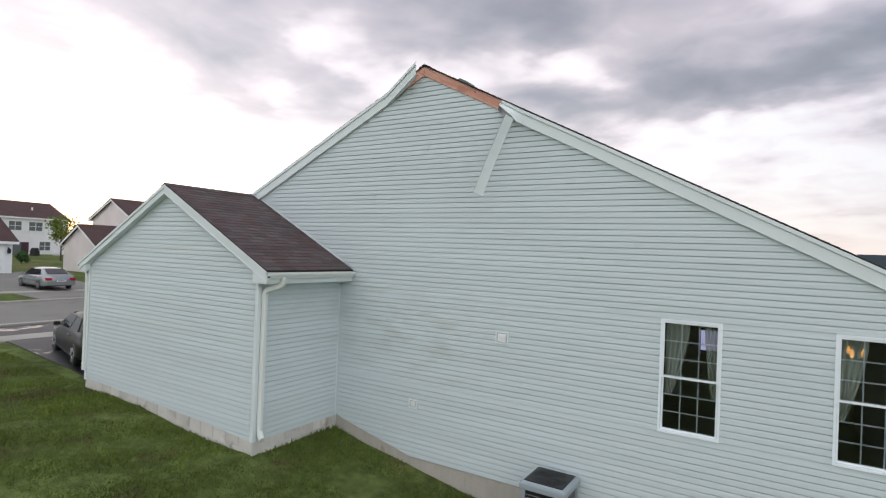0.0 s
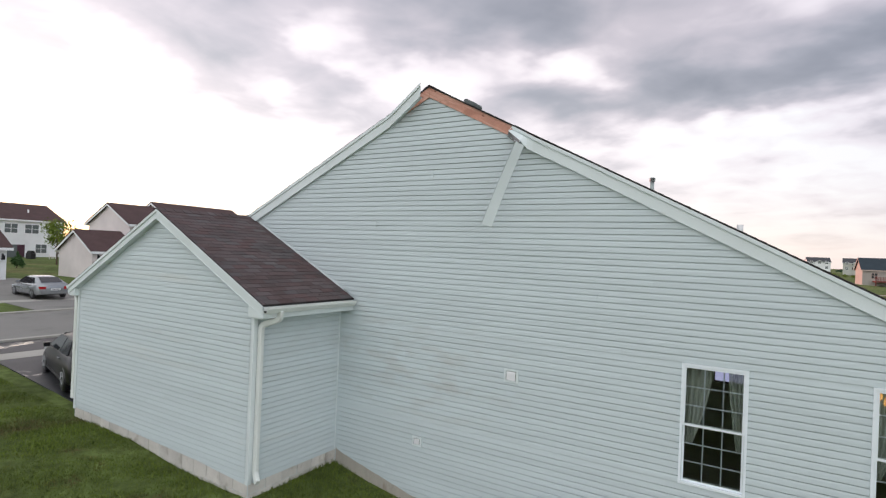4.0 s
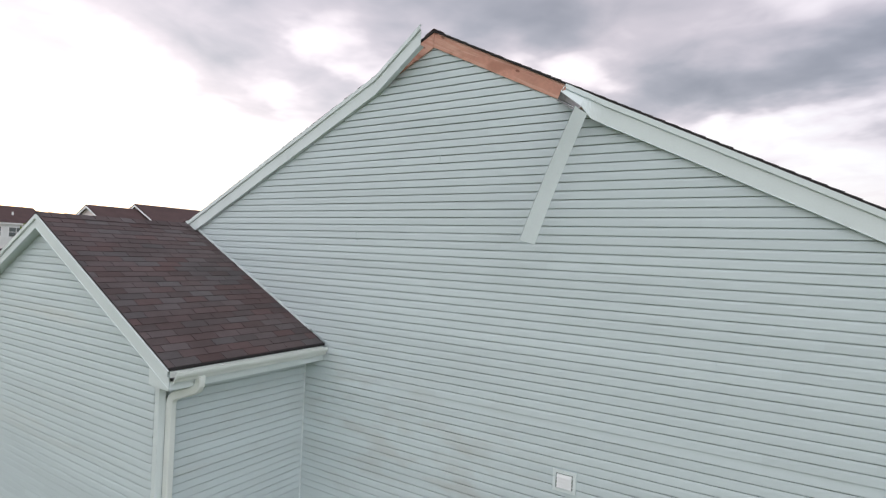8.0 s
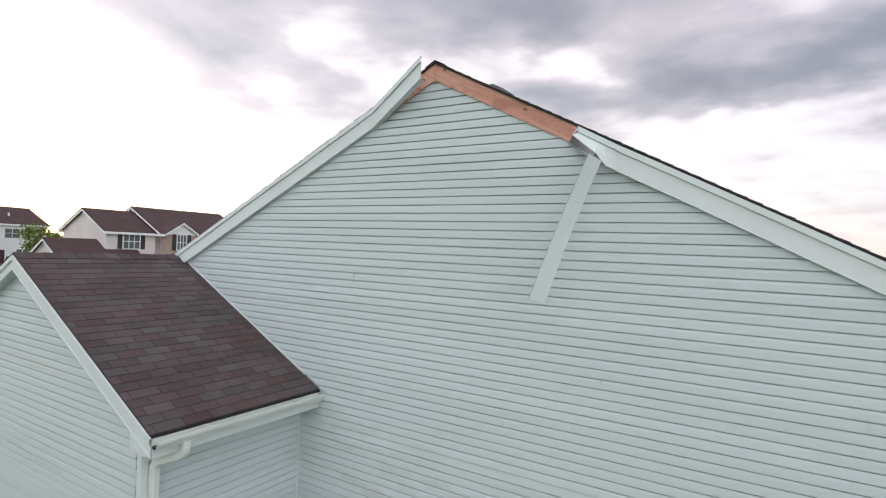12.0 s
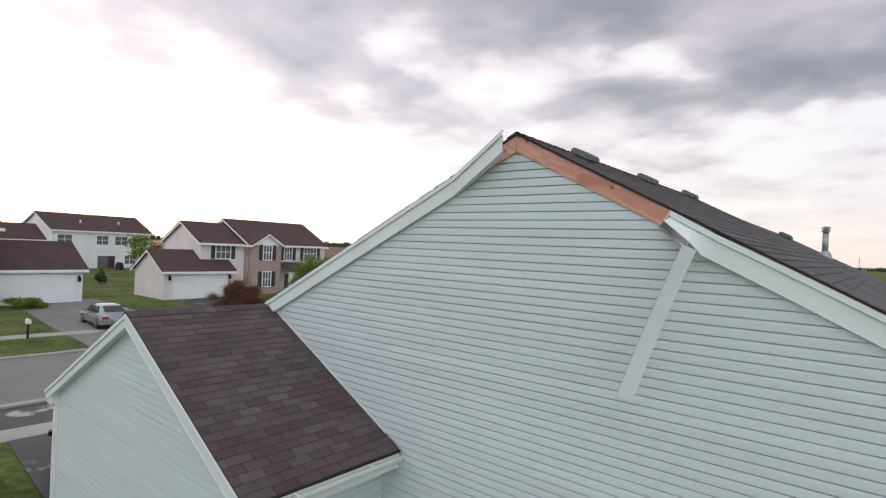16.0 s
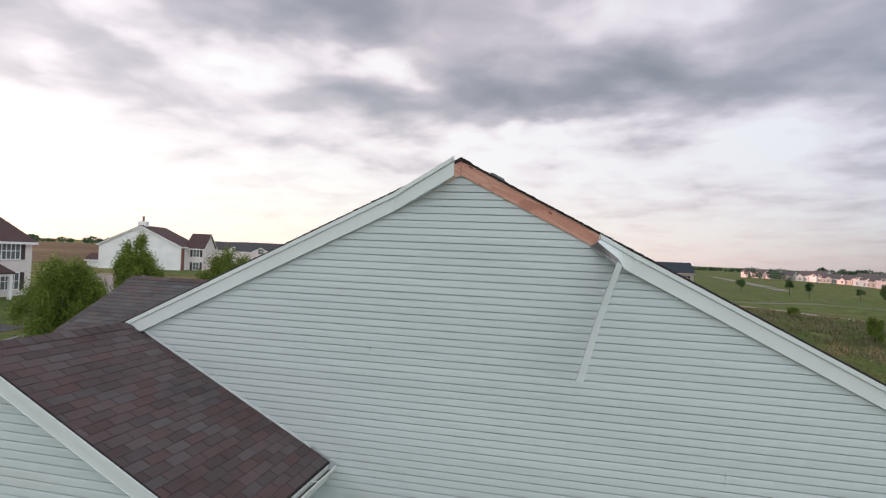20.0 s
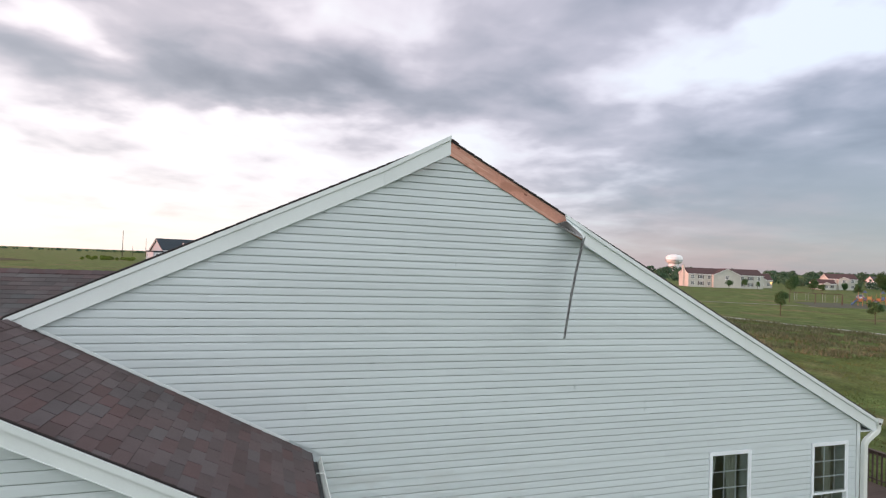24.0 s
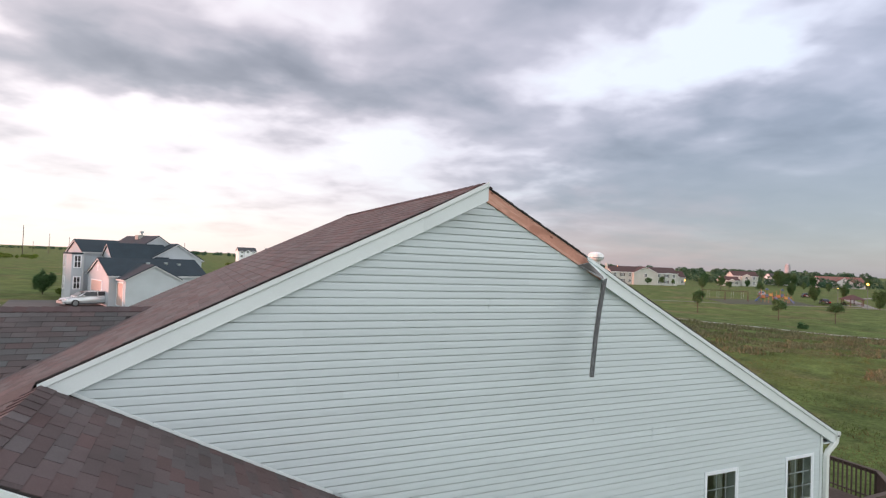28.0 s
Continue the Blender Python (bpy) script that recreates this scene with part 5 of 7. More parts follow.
# ---------------------------------------------------------------- neighbouring houses
white_lap = lapped("white_lap_siding", (0.82, 0.84, 0.86))
grey_lap = lapped("warm_grey_lap_siding", (0.76, 0.70, 0.70))
blue_lap = lapped("blue_grey_lap_siding", (0.47, 0.52, 0.56))
beige_lap = lapped("beige_lap_siding", (0.37, 0.345, 0.32))
brown_roof = surface("brown_roof_far", (0.072, 0.040, 0.040), 0.9, 0.18, 1.0, 0.2, 12, 0.4, 14)
slate_roof = surface("slate_roof_far", (0.055, 0.058, 0.066), 0.9, 0.15, 1.0, 0.2, 12, 0.4, 14)
white_paint = surface("white_paint", (0.85, 0.87, 0.89), 0.5, 0.05, 1.0, 0.02, 20, 0.0)
# pane colour lifted to stand for the sky mirrored in far windows
sky_pane = surface("far_pane", (0.13, 0.15, 0.155), 0.12, 0.1, 1.0, 0.05, 5, 0.0)
shutter_mat = surface("dark_shutter", (0.05, 0.035, 0.038), 0.6, 0.08, 2, 0.05, 20, 0.1, 40)
shutter_mat2 = surface("plum_door", (0.06, 0.018, 0.035), 0.5, 0.08, 2, 0.05, 20, 0.0)
brick_mat = surface("tan_brick_far", (0.42, 0.31, 0.27), 0.9, 0.2, 3, 0.25, 14, 0.3, 12, stretch=(1, 1, 3))
red_brick = surface("red_brick_far", (0.21, 0.085, 0.065), 0.9, 0.2, 3, 0.25, 14, 0.3, 12, stretch=(1, 1, 3))


def block(parent, x0, x1, y0, y1, z0, ze, slope, axis, wall, roof, over=0.3, trim=white_paint, label="", board=0.18):
    """A gabled block: walls, two roof slopes with thickness, rake and eave boards. axis: which way its ridge runs."""
    if axis == "x":
        ym, half = (y0 + y1) / 2, (y1 - y0) / 2
        zr = ze + half * slope
        part("wall", Geo().prism([(x0, y0, z0), (x0, y1, z0), (x0, y1, ze), (x0, ym, zr), (x0, y0, ze)], (x1 - x0, 0, 0)), wall, parent, label)
        for s, ye in ((-1, y0 - over), (1, y1 + over)):
            zl = ze - over * slope
            part("roof", Geo().prism([(x0 - over, ym, zr + 0.16), (x1 + over, ym, zr + 0.16), (x1 + over, ye, zl + 0.16), (x0 - over, ye, zl + 0.16)], (0, 0, -0.10)), roof, parent)
            part("eave_board", Geo().box(x0 - over, x1 + over, min(ye, ye + 0.06 * s), max(ye, ye + 0.06 * s), zl + 0.10 - board * 1.2, zl + 0.10), trim, parent)
            for xe in (x0 - over, x1 + over - 0.05):
                part("rake_board", Geo().prism([(xe, ym, zr + 0.05), (xe, ye, zl + 0.05), (xe, ye, zl + 0.05 - board), (xe, ym, zr + 0.05 - board)], (0.05, 0, 0)), trim, parent)
    else:
        xm, half = (x0 + x1) / 2, (x1 - x0) / 2
        zr = ze + half * slope
        part("wall", Geo().prism([(x0, y0, z0), (x1, y0, z0), (x1, y0, ze), (xm, y0, zr), (x0, y0, ze)], (0, y1 - y0, 0)), wall, parent, label)
        for s, xe in ((-1, x0 - over), (1, x1 + over)):
            zl = ze - over * slope
            part("roof", Geo().prism([(xm, y0 - over, zr + 0.16), (xm, y1 + over, zr + 0.16), (xe, y1 + over, zl + 0.16), (xe, y0 - over, zl + 0.16)], (0, 0, -0.10)), roof, parent)
            part("eave_board", Geo().box(min(xe, xe + 0.06 * s), max(xe, xe + 0.06 * s), y0 - over, y1 + over, zl + 0.10 - board * 1.2, zl + 0.10), trim, parent)
            for ye in (y0 - over, y1 + over - 0.05):
                part("rake_board", Geo().prism([(xm, ye, zr + 0.05), (xe, ye, zl + 0.05), (xe, ye, zl + 0.05 - board), (xm, ye, zr + 0.05 - board)], (0, 0.05, 0)), trim, parent)


def far_window(parent, x, z, w, h, y, shutters=None, cols=2, side=None, frame=white_paint, pane=None):
    """A window on the wall plane y (front) or, with side, on the plane x = side facing -x."""
    m = None if side is None else Matrix.Translation((side, 0, 0)) @ Matrix.Rotation(-math.pi / 2, 4, "Z") @ Matrix.Translation((0, 0, 0))
    g = Geo()
    ring(g, x - w / 2 - 0.08, x + w / 2 + 0.08, z - 0.08, z + h + 0.08, y - 0.07, y + 0.02, 0.09)
    win = part("window", g, frame, parent, at=m)
    part("pane", Geo().box(x - w / 2, x + w / 2, y - 0.03, y - 0.01, z, z + h), pane or sky_pane, win)
    mg = Geo()
    mg.box(x - w / 2, x + w / 2, y - 0.055, y - 0.03, z + h / 2 - 0.03, z + h / 2 + 0.03)
    for i in range(1, cols):
        xx = x - w / 2 + w * i / cols
        mg.box(xx - 0.03, xx + 0.03, y - 0.055, y - 0.03, z, z + h / 2 - 0.03).box(xx - 0.03, xx + 0.03, y - 0.055, y - 0.03, z + h / 2 + 0.03, z + h)
    part("grille", mg, frame, win)
    if shutters:
        for s in (-1, 1):
            xx = x + s * (w / 2 + 0.32)
            part("shutter", Geo().box(xx - 0.2, xx + 0.2, y - 0.06, y - 0.01, z - 0.05, z + h + 0.05), shutters, parent, at=m)


def garage_door(parent, x0, x1, z1, y, mat=white_paint, side=None, trim=white_paint):
    m = None if side is None else Matrix.Translation((side, 0, 0)) @ Matrix.Rotation(-math.pi / 2, 4, "Z")
    g = Geo()
    ring(g, x0 - 0.14, x1 + 0.14, -0.06, z1 + 0.14, y - 0.05, y + 0.02, 0.14, 0.02)
    fr = part("door_frame", g, trim, parent, at=m)
    d = part("garage_door", Geo().box(x0, x1, y - 0.02, y + 0.01, 0.0, z1), mat, parent, "raised-panel garage door", at=m)
    n = 8 if x1 - x0 > 3.5 else 4
    for r in range(4):
        for c in range(n):
            w, h = (x1 - x0) / n, z1 / 4
            part("panel", Geo().box(x0 + c * w + 0.08, x0 + (c + 1) * w - 0.08, y - 0.04, y - 0.02, r * h + 0.08, (r + 1) * h - 0.08), mat, d)


def wall_lantern(parent, x, z, y):
    g = Geo().box(x - 0.05, x + 0.05, y - 0.04, y, z + 0.1, z + 0.3).box(x - 0.09, x + 0.09, y - 0.24, y - 0.06, z - 0.2, z + 0.12)
    g.tube([(x, y - 0.15, z + 0.12), (x, y - 0.15, z + 0.24)], [0.12, 0.02], 6)
    part("wall_lantern", g, black_mat, parent, "black coach lantern")


def number_bars(parent, x, z, y):
    for i in range(4):
        part("number_bar", Geo().box(x + i * 0.14, x + i * 0.14 + 0.07, y - 0.02, y, z, z + 0.14), black_mat, parent)


def brick_front_house():
    h = thing("house", "two-storey warm grey house with brick bay and white garage door", "house", pose(-50.2, 15.3, 0.80, 0, 0, 93))
    block(h, 0, 6.6, 0, 5.4, -0.6, 2.55, 0.62, "x", grey_lap, brown_roof, label="warm grey siding of the garage")
    garage_door(h, 0.95, 5.85, 2.13, 0)
    wall_lantern(h, 0.45, 1.9, 0)
    wall_lantern(h, 6.25, 1.9, 0)
    number_bars(h, 3.1, 2.33, 0)
    block(h, 4.0, 8.6, 1.3, 8.2, 0, 5.15, 0.54, "x", grey_lap, brown_roof, label="upper storey over the garage")
    far_window(h, 6.3, 3.62, 1.5, 1.3, 1.3, shutter_mat, 3)
    block(h, 8.6, 18.4, 0.4, 9.4, -0.6, 5.2, 0.52, "x", grey_lap, brown_roof, label="main block in warm grey siding")
    # brick bay with its own gable
    block(h, 8.6, 12.0, -0.2, 3.4, -0.6, 5.15, 0.62, "y", brick_mat, brown_roof, label="tan brick bay")
    part("gable_face", Geo().prism([(8.45, -0.24, 5.05), (12.15, -0.24, 5.05), (10.3, -0.24, 6.2)], (0, 0.03, 0)), white_paint, h)
    for z in (0.9, 3.6):
        far_window(h, 10.3, z, 0.95, 1.45, -0.2, shutter_mat, 3)
    far_window(h, 13.3, 3.6, 0.95, 1.45, 0.4, shutter_mat, 3)
    far_window(h, 16.3, 3.6, 1.7, 1.45, 0.4, shutter_mat, 4)
    far_window(h, 16.3, 0.9, 1.7, 1.45, 0.4, shutter_mat, 4)
    # porch
    part("porch_roof", Geo().prism([(12.1, -1.6, 2.55), (15.0, -1.6, 2.55), (15.0, 0.38, 3.35), (12.1, 0.38, 3.35)], (0, 0, -0.14)), brown_roof, h)
    part("porch_beam", Geo().box(12.2, 14.9, -1.5, -1.3, 2.2, 2.42), white_paint, h)
    for x in (12.35, 14.75):
        part("porch_column", Geo().box(x - 0.13, x + 0.13, -1.53, -1.27, -0.2, 2.2), white_paint, h)
    part("porch_step", Geo().box(12.1, 15.0, -1.6, 0.4, -0.5, 0.05), concrete_mat, h)
    part("front_door", Geo().box(13.0, 13.95, 0.33, 0.4, 0.05, 2.1), shutter_mat2, h, "dark plum front door")
    part("chimney_cap", Geo().box(5.95, 6.3, 5.05, 5.4, 6.7, 7.2), galv_mat, h)


def white_garage_house():
    h = thing("house", "white two-storey house with attached garage and brown roof", "house", pose(-51.6, 9.6, 0.72, 0, 0, 95))
    block(h, -6.4, 0, 0, 6.2, -0.6, 2.75, 0.62, "x", white_lap, brown_roof, label="white siding of the garage")
    garage_door(h, -5.5, -0.65, 2.13, 0)
    wall_lantern(h, -0.3, 1.9, 0)
    number_bars(h, -2.9, 2.34, 0)
    block(h, -17.0, -5.9, -1.0, 8.6, -0.6, 5.75, 0.5, "x", white_lap, brown_roof, label="white main block")
    for x in (-8.6, -12.0, -15.2):
        for z in (0.9, 3.8):
            far_window(h, x, z, 1.2, 1.45, -1.0, shutter_mat, 2)


def white_back_house():
    h = thing("house", "white two-storey house seen from its back garden", "house", pose(-94.1, 30.4, 0.8, 0, 0, 100))
    block(h, -12.6, 1.6, 0, 9.5, -0.6, 5.9, 0.5, "x", white_lap, brown_roof, label="white back wall")
    block(h, -19.0, -12.6, 1.5, 8.0, -0.6, 4.4, 0.62, "x", white_lap, brown_roof, label="white side wing")
    for x, w in ((-11.0, 1.9), (-5.8, 1.7), (-3.0, 1.9), (0.3, 1.5)):
        far_window(h, x, 3.9, w, 1.3, 0, None, 2)
    for x, w in ((-10.4, 1.0), (-1.6, 1.6)):
        far_window(h, x, 1.0, w, 1.3, 0, None, 2)
    part("patio_door", Geo().box(-6.4, -3.9, -0.05, 0.03, 0.1, 2.2), sky_pane, h, "dark sliding patio door")
    part("door_leaf", Geo().box(-4.9, -3.9, -0.09, -0.05, 0.1, 2.2), shutter_mat2, h, "plum door leaf")
    for x in (-8.0, -2.4):
        part("roof_pipe", Geo().tube([(x, 2.0, 6.8), (x, 2.0, 7.5)], 0.12, 8), pvc_mat, h)


def pink_lit_house():
    h = thing("house", "blue-grey house with several gables and two garage doors", "house", pose(-13.45, 54, 0.1, 0, 0, 22) @ pose(12.0, -54, 0))
    g0 = 1.3

    def wing(x0, x1, y0, y1, z0, ze, slope, axis, label):
        block(h, x0, x1, y0, y1, z0, ze, slope, axis, blue_lap, dark_slate, over=0.16, board=0.11, trim=pale_trim, label=label)

    # garage block: its ridge square to the view, with a wing towards us
    wing(-15.2, -6.2, 53.0, 60.0, g0 - 0.5, 3.85, 0.44, "x", "garage block in blue-grey siding")
    wing(-14.5, -9.7, 50.6, 56.5, g0 - 0.5, 3.62, 0.54, "y", "garage wing gable in blue-grey siding")
    wing(-15.5, -11.6, 61.0, 67.5, g0 - 0.5, 5.95, 0.38, "x", "two-storey front block")
    wing(-13.75, -8.5, 57.5, 61.1, g0, 5.45, 0.80, "x", "upper cross block")
    wing(-12.2, -5.4, 59.6, 70.0, g0, 5.5, 0.70, "y", "upper gable in blue-grey siding")
    wing(-10.2, -4.8, 57.6, 68.0, g0, 5.45, 0.60, "y", "rear gable in blue-grey siding")
    part("chimney", Geo().box(-9.5, -8.3, 64.0, 65.0, 7.6, 8.1), concrete_mat, h, "low broad chimney")
    part("chimney_pot", Geo().tube([(-8.95, 64.5, 8.1), (-8.95, 64.5, 8.35), (-8.95, 64.5, 8.42), (-8.95, 64.5, 8.6)], [0.12, 0.12, 0.25, 0.2], 8), galv_mat, h)
    # two-storey bay at the street corner, with its own low roof
    plan = [(-15.6, 60.4), (-16.6, 60.4), (-16.9, 61.1), (-16.9, 62.4), (-16.6, 63.1), (-15.5, 63.1)]
    part("bay", Geo().prism([(x, y, g0 - 0.4) for x, y in plan], (0, 0, 4.85)), blue_lap, h, "two-storey bay")
    part("bay_roof", Geo().prism([(x * 1.006 + 0.06, 61.75 + (y - 61.75) * 1.1, 5.75) for x, y in plan], (0, 0, 0.14)), dark_slate, h)
    for z in (2.25, 4.42):
        far_window(h, -16.1, z, 0.52, 1.15, 60.4, None, 2, pane=shaded_pane)
        far_window(h, -61.75, z, 0.60, 1.15, 0.0, None, 2, side=-16.9, pane=shaded_pane)
        part("corner_trim", Geo().box(-15.68, -15.54, 60.36, 60.4, z - 0.9, z + 1.3), pale_trim, h)
    far_window(h, -56.5, 4.35, 0.22, 0.45, 0.0, None, 1, side=-15.2, pane=shaded_pane)
    for side, ya, yb in ((-15.2, -58.6, -55.2), (-14.5, -52.9, -51.2)):  # doors face the street
        m = Matrix.Translation((side, 0, g0 - 0.1)) @ Matrix.Rotation(-math.pi / 2, 4, "Z")
        door = part("garage_door", Geo().box(ya, yb, -0.04, 0.0, 0.0, 2.05), beige_paint, h, "panelled garage door", at=m)
        for r in range(4):
            part("panel", Geo().box(ya + 0.1, yb - 0.1, -0.06, -0.04, 0.06 + r * 0.51, 0.47 + r * 0.51), beige_paint, door)
        fr = Geo()
        ring(fr, ya - 0.10, yb + 0.10, -0.05, 2.16, -0.06, 0.0, 0.10, 0.02)
        part("door_frame", fr, white_paint, h, at=m)
    for x, y, z in ((-11.2, 55.2, 4.95), (-9.4, 55.4, 4.98), (-8.2, 55.2, 4.9)):
        part("roof_vent", Geo().box(x - 0.15, x + 0.15, y - 0.15, y + 0.15, z, z + 0.22), galv_mat, h)


dark_slate = surface("dark_slate_roof", (0.021, 0.035, 0.047), 0.9, 0.15, 1.0, 0.2, 12, 0.4, 14)
# shaded copy of the far pane: darker, rougher, no mirrored sky in its colour
shaded_pane = surface("shaded_pane", (0.022, 0.026, 0.030), 0.35, 0.1, 1.0, 0.05, 5, 0.0)
pale_trim = surface("pale_grey_trim", (0.52, 0.54, 0.56), 0.6, 0.05, 1, 0.03, 20, 0.0)
beige_paint = surface("beige_paint", (0.52, 0.42, 0.38), 0.6, 0.05, 1, 0.03, 20, 0.0)
brick_front_house()
white_garage_house()
white_back_house()
pink_lit_house()


def white_gable_house():
    h = thing("house", "tall white-gabled house with brick front and chimney", "house", pose(-77.9, 77.6, 0.6, 0, 0, 21))
    block(h, -7.5, 6.5, 0, 12.0, -0.6, 5.2, 0.5, "y", white_lap, brown_roof, label="broad white gable wall")
    part("chimney", Geo().box(-1.5, -0.1, 1.0, 2.2, 8.0, 9.6), white_lap, h, "boxed white chimney")
    part("chimney_pot", Geo().tube([(-0.8, 1.6, 9.6), (-0.8, 1.6, 10.4), (-0.8, 1.6, 10.5)], [0.2, 0.2, 0.3], 8), red_brick, h)
    block(h, 6.5, 9.5, 3.0, 12.0, -0.6, 5.0, 0.6, "x", grey_lap, brown_roof, label="front block with brick pier")
    part("brick_pier", Geo().box(6.5, 6.75, -0.02, 1.1, -0.5, 4.9), red_brick, h, "red brick pier")
    for z in (0.9, 3.4):
        far_window(h, 8.3, z, 1.1, 1.4, 3.0, shutter_mat, 2)
    block(h, -10.5, -7.5, 2.5, 6.5, -0.5, 2.2, 0.5, "x", white_lap, brown_roof)


def ranch_house():
    h = thing("house", "long low ranch house with dark roof and red back deck", "house", pose(22.2, 132.4, 1.45, 0, 0, 2))
    block(h, -5.9, 5.9, 0, 8.5, -0.8, 3.0, 0.55, "x", beige_lap, dark_slate, trim=beige_paint, label="pale ranch wall")
    for x, w in ((-3.9, 1.0), (-1.0, 1.0), (2.4, 1.0), (4.4, 1.6)):
        far_window(h, x, 1.2, w, 1.1, 0, None, 2, frame=beige_paint, pane=shaded_pane)
    far_window(h, 4.4, -0.2, 1.4, 0.5, 0, None, 2, frame=beige_paint, pane=shaded_pane)
    part("back_deck", Geo().box(-4.2, 0.6, -3.0, -0.05, 0.5, 0.75), red_deck, h, "red-stained deck")
    for i in range(20):
        x = -4.15 + i * 0.245
        part("baluster", Geo().box(x - 0.05, x + 0.05, -3.0, -2.9, 0.75, 1.6), red_deck, h)
    for x in (-4.1, -1.8, 0.5):
        part("post", Geo().box(x - 0.08, x + 0.08, -3.0, -2.84, -0.6, 1.7), red_deck, h)
    for i in range(5):
        part("step", Geo().box(0.6 + i * 0.3, 0.9 + i * 0.3, -2.6, -1.5, -0.3 + (4 - i) * 0.18, -0.2 + (4 - i) * 0.18), red_deck, h)


red_deck = surface("red_stained_deck", (0.16, 0.035, 0.028), 0.7, 0.15, 2, 0.1, 30, 0.1, 30)
white_gable_house()
ranch_house()

# houses round the park and beyond: each one built from the same few blocks
cream_lap = lapped("cream_lap_siding", (0.50, 0.51, 0.47))
red_roof = surface("reddish_roof_far", (0.20, 0.10, 0.085), 0.9, 0.12, 0.6, 0.1, 6, 0.0)


def small_house(x, y, turn, w, d, ze, slope, wall, roof, label, garage=True, chimney=False, z=None):
    h = thing("house", label, "house", pose(x, y, float(ground_height(x, y)) if z is None else z, 0, 0, turn))
    block(h, -w / 2, w / 2, 0, d, -1.8, ze, slope, "x", wall, roof)
    n = max(2, int(w / 3.2))
    for i in range(n):
        xx = -w / 2 + (i + 0.5) * w / n
        for zz in ((0.9, 3.5) if ze > 4 else (0.9,)):
            far_window(h, xx, zz, 1.2, 1.3, 0, shutter_mat if i % 2 else None, 2)
    block(h, -w * 0.18, w * 0.18, -1.2, d * 0.5, -1.8, ze * 0.98, slope, "y", wall, roof)
    far_window(h, 0, 0.9 if ze < 4 else 3.5, 1.3, 1.3, -1.2, None, 2)
    if garage:
        block(h, w / 2, w / 2 + 5.5, 1.0, d * 0.8, -1.8, 2.7, 0.5, "x", wall, roof)
        part("garage_door", Geo().box(w / 2 + 0.6, w / 2 + 5.0, 0.94, 1.0, 0, 2.1), white_paint, h)
    if chimney:
        part("chimney", Geo().box(-w / 2 - 0.6, -w / 2, d * 0.4, d * 0.4 + 1.2, 0, ze + d * 0.5 * slope + 1.2), cream_lap, h)
    return h


small_house(249.5, 180.0, -32, 12, 9, 5.2, 0.5, cream_lap, brown_roof, "cream two-storey house with porch gable beyond the park", garage=False)
small_house(236.0, 178.0, -32, 8, 7, 2.8, 0.5, cream_lap, brown_roof, "low cream garage beside the two-storey house", garage=False)
small_house(170.0, 170.0, -20, 30, 10, 5.4, 0.46, cream_lap, brown_roof, "long cream house beyond the park", garage=False, chimney=True)
small_house(199.5, 180.0, -22, 10, 8, 3.6, 0.66, cream_lap, brown_roof, "cream garage house with a steep gable", garage=False)
small_house(318, 205, -30, 13, 9, 4.6, 0.5, white_lap, slate_roof, "pale house behind the playground trees", garage=False)
small_house(330, 178, -32, 24, 10, 3.4, 0.6, grey_lap, red_roof, "low house with a reddish roof behind the trees", garage=False)
small_house(338, 146, -34, 17, 9, 3.6, 0.5, white_lap, slate_roof, "pale house at the park's edge", garage=False)
rng_h = random.Random(11)
# roof grey for the far row, with distance haze put into the colour
hazy_roof = surface("hazy_far_roof", (0.085, 0.088, 0.092), 0.9, 0.1, 0.3, 0.1, 4, 0.0)
for i in range(13):
    y = 410 - 11.5 * i
    x = float(np.interp(y, [274, 325, 361, 407], [142, 151, 144, 126]))
    small_house(x, y, -48 + rng_h.uniform(-22, 14), rng_h.uniform(7.5, 9.5), 9, rng_h.uniform(2.8, 4.3), 0.6, [white_lap, cream_lap, grey_lap, cream_lap, white_lap][i % 5], hazy_roof, "pale gabled house in a far row", garage=False, z=-1.0)
# long house with a fenced garden at the park's corner
fh = thing("house", "long white house with dark roof behind a brown fence", "house", pose(99.4, 152.5, -0.6, 0, 0, -24))
block(fh, -9.5, 9.5, 0, 9.0, -1.5, 4.0, 0.72, "x", blue_lap, slate_roof, label="long pale wall")
for x in (-5.5, -1.0, 6.5):
    far_window(fh, x, 1.9, 1.0, 1.2, 0, None, 2)
part("chimney", Geo().box(2.6, 4.2, -0.9, 0.0, 0, 6.2), blue_lap, fh, "boxed pale chimney")
fence = thing("fence", "brown board fence round the garden of the long house", "fence", pose(99.4, 152.5, -0.6, 0, 0, -24))
for i in range(30):
    part("board", Geo().box(-9.4 + i * 0.7, -8.75 + i * 0.7, -6.0, -5.92, 0, 1.7), deck_mat, fence)
part("rail", Geo().box(-9.4, 11.5, -5.92, -5.85, 1.2, 1.3), deck_mat, fence)
for i, (x, y) in enumerate(((20.4, 332.6), (36.8, 331.0))):
    small_house(x, y, rng_h.uniform(-15, 15), 10 + 3 * i, 9, 4.4, 0.5, [white_lap, cream_lap][i % 2], slate_roof, "far pale house behind the ranch", garage=False, z=3.0)
for i, (x, y) in enumerate(((-78, 118), (-92, 128))):
    small_house(x, y, 20, 13, 9, 4.0, 0.5, [grey_lap, white_lap][i % 2], slate_roof, "far grey house past the white gable", z=1.0)

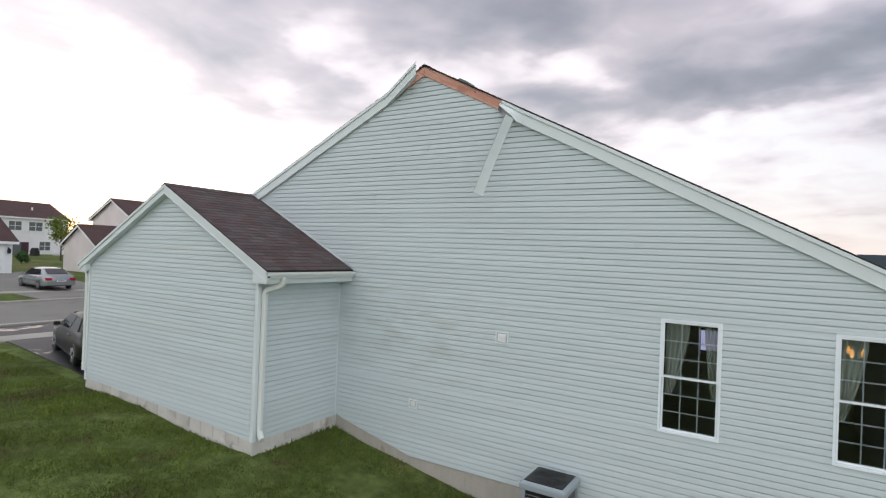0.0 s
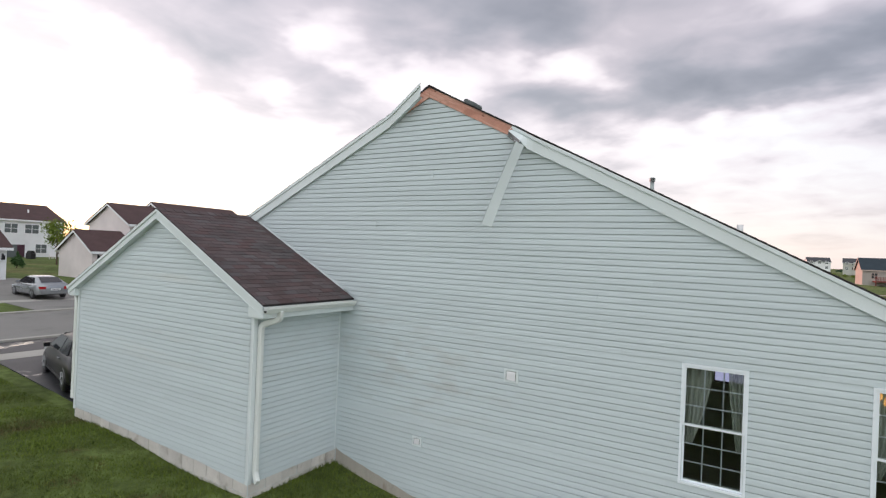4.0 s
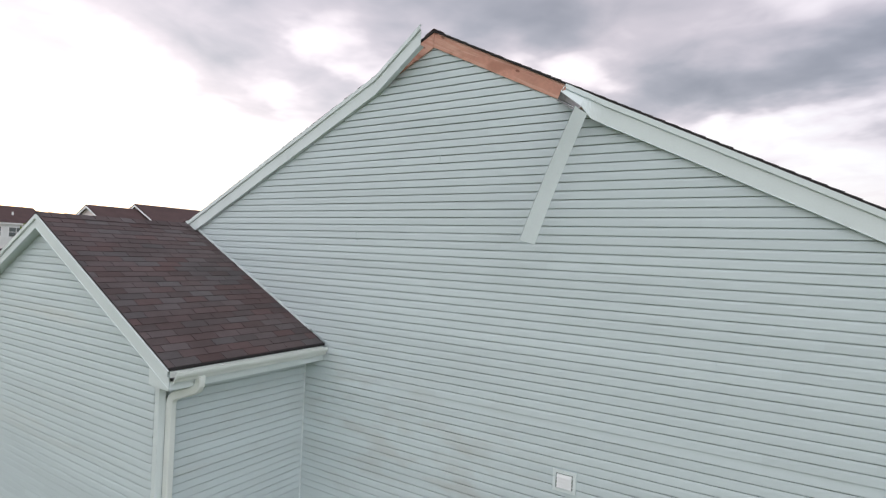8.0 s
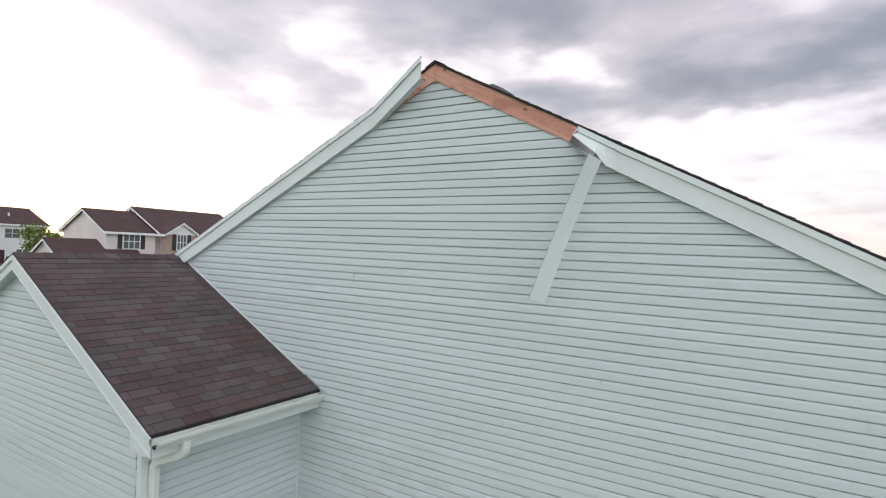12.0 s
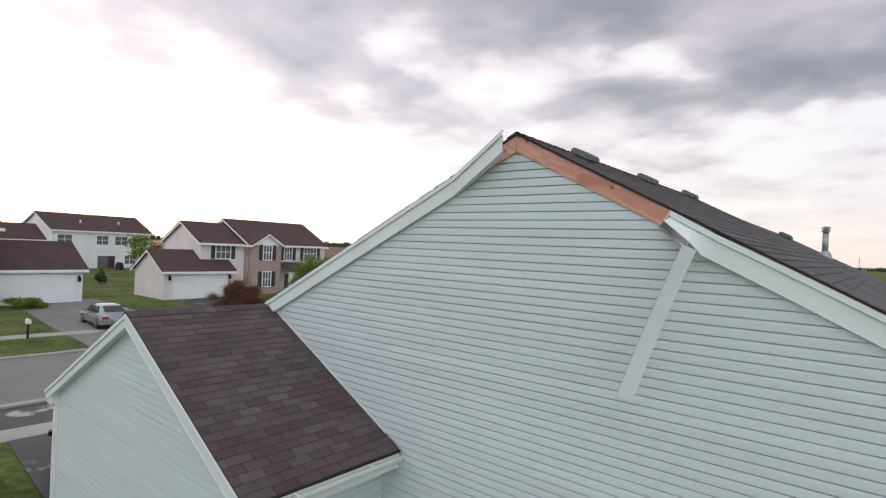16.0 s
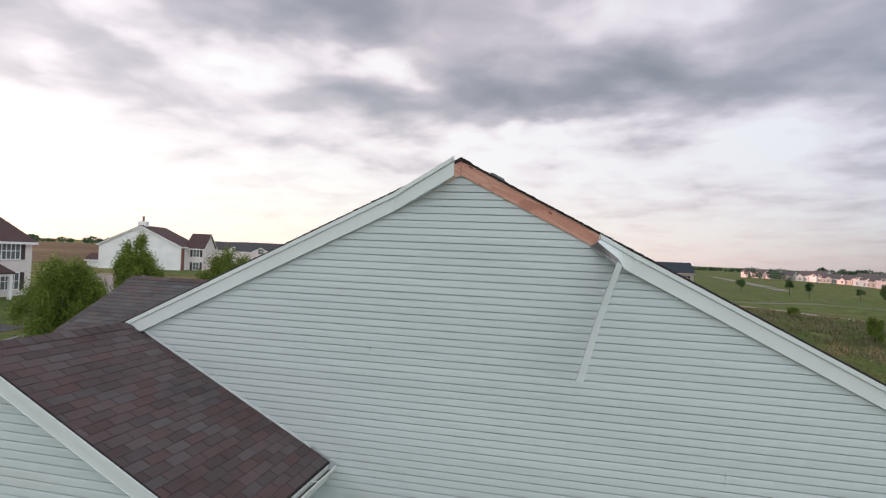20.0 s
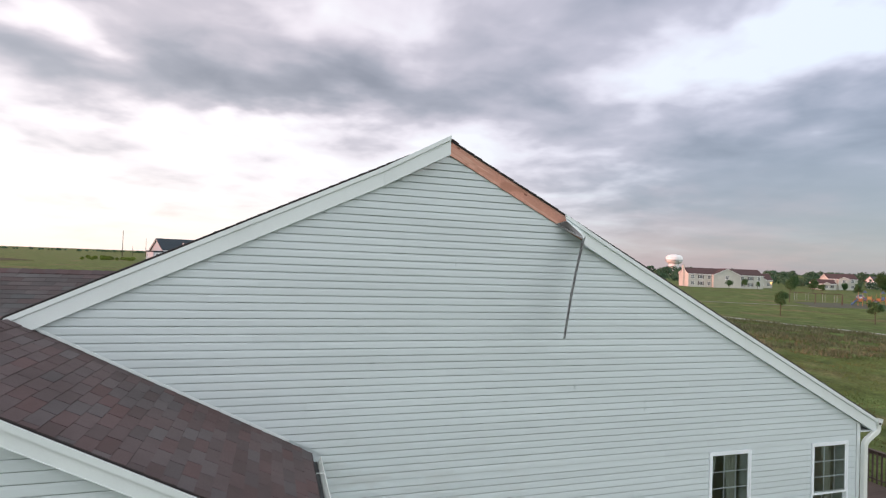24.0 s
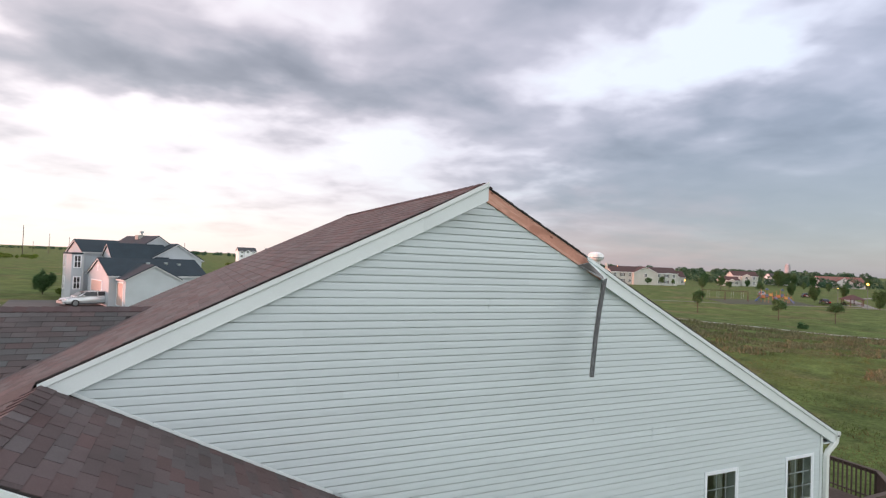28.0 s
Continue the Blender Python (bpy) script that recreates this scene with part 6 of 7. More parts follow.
# ---------------------------------------------------------------- cars
def car(label, paint, m):
    """A four-door saloon, 4.75 m long, nose towards +x."""
    c = thing("car", label, "car", m)
    L, W = 4.75, 0.90
    st = [(-2.36, 0.46, 0.74, 0.80, 0.72), (-2.28, 0.34, 0.90, 0.86, 0.80), (-1.75, 0.24, 1.00, 0.90, 0.84), (-1.05, 0.22, 0.97, 0.91, 0.86), (0.0, 0.21, 0.93, 0.91, 0.86),
          (0.85, 0.22, 0.91, 0.91, 0.85), (1.5, 0.24, 0.83, 0.90, 0.82), (2.05, 0.28, 0.73, 0.86, 0.74), (2.33, 0.38, 0.60, 0.74, 0.62)]
    rings = []
    for x, zb, zt, wb, wtop in st:
        zm = zb + (zt - zb) * 0.55
        rings.append([(x, -wb + 0.05, zb), (x, -wb, zb + 0.1), (x, -wb - 0.01, zm), (x, -wtop, zt - 0.02), (x, -wtop * 0.5, zt + 0.02), (x, wtop * 0.5, zt + 0.02), (x, wtop, zt - 0.02), (x, wb + 0.01, zm), (x, wb, zb + 0.1), (x, wb - 0.05, zb)])
    body = part("body", Geo().loft(rings), paint, c, smooth=True)
    # greenhouse: x, height, half width at its shoulder
    cab = [(-1.98, 0.99, 0.60), (-1.62, 1.16, 0.63), (-1.25, 1.31, 0.62), (-0.85, 1.40, 0.60), (-0.3, 1.435, 0.60), (0.15, 1.41, 0.61), (0.5, 1.33, 0.64), (0.9, 1.12, 0.68), (1.32, 0.89, 0.70)]
    rings = []
    for x, z, w in cab:
        zb = 0.86
        k = min(1.0, (z - zb) / 0.5)
        rings.append([(x, -0.85, zb), (x, -0.85 + (0.85 - w) * 0.8 * k, zb + (z - zb) * 0.8), (x, -w + 0.05, z - 0.035 * k), (x, -w * 0.55, z), (x, w * 0.55, z), (x, w - 0.05, z - 0.035 * k), (x, 0.85 - (0.85 - w) * 0.8 * k, zb + (z - zb) * 0.8), (x, 0.85, zb)])
    part("roof", Geo().loft(rings), paint, c, smooth=True)
    dark = car_glass
    part("windscreen", Geo().prism([(0.56, -0.56, 1.315), (1.24, -0.64, 0.945), (1.24, 0.64, 0.945), (0.56, 0.56, 1.315)], (0.02, 0, 0.022)), dark, c)
    part("rear_window", Geo().prism([(-1.2, -0.52, 1.335), (-1.86, -0.58, 1.05), (-1.86, 0.58, 1.05), (-1.2, 0.52, 1.335)], (-0.02, 0, 0.022)), dark, c)
    for s in (-1, 1):
        for xa, xb, xc, xd in ((-1.45, -0.46, -0.46, -1.05), (-0.38, 0.98, 0.48, -0.38)):
            q = [(xa, s * 0.836, 0.94), (xb, s * 0.836, 0.94), (xc, s * 0.655, 1.31), (xd, s * 0.655, 1.31)]
            part("side_window", Geo().prism(q, (0, s * 0.014, 0.006)), dark, c)
        part("mirror", Geo().box(0.72, 0.86, min(s * 0.9, s * 1.06), max(s * 0.9, s * 1.06), 0.93, 1.05), paint, c)
        part("headlight", Geo().prism([(2.10, s * 0.52, 0.60), (2.02, s * 0.84, 0.62), (2.02, s * 0.84, 0.70), (2.10, s * 0.52, 0.70)], (0.12, 0, -0.02)), lamp_clear, c)
        part("tail_light", Geo().box(-2.40, -2.2, min(s * 0.50, s * 0.85), max(s * 0.50, s * 0.85), 0.66, 0.82), lamp_red, c, "red tail light")
        part("door_handle", Geo().box(-0.72, -0.52, min(s * 0.90, s * 0.935), max(s * 0.90, s * 0.935), 0.79, 0.82), chrome, c)
        part("sill_trim", Geo().box(-1.6, 1.6, min(s * 0.9, s * 0.925), max(s * 0.9, s * 0.925), 0.25, 0.31), black_mat, c)
        for x in (-1.38, 1.42):
            wh = part("wheel", Geo().tube([(x, s * 0.72, 0.33), (x, s * 0.75, 0.33), (x, s * 0.90, 0.33), (x, s * 0.93, 0.33)], [0.29, 0.33, 0.33, 0.29], 20), black_mat, c, "black tyre")
            part("rim", Geo().tube([(x, s * 0.915, 0.33), (x, s * 0.94, 0.33)], [0.22, 0.20], 16), chrome, wh, "alloy rim")
            for k in range(5):
                q = 2 * math.pi * k / 5
                part("spoke", Geo().tube([(x, s * 0.945, 0.33), (x + 0.2 * math.cos(q), s * 0.945, 0.33 + 0.2 * math.sin(q))], 0.022, 5), chrome, wh)
    part("rear_bumper", Geo().box(-2.45, -2.25, -0.82, 0.82, 0.36, 0.56), paint, c)
    part("front_bumper", Geo().box(2.18, 2.40, -0.74, 0.74, 0.30, 0.50), paint, c)
    part("grille", Geo().box(2.28, 2.38, -0.32, 0.32, 0.50, 0.62), black_mat, c)
    part("number_plate", Geo().box(-2.48, -2.45, -0.26, 0.26, 0.58, 0.70), pvc_mat, c)
    for i in range(5):
        part("plate_bar", Geo().box(-2.487, -2.48, -0.2 + i * 0.085, -0.15 + i * 0.085, 0.61, 0.67), black_mat, c)
    return c


def car_paint(name, colour, rough=0.25, metal=0.5, coat=0.6):
    m = surface(name, colour, rough, 0.04, 1, 0.02, 30, 0.0, metal=metal)
    m.node_tree.nodes["Principled BSDF"].inputs["Coat Weight"].default_value = coat
    return m


silver = car_paint("silver_car_paint", (0.30, 0.32, 0.34))
pearl = car_paint("pale_silver_car_paint", (0.55, 0.58, 0.60))
graphite = car_paint("graphite_car_paint", (0.010, 0.010, 0.012), 0.3, 0.0, 0.0)
graphite.node_tree.nodes["Principled BSDF"].inputs["Specular IOR Level"].default_value = 0.28
car_glass = surface("car_glass", (0.02, 0.025, 0.03), 0.06, 0.05, 1, 0.02, 20, 0.0)
lamp_red = surface("red_lens", (0.35, 0.015, 0.02), 0.2, 0.05, 4, 0.02, 40, 0.0)
lamp_clear = surface("clear_lens", (0.6, 0.62, 0.62), 0.1, 0.05, 4, 0.02, 40, 0.0)
chrome = surface("dull_alloy", (0.24, 0.25, 0.26), 0.45, 0.05, 4, 0.04, 40, 0.0, metal=0.9)


def on_ground(x, y, turn, lift=0.035):
    return pose(x, y, float(ground_height(x, y)) + lift, 0, 0, turn)


car("silver saloon parked on a driveway across the street", silver, on_ground(-40.7, 7.6, 178))
car("dark graphite saloon parked on the damp driveway", graphite, on_ground(-16.95, -0.5, 166))
car("pale silver saloon parked before a garage", pearl, on_ground(-17.7, 53.0, 208, 0.03))
slab("driveway", [(-23.5, 49.0), (-14.0, 49.5), (-15.3, 58.8), (-25.0, 58.0)], 0.03, asphalt_mat, "dark asphalt driveway before the gabled house", "driveway")
slab("driveway", [(-49.2, 16.2), (-37.5, 15.5), (-37.5, 21.8), (-49.3, 21.9)], 0.03, wet_mat, "dark asphalt driveway before a white garage door", "driveway")
ribbon("road", [(-60, 49), (-30, 50), (-24, 51)], 5, 0.02, road_mat, "pale lane to the gabled house", "road", 0.1)

# letterbox on a post, grill and chair in the far garden
box_ = thing("mailbox", "white rounded mailbox on a dark post", "mailbox", on_ground(-38.0, 2.9, 0) @ Matrix.Scale(0.78, 4))
part("post", Geo().box(-0.06, 0.06, -0.06, 0.06, -0.1, 1.0), black_mat, box_)
part("box", Geo().loft([[(x, 0.13 * math.cos(q), 1.16 + 0.17 * math.sin(q)) for q in [math.pi * k / 8 for k in range(9)]] + [(x, -0.13, 1.0), (x, 0.13, 1.0)] for x in (-0.28, 0.28)]), pvc_mat, box_)
grill = thing("grill", "black gas grill on the lawn", "grill", on_ground(-88.5, 25.5, 10, 0))
part("cart", Geo().box(-0.6, 0.6, -0.3, 0.3, 0.0, 0.8), black_mat, grill)
part("lid", Geo().tube([(-0.45, 0, 0.9), (0.45, 0, 0.9)], 0.28, 10), black_mat, grill)
gch = thing("garden_chair", "white plastic garden chair on the lawn", "chair", on_ground(-88.0, 28.0, 100, 0))
part("seat", Geo().box(-0.3, 0.3, -0.3, 0.3, 0.4, 0.46), pvc_mat, gch)
part("backrest", Geo().prism([(-0.3, 0.26, 0.46), (0.3, 0.26, 0.46), (0.28, 0.4, 1.1), (-0.28, 0.4, 1.1)], (0, 0.05, 0)), pvc_mat, gch)
for sx in (-1, 1):
    for sy in (-1, 1):
        part("leg", Geo().box(sx * 0.26 - 0.03, sx * 0.26 + 0.03, sy * 0.26 - 0.03, sy * 0.26 + 0.03, 0, 0.4), pvc_mat, gch)

# ---------------------------------------------------------------- trees and shrubs
bark_mat = surface("bark", (0.075, 0.055, 0.042), 0.95, 0.25, 4, 0.2, 40, 0.6, 40)
leaf_mats = {
    "green": surface("green_leaves", (0.135, 0.190, 0.032), 0.6, 0.25, 0.9, 0.1, 20, 0.0, per_piece=0.45, island=True),
    "dark": surface("dark_green_leaves", (0.060, 0.122, 0.045), 0.6, 0.25, 0.9, 0.1, 20, 0.0, per_piece=0.45, island=True),
    # far woods: the haze of distance is mixed into this green
    "hazy": surface("far_hazy_leaves", (0.058, 0.118, 0.070), 0.8, 0.2, 0.02, 0.1, 2, 0.0, per_piece=0.35, island=True),
    "red": surface("russet_leaves", (0.135, 0.066, 0.042), 0.7, 0.25, 0.9, 0.1, 20, 0.0, per_piece=0.45, island=True),
}


for leafy in leaf_mats.values():
    leafy.node_tree.nodes["Principled BSDF"].inputs["Specular IOR Level"].default_value = 0.22


def crown_mesh(name, leaves, rx, rz, zc, leaf, mat, seed, blobs=9, taper=0.0):
    """Leaves clustered on uneven clumps inside an egg, with gaps between the clumps."""
    rng = np.random.RandomState(seed)
    cl = []
    for i in range(blobs):
        d = rng.normal(size=3)
        d /= np.linalg.norm(d)
        r = rng.uniform(0.35, 0.86)
        size = rng.uniform(0.32, 0.52) * (9.0 / max(blobs, 9)) ** 0.34
        cl.append((d * (rx * r, rx * r, rz * r), size))
    which = rng.randint(0, blobs, leaves)
    cen = np.array([c[0] for c in cl])[which]
    rad = np.array([c[1] for c in cl])[which][:, None]
    d = rng.normal(size=(leaves, 3))
    d /= np.linalg.norm(d, axis=1)[:, None]
    p = cen + d * rad * (rng.uniform(0.0, 1.0, (leaves, 1)) ** 0.5) * rng.uniform(0.6, 1.45, (leaves, 1)) * np.array([rx, rx, rz])
    if taper:
        k = 1 - taper * np.clip((p[:, 2] + rz) / (2 * rz), 0, 1.1)
        p[:, 0] *= k
        p[:, 1] *= k
    p[:, 2] += zc
    a = rng.normal(size=(leaves, 3))
    a /= np.linalg.norm(a, axis=1)[:, None]
    b = np.cross(a, rng.normal(size=(leaves, 3)))
    b /= np.linalg.norm(b, axis=1)[:, None]
    s = leaf * rng.uniform(0.6, 1.4, (leaves, 1))
    v = np.concatenate([p - a * s, p + b * s * 0.45, p + a * s, p - b * s * 0.45], 1).reshape(-1, 3)
    g = Geo()
    g.v = v.tolist()
    g.f = [(4 * i, 4 * i + 1, 4 * i + 2, 4 * i + 3) for i in range(leaves)]
    return g.mesh(name, mat, fix=False)


def tree(label, m, height, rx, kind, leaves=3000, leaf=0.09, trunk=0.09, clear=0.3, seed=1, category="tree", group="", taper=0.0, blobs=9):
    t = thing("tree" if category == "tree" else "shrub", label, category, m, group)
    rng = random.Random(seed)
    z0 = height * clear
    rz = (height - z0) / 2
    zc = z0 + rz
    lean = rng.uniform(-0.04, 0.04)
    part("trunk", Geo().tube([(0, 0, -0.2), (0.01, 0, 0.1), (lean * z0, 0, z0), (lean * zc, lean, zc), (0, 0, height * 0.9)], [trunk * 1.3, trunk, trunk * 0.75, trunk * 0.5, 0.01], 8), bark_mat, t)
    for i in range(7):
        q = 2.4 * i + rng.uniform(-0.4, 0.4)
        zb = z0 * 0.85 + (height - z0) * 0.09 * i
        e = Vector((math.cos(q) * rx * 0.75, math.sin(q) * rx * 0.75, zb + rz * 0.6))
        part("limb", Geo().tube([(0, 0, zb), e * 0.5 + Vector((0, 0, zb * 0.5)), e], [trunk * 0.4, trunk * 0.25, 0.008], 5), bark_mat, t)
    part("crown", crown_mesh("crown", leaves, rx, rz, zc, leaf, leaf_mats[kind], seed, blobs, taper), None, t)
    return t


def gz_(x, y):
    return float(ground_height(x, y))


tree("broad leafy green tree in the front garden", on_ground(-24.2, 11.8, 0, 0), 5.6, 2.0, "green", 120000, 0.037, 0.10, 0.02, 3, blobs=60)
tree("leafy green tree behind the front garden tree", on_ground(-25.9, 14.3, 0, 0), 5.0, 1.7, "green", 70000, 0.037, 0.10, 0.06, 13, blobs=42)
tree("russet-leaved shrub beyond the garage", on_ground(-36.6, 14.4, 0, 0), 3.15, 2.1, "red", 80000, 0.036, 0.06, 0.04, 5, "shrub", blobs=70)
tree("upright pale green street tree", on_ground(-35.8, 29.0, 0, 0), 6.4, 2.0, "green", 42000, 0.065, 0.09, 0.08, 6, taper=0.2, blobs=40)
tree("rounded green tree past the entry gable", on_ground(-28.9, 30.2, 0, 0), 5.4, 2.4, "green", 36000, 0.065, 0.08, 0.12, 7, blobs=30)
tree("young green tree in the neighbour's garden", on_ground(-73.0, 22.2, 0, 0), 5.8, 2.3, "green", 2200, 0.15, 0.10, 0.25, 8)
tree("low dark spruce in the neighbour's garden", on_ground(-66, 15.6, 0, 0), 1.7, 0.7, "dark", 2500, 0.10, 0.05, 0.03, 9, "shrub", taper=0.7)
tree("yellow-green clipped shrub by a driveway", on_ground(-49.3, 5.4, 0, 0), 0.9, 1.2, "green", 4000, 0.09, 0.04, 0.02, 10, "shrub")
tree("dark shrub by a house corner", on_ground(-50.0, 2.6, 0, 0), 1.8, 1.0, "dark", 1800, 0.10, 0.04, 0.03, 11, "shrub")
tree("small round green tree beyond the entry roof", on_ground(-23.9, 65.6, 0, 0), 2.9, 1.15, "dark", 9000, 0.07, 0.06, 0.10, 12, blobs=22)
for i, (x, y, hgt) in enumerate(((-21.6, 63.5, 1.2), (-20.9, 62.3, 0.9), (-20.0, 62.0, 0.7), (-18.0, 60.6, 1.3))):
    tree("green foundation shrub beside the gabled house", on_ground(x, y, 0, 0), hgt, hgt * 0.55, "green", 900, 0.10, 0.03, 0.03, 20 + i, "shrub", "shrubs beside the gabled house")
tree("upright green sapling among the weeds", on_ground(20.3, 35.2, 0, 0), 2.75, 0.85, "green", 14000, 0.05, 0.05, 0.03, 31, "shrub", blobs=20)
tree("bushy green sapling on the meadow", on_ground(21.3, 42.6, 0, 0), 2.4, 0.75, "green", 10000, 0.05, 0.05, 0.03, 32, "shrub", blobs=16)

sap = tree("young park tree with a thin trunk", on_ground(69.7, 58.7, 0, 0), 4.0, 1.15, "dark", 3000, 0.11, 0.07, 0.35, 41, group="young park trees")
sap2 = tree("young park tree with a flat crown", on_ground(79.3, 42.2, 0, 0), 3.4, 1.35, "dark", 2600, 0.11, 0.06, 0.42, 42, group="young park trees")
sap3 = tree("young pale green park tree", on_ground(74.6, 47.8, 0, 0), 3.5, 1.2, "dark", 2600, 0.11, 0.06, 0.38, 43, group="young park trees")
for i, (x, y, s, src) in enumerate(((133, 110, 1.35, sap), (177, 138, 1.15, sap3), (166, 126, 1.15, sap3), (150, 103, 1.15, sap), (147, 145.4, 1.15, sap3), (155.7, 147.2, 1.1, sap), (177, 161, 0.8, sap), (36, 124, 0.95, sap3), (51, 138, 1.0, sap), (50, 125, 0.9, sap),
                                    (69, 144, 0.9, sap3), (45, 60, 0.75, sap2), (50, 84, 0.6, sap3))):
    copy_thing(src, on_ground(x, y, i * 77, 0) @ Matrix.Scale(s, 4))
park = tree("full green park tree", on_ground(258.4, 168.5, 0, 0), 9.6, 2.6, "dark", 16000, 0.19, 0.14, 0.10, 44, group="full park trees", blobs=34)
for i, (x, y, s) in enumerate(((198.6, 163, 0.70), (215, 167, 0.58), (225.6, 161.7, 0.42), (264, 171, 0.75), (286, 184, 0.84), (296, 188, 0.9), (304, 190, 0.84), (292, 172, 0.7), (159.6, 99.7, 0.50), (136.2, 79, 0.48), (174.7, 93, 0.50), (126.8, 59.7, 0.50),
                               (237, 143, 0.42), (232, 130, 0.42), (71.9, 138.6, 0.5), (73.9, 137.7, 0.48), (75.8, 137.2, 0.55), (300, 150, 0.7), (282, 132, 0.6), (312, 128, 0.7), (190, 182, 0.8))):
    copy_thing(park, on_ground(x, y, i * 77, 0) @ Matrix.Scale(s, 4))


# far woods: a belt of clumps round the horizon
def woods(name, label, arcs, mat, seed, leaf):
    rng = np.random.RandomState(seed)
    vs, fs = [], []
    for a0, a1, r, h, n in arcs:
        for i in range(n):
            a = rng.uniform(a0, a1)
            rr = r * rng.uniform(0.92, 1.1)
            cx, cy = -4 + rr * math.sin(a), -7 + rr * math.cos(a)
            hh = h * rng.uniform(0.5, 1.15)
            w = hh * rng.uniform(0.45, 0.8)
            zb = gz_(cx, cy)
            k = 240
            d = rng.normal(size=(k, 3))
            d /= np.linalg.norm(d, axis=1)[:, None]
            p = d * np.array([w, w, hh * 0.5]) * rng.uniform(0.55, 1.0, (k, 1)) + np.array([cx, cy, zb + hh * 0.5])
            u = rng.normal(size=(k, 3))
            u /= np.linalg.norm(u, axis=1)[:, None]
            b = np.cross(u, rng.normal(size=(k, 3)))
            b /= np.linalg.norm(b, axis=1)[:, None]
            s = leaf * hh * rng.uniform(0.6, 1.3, (k, 1))
            q = np.concatenate([p - u * s, p + b * s * 0.6, p + u * s, p - b * s * 0.6], 1).reshape(-1, 3)
            n0 = len(vs)
            vs += q.tolist()
            fs += [(n0 + 4 * j, n0 + 4 * j + 1, n0 + 4 * j + 2, n0 + 4 * j + 3) for j in range(k)]
    g = Geo()
    g.v, g.f = vs, fs
    tagged(part(name, g, mat, fix=False), label, "woods", kind="stuff")


woods("far_woods", "belt of dark trees among the far houses", [(0.58, 1.25, 370, 6.0, 150), (0.30, 0.62, 430, 7, 90)], leaf_mats["hazy"], 3, 0.075)
woods("far_woods", "dark line of trees on the horizon", [(-1.35, -0.62, 900, 9, 110), (-0.62, -0.1, 1000, 3.6, 160), (-0.1, 0.4, 900, 5, 160), (0.4, 1.3, 900, 11, 200)], leaf_mats["hazy"], 4, 0.12)
woods("scrub", "overgrown bank of bushes on the rise", [(-0.30, -0.225, 270, 1.5, 30), (0.03, 0.2, 260, 1.2, 40)], leaf_mats["green"], 5, 0.16)

# ---------------------------------------------------------------- the park
ribbon("path", [(8, 86), (20.7, 73.6), (30.2, 63.3), (49.6, 45.1), (63, 32.1), (74, 19), (82, 0)], 1.1, 0.03, concrete_mat, "pale concrete path through the park", "path")
ribbon("path", [(8, 80), (26.7, 85.4), (40.8, 98.3), (53.2, 100.3), (80, 90), (102, 77), (120, 70), (132, 61), (150, 45)], 0.9, 0.03, road_mat, "pale concrete path past the playground", "path")
ribbon("path", [(132, 64), (150, 76), (175, 92), (210, 100)], 2.6, 0.03, road_mat, "pale drive beside the gazebo", "path")
mulch_mat = surface("bark_mulch", (0.052, 0.058, 0.032), 0.95, 0.2, 1, 0.25, 8, 0.4, 10)
slab("play_area", [(100, 76), (122, 70), (136, 84), (112, 92)], 0.04, mulch_mat, "dark mulch under the playground", "play area")
orange = surface("orange_plastic", (0.36, 0.14, 0.05), 0.5, 0.1, 2, 0.05, 20, 0.0)
yellow = surface("yellow_plastic", (0.36, 0.24, 0.07), 0.5, 0.1, 2, 0.05, 20, 0.0)
blue_pl = surface("blue_plastic", (0.06, 0.11, 0.20), 0.5, 0.1, 2, 0.05, 20, 0.0)


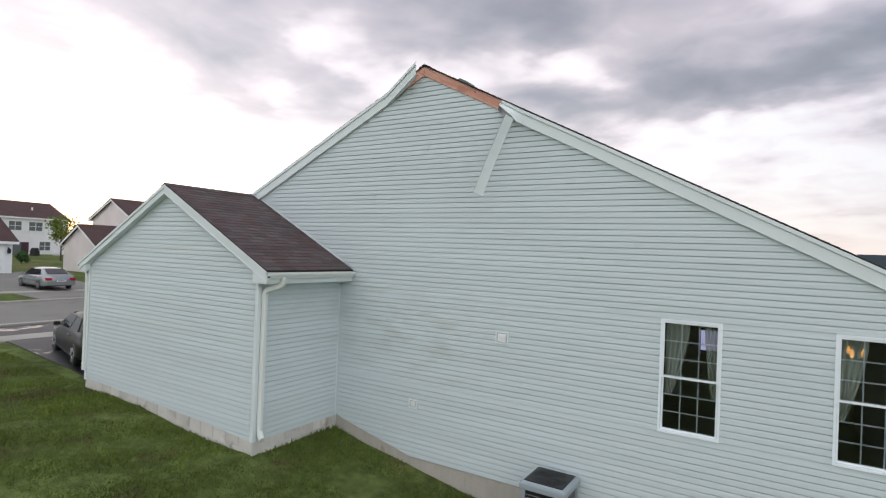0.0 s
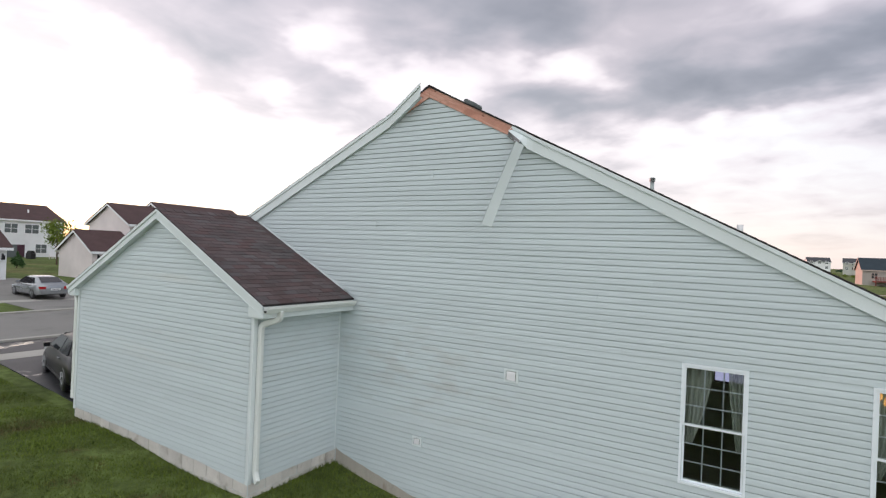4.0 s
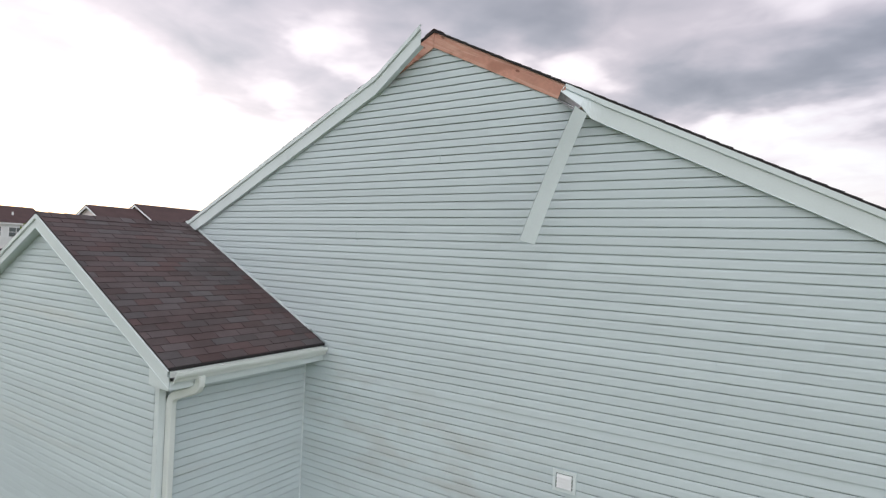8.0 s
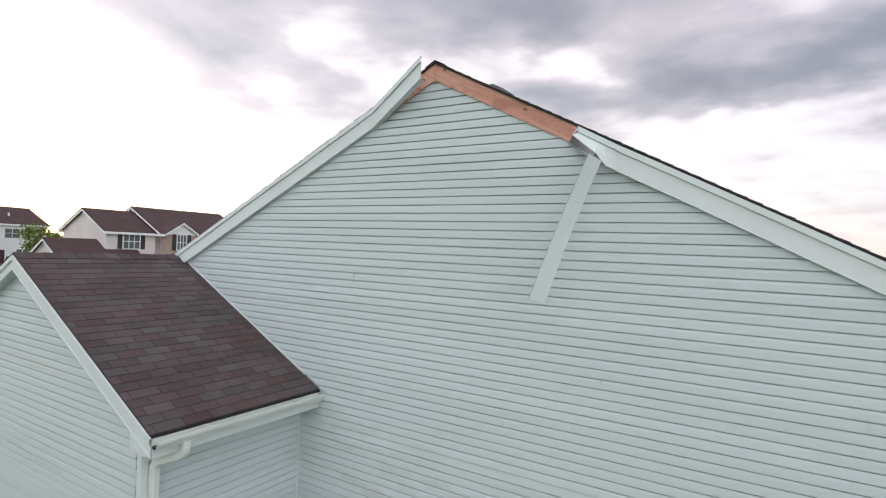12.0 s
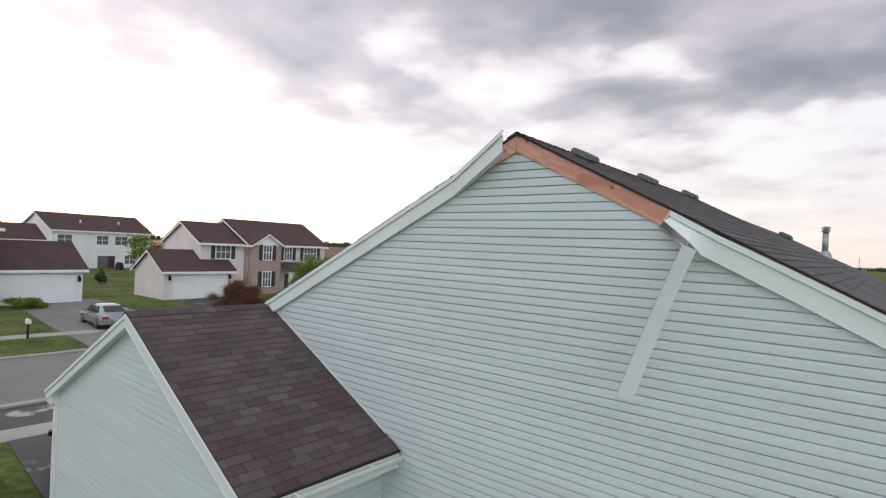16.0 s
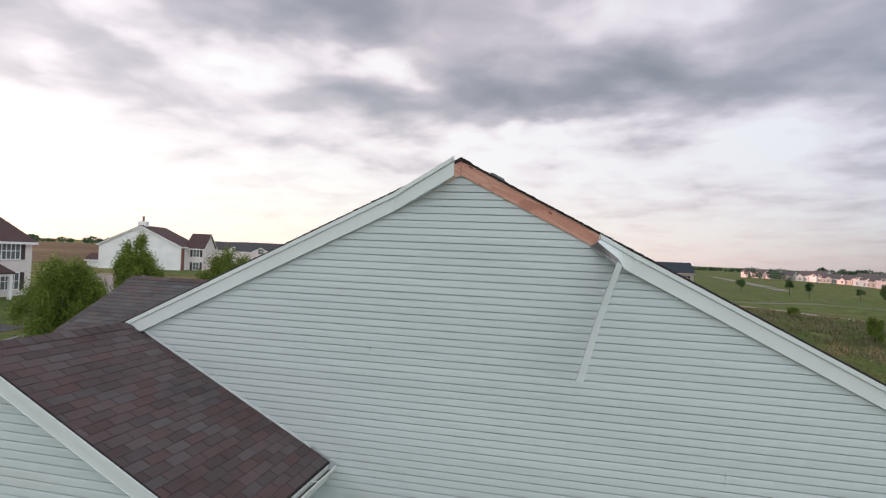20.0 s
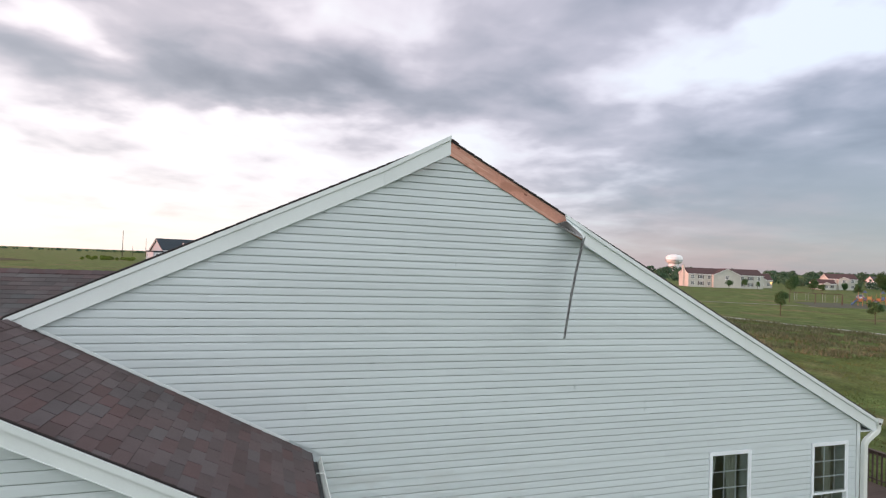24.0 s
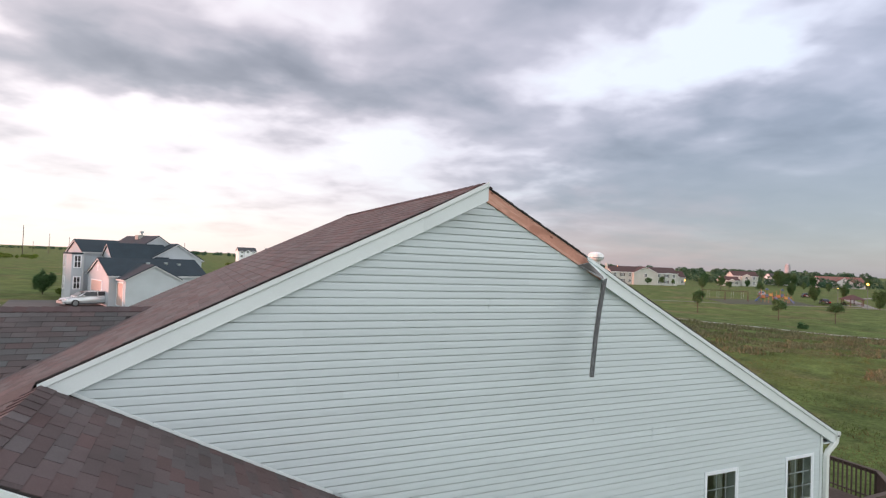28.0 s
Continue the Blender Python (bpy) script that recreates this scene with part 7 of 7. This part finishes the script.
def playground():
    p = thing("playground", "orange and blue climbing frame with slides", "playground", on_ground(122, 80, -56, 0) @ Matrix.Diagonal((0.5, 0.6, 0.95, 1)))
    rng = random.Random(2)
    for i in range(8):
        for j in range(3):
            x, y = -5.6 + i * 1.6, -1.6 + j * 1.6
            part("post", Geo().tube([(x, y, 0), (x, y, rng.uniform(1.9, 3.4))], 0.075, 6), (orange, yellow, orange)[(i + j) % 3], p)
    for i in range(7):
        x, z = -5.6 + i * 1.6, 0.9 + 0.3 * (i % 3)
        part("platform", Geo().box(x, x + 1.6, -1.6, 1.6, z, z + 0.1), mulch_mat, p)
        part("panel", Geo().box(x + 0.2, x + 1.4, -1.68, -1.6, z + 0.15, z + 0.85), (orange, blue_pl, yellow, deck_mat)[i % 4], p)
    for x in (-4.0, 2.4):
        part("canopy", Geo().prism([(x - 0.1, -0.9, 3.2), (x + 1.7, -0.9, 3.2), (x + 0.8, -0.9, 3.8)], (0, 1.8, 0)), blue_pl, p)
    for x, s in ((-5.7, -1), (5.7, 1), (0.0, 1)):
        part("slide", Geo().tube([(x, -1.6, 1.4), (x + s * 0.6, -2.0, 1.3), (x + s * 1.8, -2.6, 0.5), (x + s * 2.4, -3.0, 0.3)], 0.3, 8), (blue_pl, yellow, blue_pl)[s + 1], p)
    for k in range(5):
        x = -7.5 + k * 3.4
        part("arch", Geo().tube([(x, -2.4, 0), (x + 0.2, -2.4, 1.3), (x + 0.9, -2.4, 1.7), (x + 1.6, -2.4, 1.3), (x + 1.8, -2.4, 0)], 0.06, 5), orange, p)
    sw = thing("swing_frame", "dark swing frame beside the playground", "swing", on_ground(112, 86, -50, 0))
    for x in (-5, 0, 5):
        for s in (-1, 1):
            part("leg", Geo().tube([(x, 0, 2.4), (x, s * 1.2, 0)], 0.07, 6), bark_mat, sw)
    part("crossbar", Geo().tube([(-5, 0, 2.4), (5, 0, 2.4)], 0.07, 6), bark_mat, sw)
    for x in (-3.8, -1.6, 1.6, 3.8):
        part("swing_seat", Geo().box(x - 0.25, x + 0.25, -0.15, 0.15, 0.5, 0.55), black_mat, sw)
        for s in (-1, 1):
            part("chain", Geo().tube([(x + s * 0.24, 0, 0.55), (x + s * 0.24, 0, 2.4)], 0.025, 4), galv_mat, sw)


playground()
gaz = thing("gazebo", "open wooden gazebo with a brown hipped roof", "gazebo", on_ground(136, 70, 20, 0) @ Matrix.Scale(0.68, 4))
for i in range(6):
    q = math.pi / 3 * i
    part("post", Geo().box(3.4 * math.cos(q) - 0.12, 3.4 * math.cos(q) + 0.12, 3.4 * math.sin(q) - 0.12, 3.4 * math.sin(q) + 0.12, 0, 2.5), deck_mat, gaz)
part("roof", Geo().tube([(0, 0, 2.4), (0, 0, 2.55), (0, 0, 3.9), (0, 0, 4.1)], [4.3, 4.3, 0.9, 0.2], 6), brown_roof, gaz)
part("floor", Geo().tube([(0, 0, -0.1), (0, 0, 0.12)], 4.0, 6), concrete_mat, gaz)
for i in range(6):
    q0, q1 = math.pi / 3 * i, math.pi / 3 * (i + 1)
    part("rail", Geo().tube([(3.4 * math.cos(q0), 3.4 * math.sin(q0), 0.9), (3.4 * math.cos(q1), 3.4 * math.sin(q1), 0.9)], 0.07, 5), deck_mat, gaz)
tree("small green bush on the meadow", on_ground(22, 60.3, 0, 0), 1.3, 0.7, "green", 1800, 0.08, 0.03, 0.03, 56, "shrub")
ribbon("road", [(96, 380), (73, 212), (66, 182)], 5.0, 0.03, road_mat, "pale lane across the far lawn", "road")
shr = tree("low dark shrub beside the park path", on_ground(64.5, 38.0, 0, 0), 0.9, 0.7, "dark", 900, 0.12, 0.03, 0.03, 55, "shrub", "shrubs beside the path")
for x, y in ((128, 72), (140, 66), (138, 73)):
    copy_thing(shr, on_ground(x, y, x * 9, 0))
for x, y in ((120, 60), (140, 90), (152, 84)):
    car("dark car parked beside the park", graphite if x != 140 else silver, on_ground(x + 12, y + 14, 40))

# street lamps, already lit
lit = shining("sodium_lamp", (1.0, 0.42, 0.08), 7.0)
for x, y, hgt, s in ((124.6, 61.0, 5.4, 0.42), (172.0, 150.4, 2.7, 0.45), (182.3, 200.0, 7.6, 0.45), (122.1, 65.6, 4.3, 0.16)):
    l = thing("street_lamp", "lit street lamp on a tall pole", "street lamp", on_ground(x, y, 0, 0), "lit street lamps")
    part("pole", Geo().tube([(0, 0, -0.3), (0, 0, hgt)], [0.07, 0.045], 8), vent_mat, l)
    part("lantern", Geo().tube([(0, 0, hgt), (0, 0, hgt + s * 0.4), (0, 0, hgt + s)], [s * 0.3, s * 0.6, s * 0.35], 10), lit, l, "glowing globe")

# water tower, silo and large sheds on the skyline
# skyline grey, its haze painted in as colour
far_grey = surface("hazy_far_grey", (0.34, 0.34, 0.37), 0.8, 0.08, 0.2, 0.05, 2, 0.0)
wtow = thing("water_tower", "white water tower with a grey band", "water tower", pose(-9 + 0.651 * 900, -7 + 0.759 * 900, 0))
part("stem", Geo().tube([(0, 0, -5), (0, 0, 16)], [6.5, 7.5], 20), pvc_mat, wtow)
part("tank", Geo().tube([(0, 0, 15), (0, 0, 18), (0, 0, 20), (0, 0, 25), (0, 0, 28), (0, 0, 29.5)], [8, 11.5, 12.2, 12.2, 9, 3], 24), pvc_mat, wtow, smooth=True)
part("band", Geo().tube([(0, 0, 19.4), (0, 0, 21.2)], [12.4, 12.4], 24), galv_mat, wtow)
silo = thing("silo", "tall pale round-topped silo on the skyline", "silo", pose(-9 + 0.842 * 800, -7 + 0.539 * 800, 0))
part("barrel", Geo().tube([(0, 0, -4), (0, 0, 14.5), (0, 0, 17.5), (0, 0, 19)], [3.0, 3.0, 2.5, 0.9], 18), far_grey, silo)
for a, half, top in ((0.4944, 8.8, 15.8), (0.528, 16.5, 16.6), (0.568, 15.0, 16.2)):
    sh = thing("industrial_shed", "far pale flat-roofed industrial shed", "shed", pose(-5 + 900 * math.sin(a), -7 + 900 * math.cos(a), 0, 0, 0, -math.degrees(a)), "industrial sheds")
    part("wall", Geo().box(-half, half, 0, 30, -3, top), far_grey, sh)
    part("annex", Geo().box(half * 0.3, half + 2.5, -3, -0.05, -3, top * 0.86), far_grey, sh)
    part("roof_parapet", Geo().box(-half - 0.2, half + 0.2, -0.2, 30.2, top, top + 0.8), galv_mat, sh)
# power poles to the north-west
for a, r, h in ((-0.228, 300, 13.5), (-0.2158, 520, 8), (-0.1968, 450, 13), (-0.1724, 450, 11.5), (-0.0131, 420, 11)):
    pl = thing("power_pole", "thin dark power pole on the rise", "power pole", on_ground(-9 + r * math.sin(a), -7 + r * math.cos(a), 0, 0), "power poles")
    part("pole", Geo().tube([(0, 0, -0.5), (0, 0, h)], [0.17, 0.11], 6), bark_mat, pl)
    part("pole_cap", Geo().tube([(0, 0, h), (0, 0, h + 0.3)], [0.13, 0.05], 6), galv_mat, pl)

# ---------------------------------------------------------------- inside the windows
tv = thing("television", "flat television showing a bright picture indoors", "television", pose(0.0, 5.2, 1.72, 0, 0, 0))
part("bezel", Geo().box(-0.40, 0.40, 0.0, 0.06, -0.02, 0.54), black_mat, tv)
part("screen", Geo().box(-0.37, 0.37, -0.006, 0.0, 0.02, 0.50), shining("tv_picture", (0.62, 0.60, 0.95), 0.75), tv, "glowing lilac picture")
part("wall_arm", Geo().box(-0.08, 0.08, 0.06, 1.85, 0.3, 0.42), black_mat, tv)
lampi = thing("chandelier", "lit brass chandelier with candle bulbs", "chandelier", pose(2.12, 1.5, 2.28))
part("stem", Geo().tube([(0, 0, 0.2), (0, 0, 1.0)], 0.012, 6), bark_mat, lampi)
warm = shining("warm_bulb", (1.0, 0.42, 0.08), 3.5)
for i in range(5):
    q = 2 * math.pi * i / 5
    part("arm", Geo().tube([(0, 0, 0.25), (0.12 * math.cos(q), 0.12 * math.sin(q), 0.12), (0.24 * math.cos(q), 0.24 * math.sin(q), 0.18)], 0.01, 5), bark_mat, lampi)
    part("bulb", Geo().tube([(0.24 * math.cos(q), 0.24 * math.sin(q), 0.18), (0.24 * math.cos(q), 0.24 * math.sin(q), 0.24), (0.24 * math.cos(q), 0.24 * math.sin(q), 0.32)], [0.02, 0.032, 0.006], 8), warm, lampi)


# ---------------------------------------------------------------- grass
def patchy(x, y, size, seed):
    """A smooth uneven field between about -1 and 1."""
    rng = np.random.RandomState(seed)
    out = 0.0
    for i in range(14):
        q, w = rng.uniform(0, 2 * np.pi), 2 * np.pi / (size * rng.uniform(0.5, 1.9))
        out = out + np.sin((x * np.cos(q) + y * np.sin(q)) * w + rng.uniform(0, 6.28))
    return out / 4.0


def blades(name, label, xr, yr, n, h, seed, mat, skip, wide=0.010):
    rng = np.random.RandomState(seed)
    x, y = rng.uniform(*xr, n), rng.uniform(*yr, n)
    ok = ~skip(x, y)
    x, y = x[ok], y[ok]
    k = len(x)
    clump = np.clip(1.0 + 0.5 * patchy(x, y, 2.4, seed + 50), 0.4, 1.8)
    z = ground_height(x, y) - 0.01
    q = rng.uniform(0, 2 * np.pi, k)
    hh = h * clump * rng.uniform(0.5, 1.3, k)
    w = wide * (1 + 0.6 * rng.rand(k))
    lx, ly = rng.normal(0, 0.35, k) * hh, rng.normal(0, 0.35, k) * hh
    v = np.stack([np.stack([x - np.cos(q) * w, y - np.sin(q) * w, z], 1), np.stack([x + np.cos(q) * w, y + np.sin(q) * w, z], 1), np.stack([x + lx, y + ly, z + hh], 1)], 1).reshape(-1, 3)
    g = Geo()
    g.v = v.tolist()
    g.f = [(3 * i, 3 * i + 1, 3 * i + 2) for i in range(k)]
    tagged(part(name, g, mat, fix=False), label, "grass", kind="stuff")


blades("grass", "thick uneven lawn grass beside the house", (-19, -1.5), (-8.5, 0), 150000, 0.055, 7, blade_mat, lambda x, y: ((x > G_L) & (x < G_R) & (y > G_Y)) | ((x < -13.5) & (y > -2.2)) | ((x < -20.6)))
blades("meadow_weeds", "tall brownish weeds beside the park path", (6, 72), (-6, 74), 170000, 0.26, 9, meadow_mat, lambda x, y: (x > 41.5 + (51.4 - y) * 1.05) | (x < 11.0 + (51.4 - y) * 0.92 + 13 * patchy(x, y, 16, 5)) | (patchy(x, y, 5, 3) > 0.45), wide=0.04)
blades("meadow_grass", "rough tufted grass across the meadow", (10, 58), (-8, 60), 170000, 0.10, 10, rough_mat, lambda x, y: (patchy(x, y, 6, 8) < -0.6) | (x > 40.0 + (51.4 - y) * 1.02), wide=0.017)

# ---------------------------------------------------------------- the garage shingles, tab by tab
tab_pieces(roof_garage, (G_X, -0.018, G_Z), (G_X, GY0, G_Z), (G_EAVE - G_X, 0, garage_roof(G_EAVE) - G_Z), seed=31)
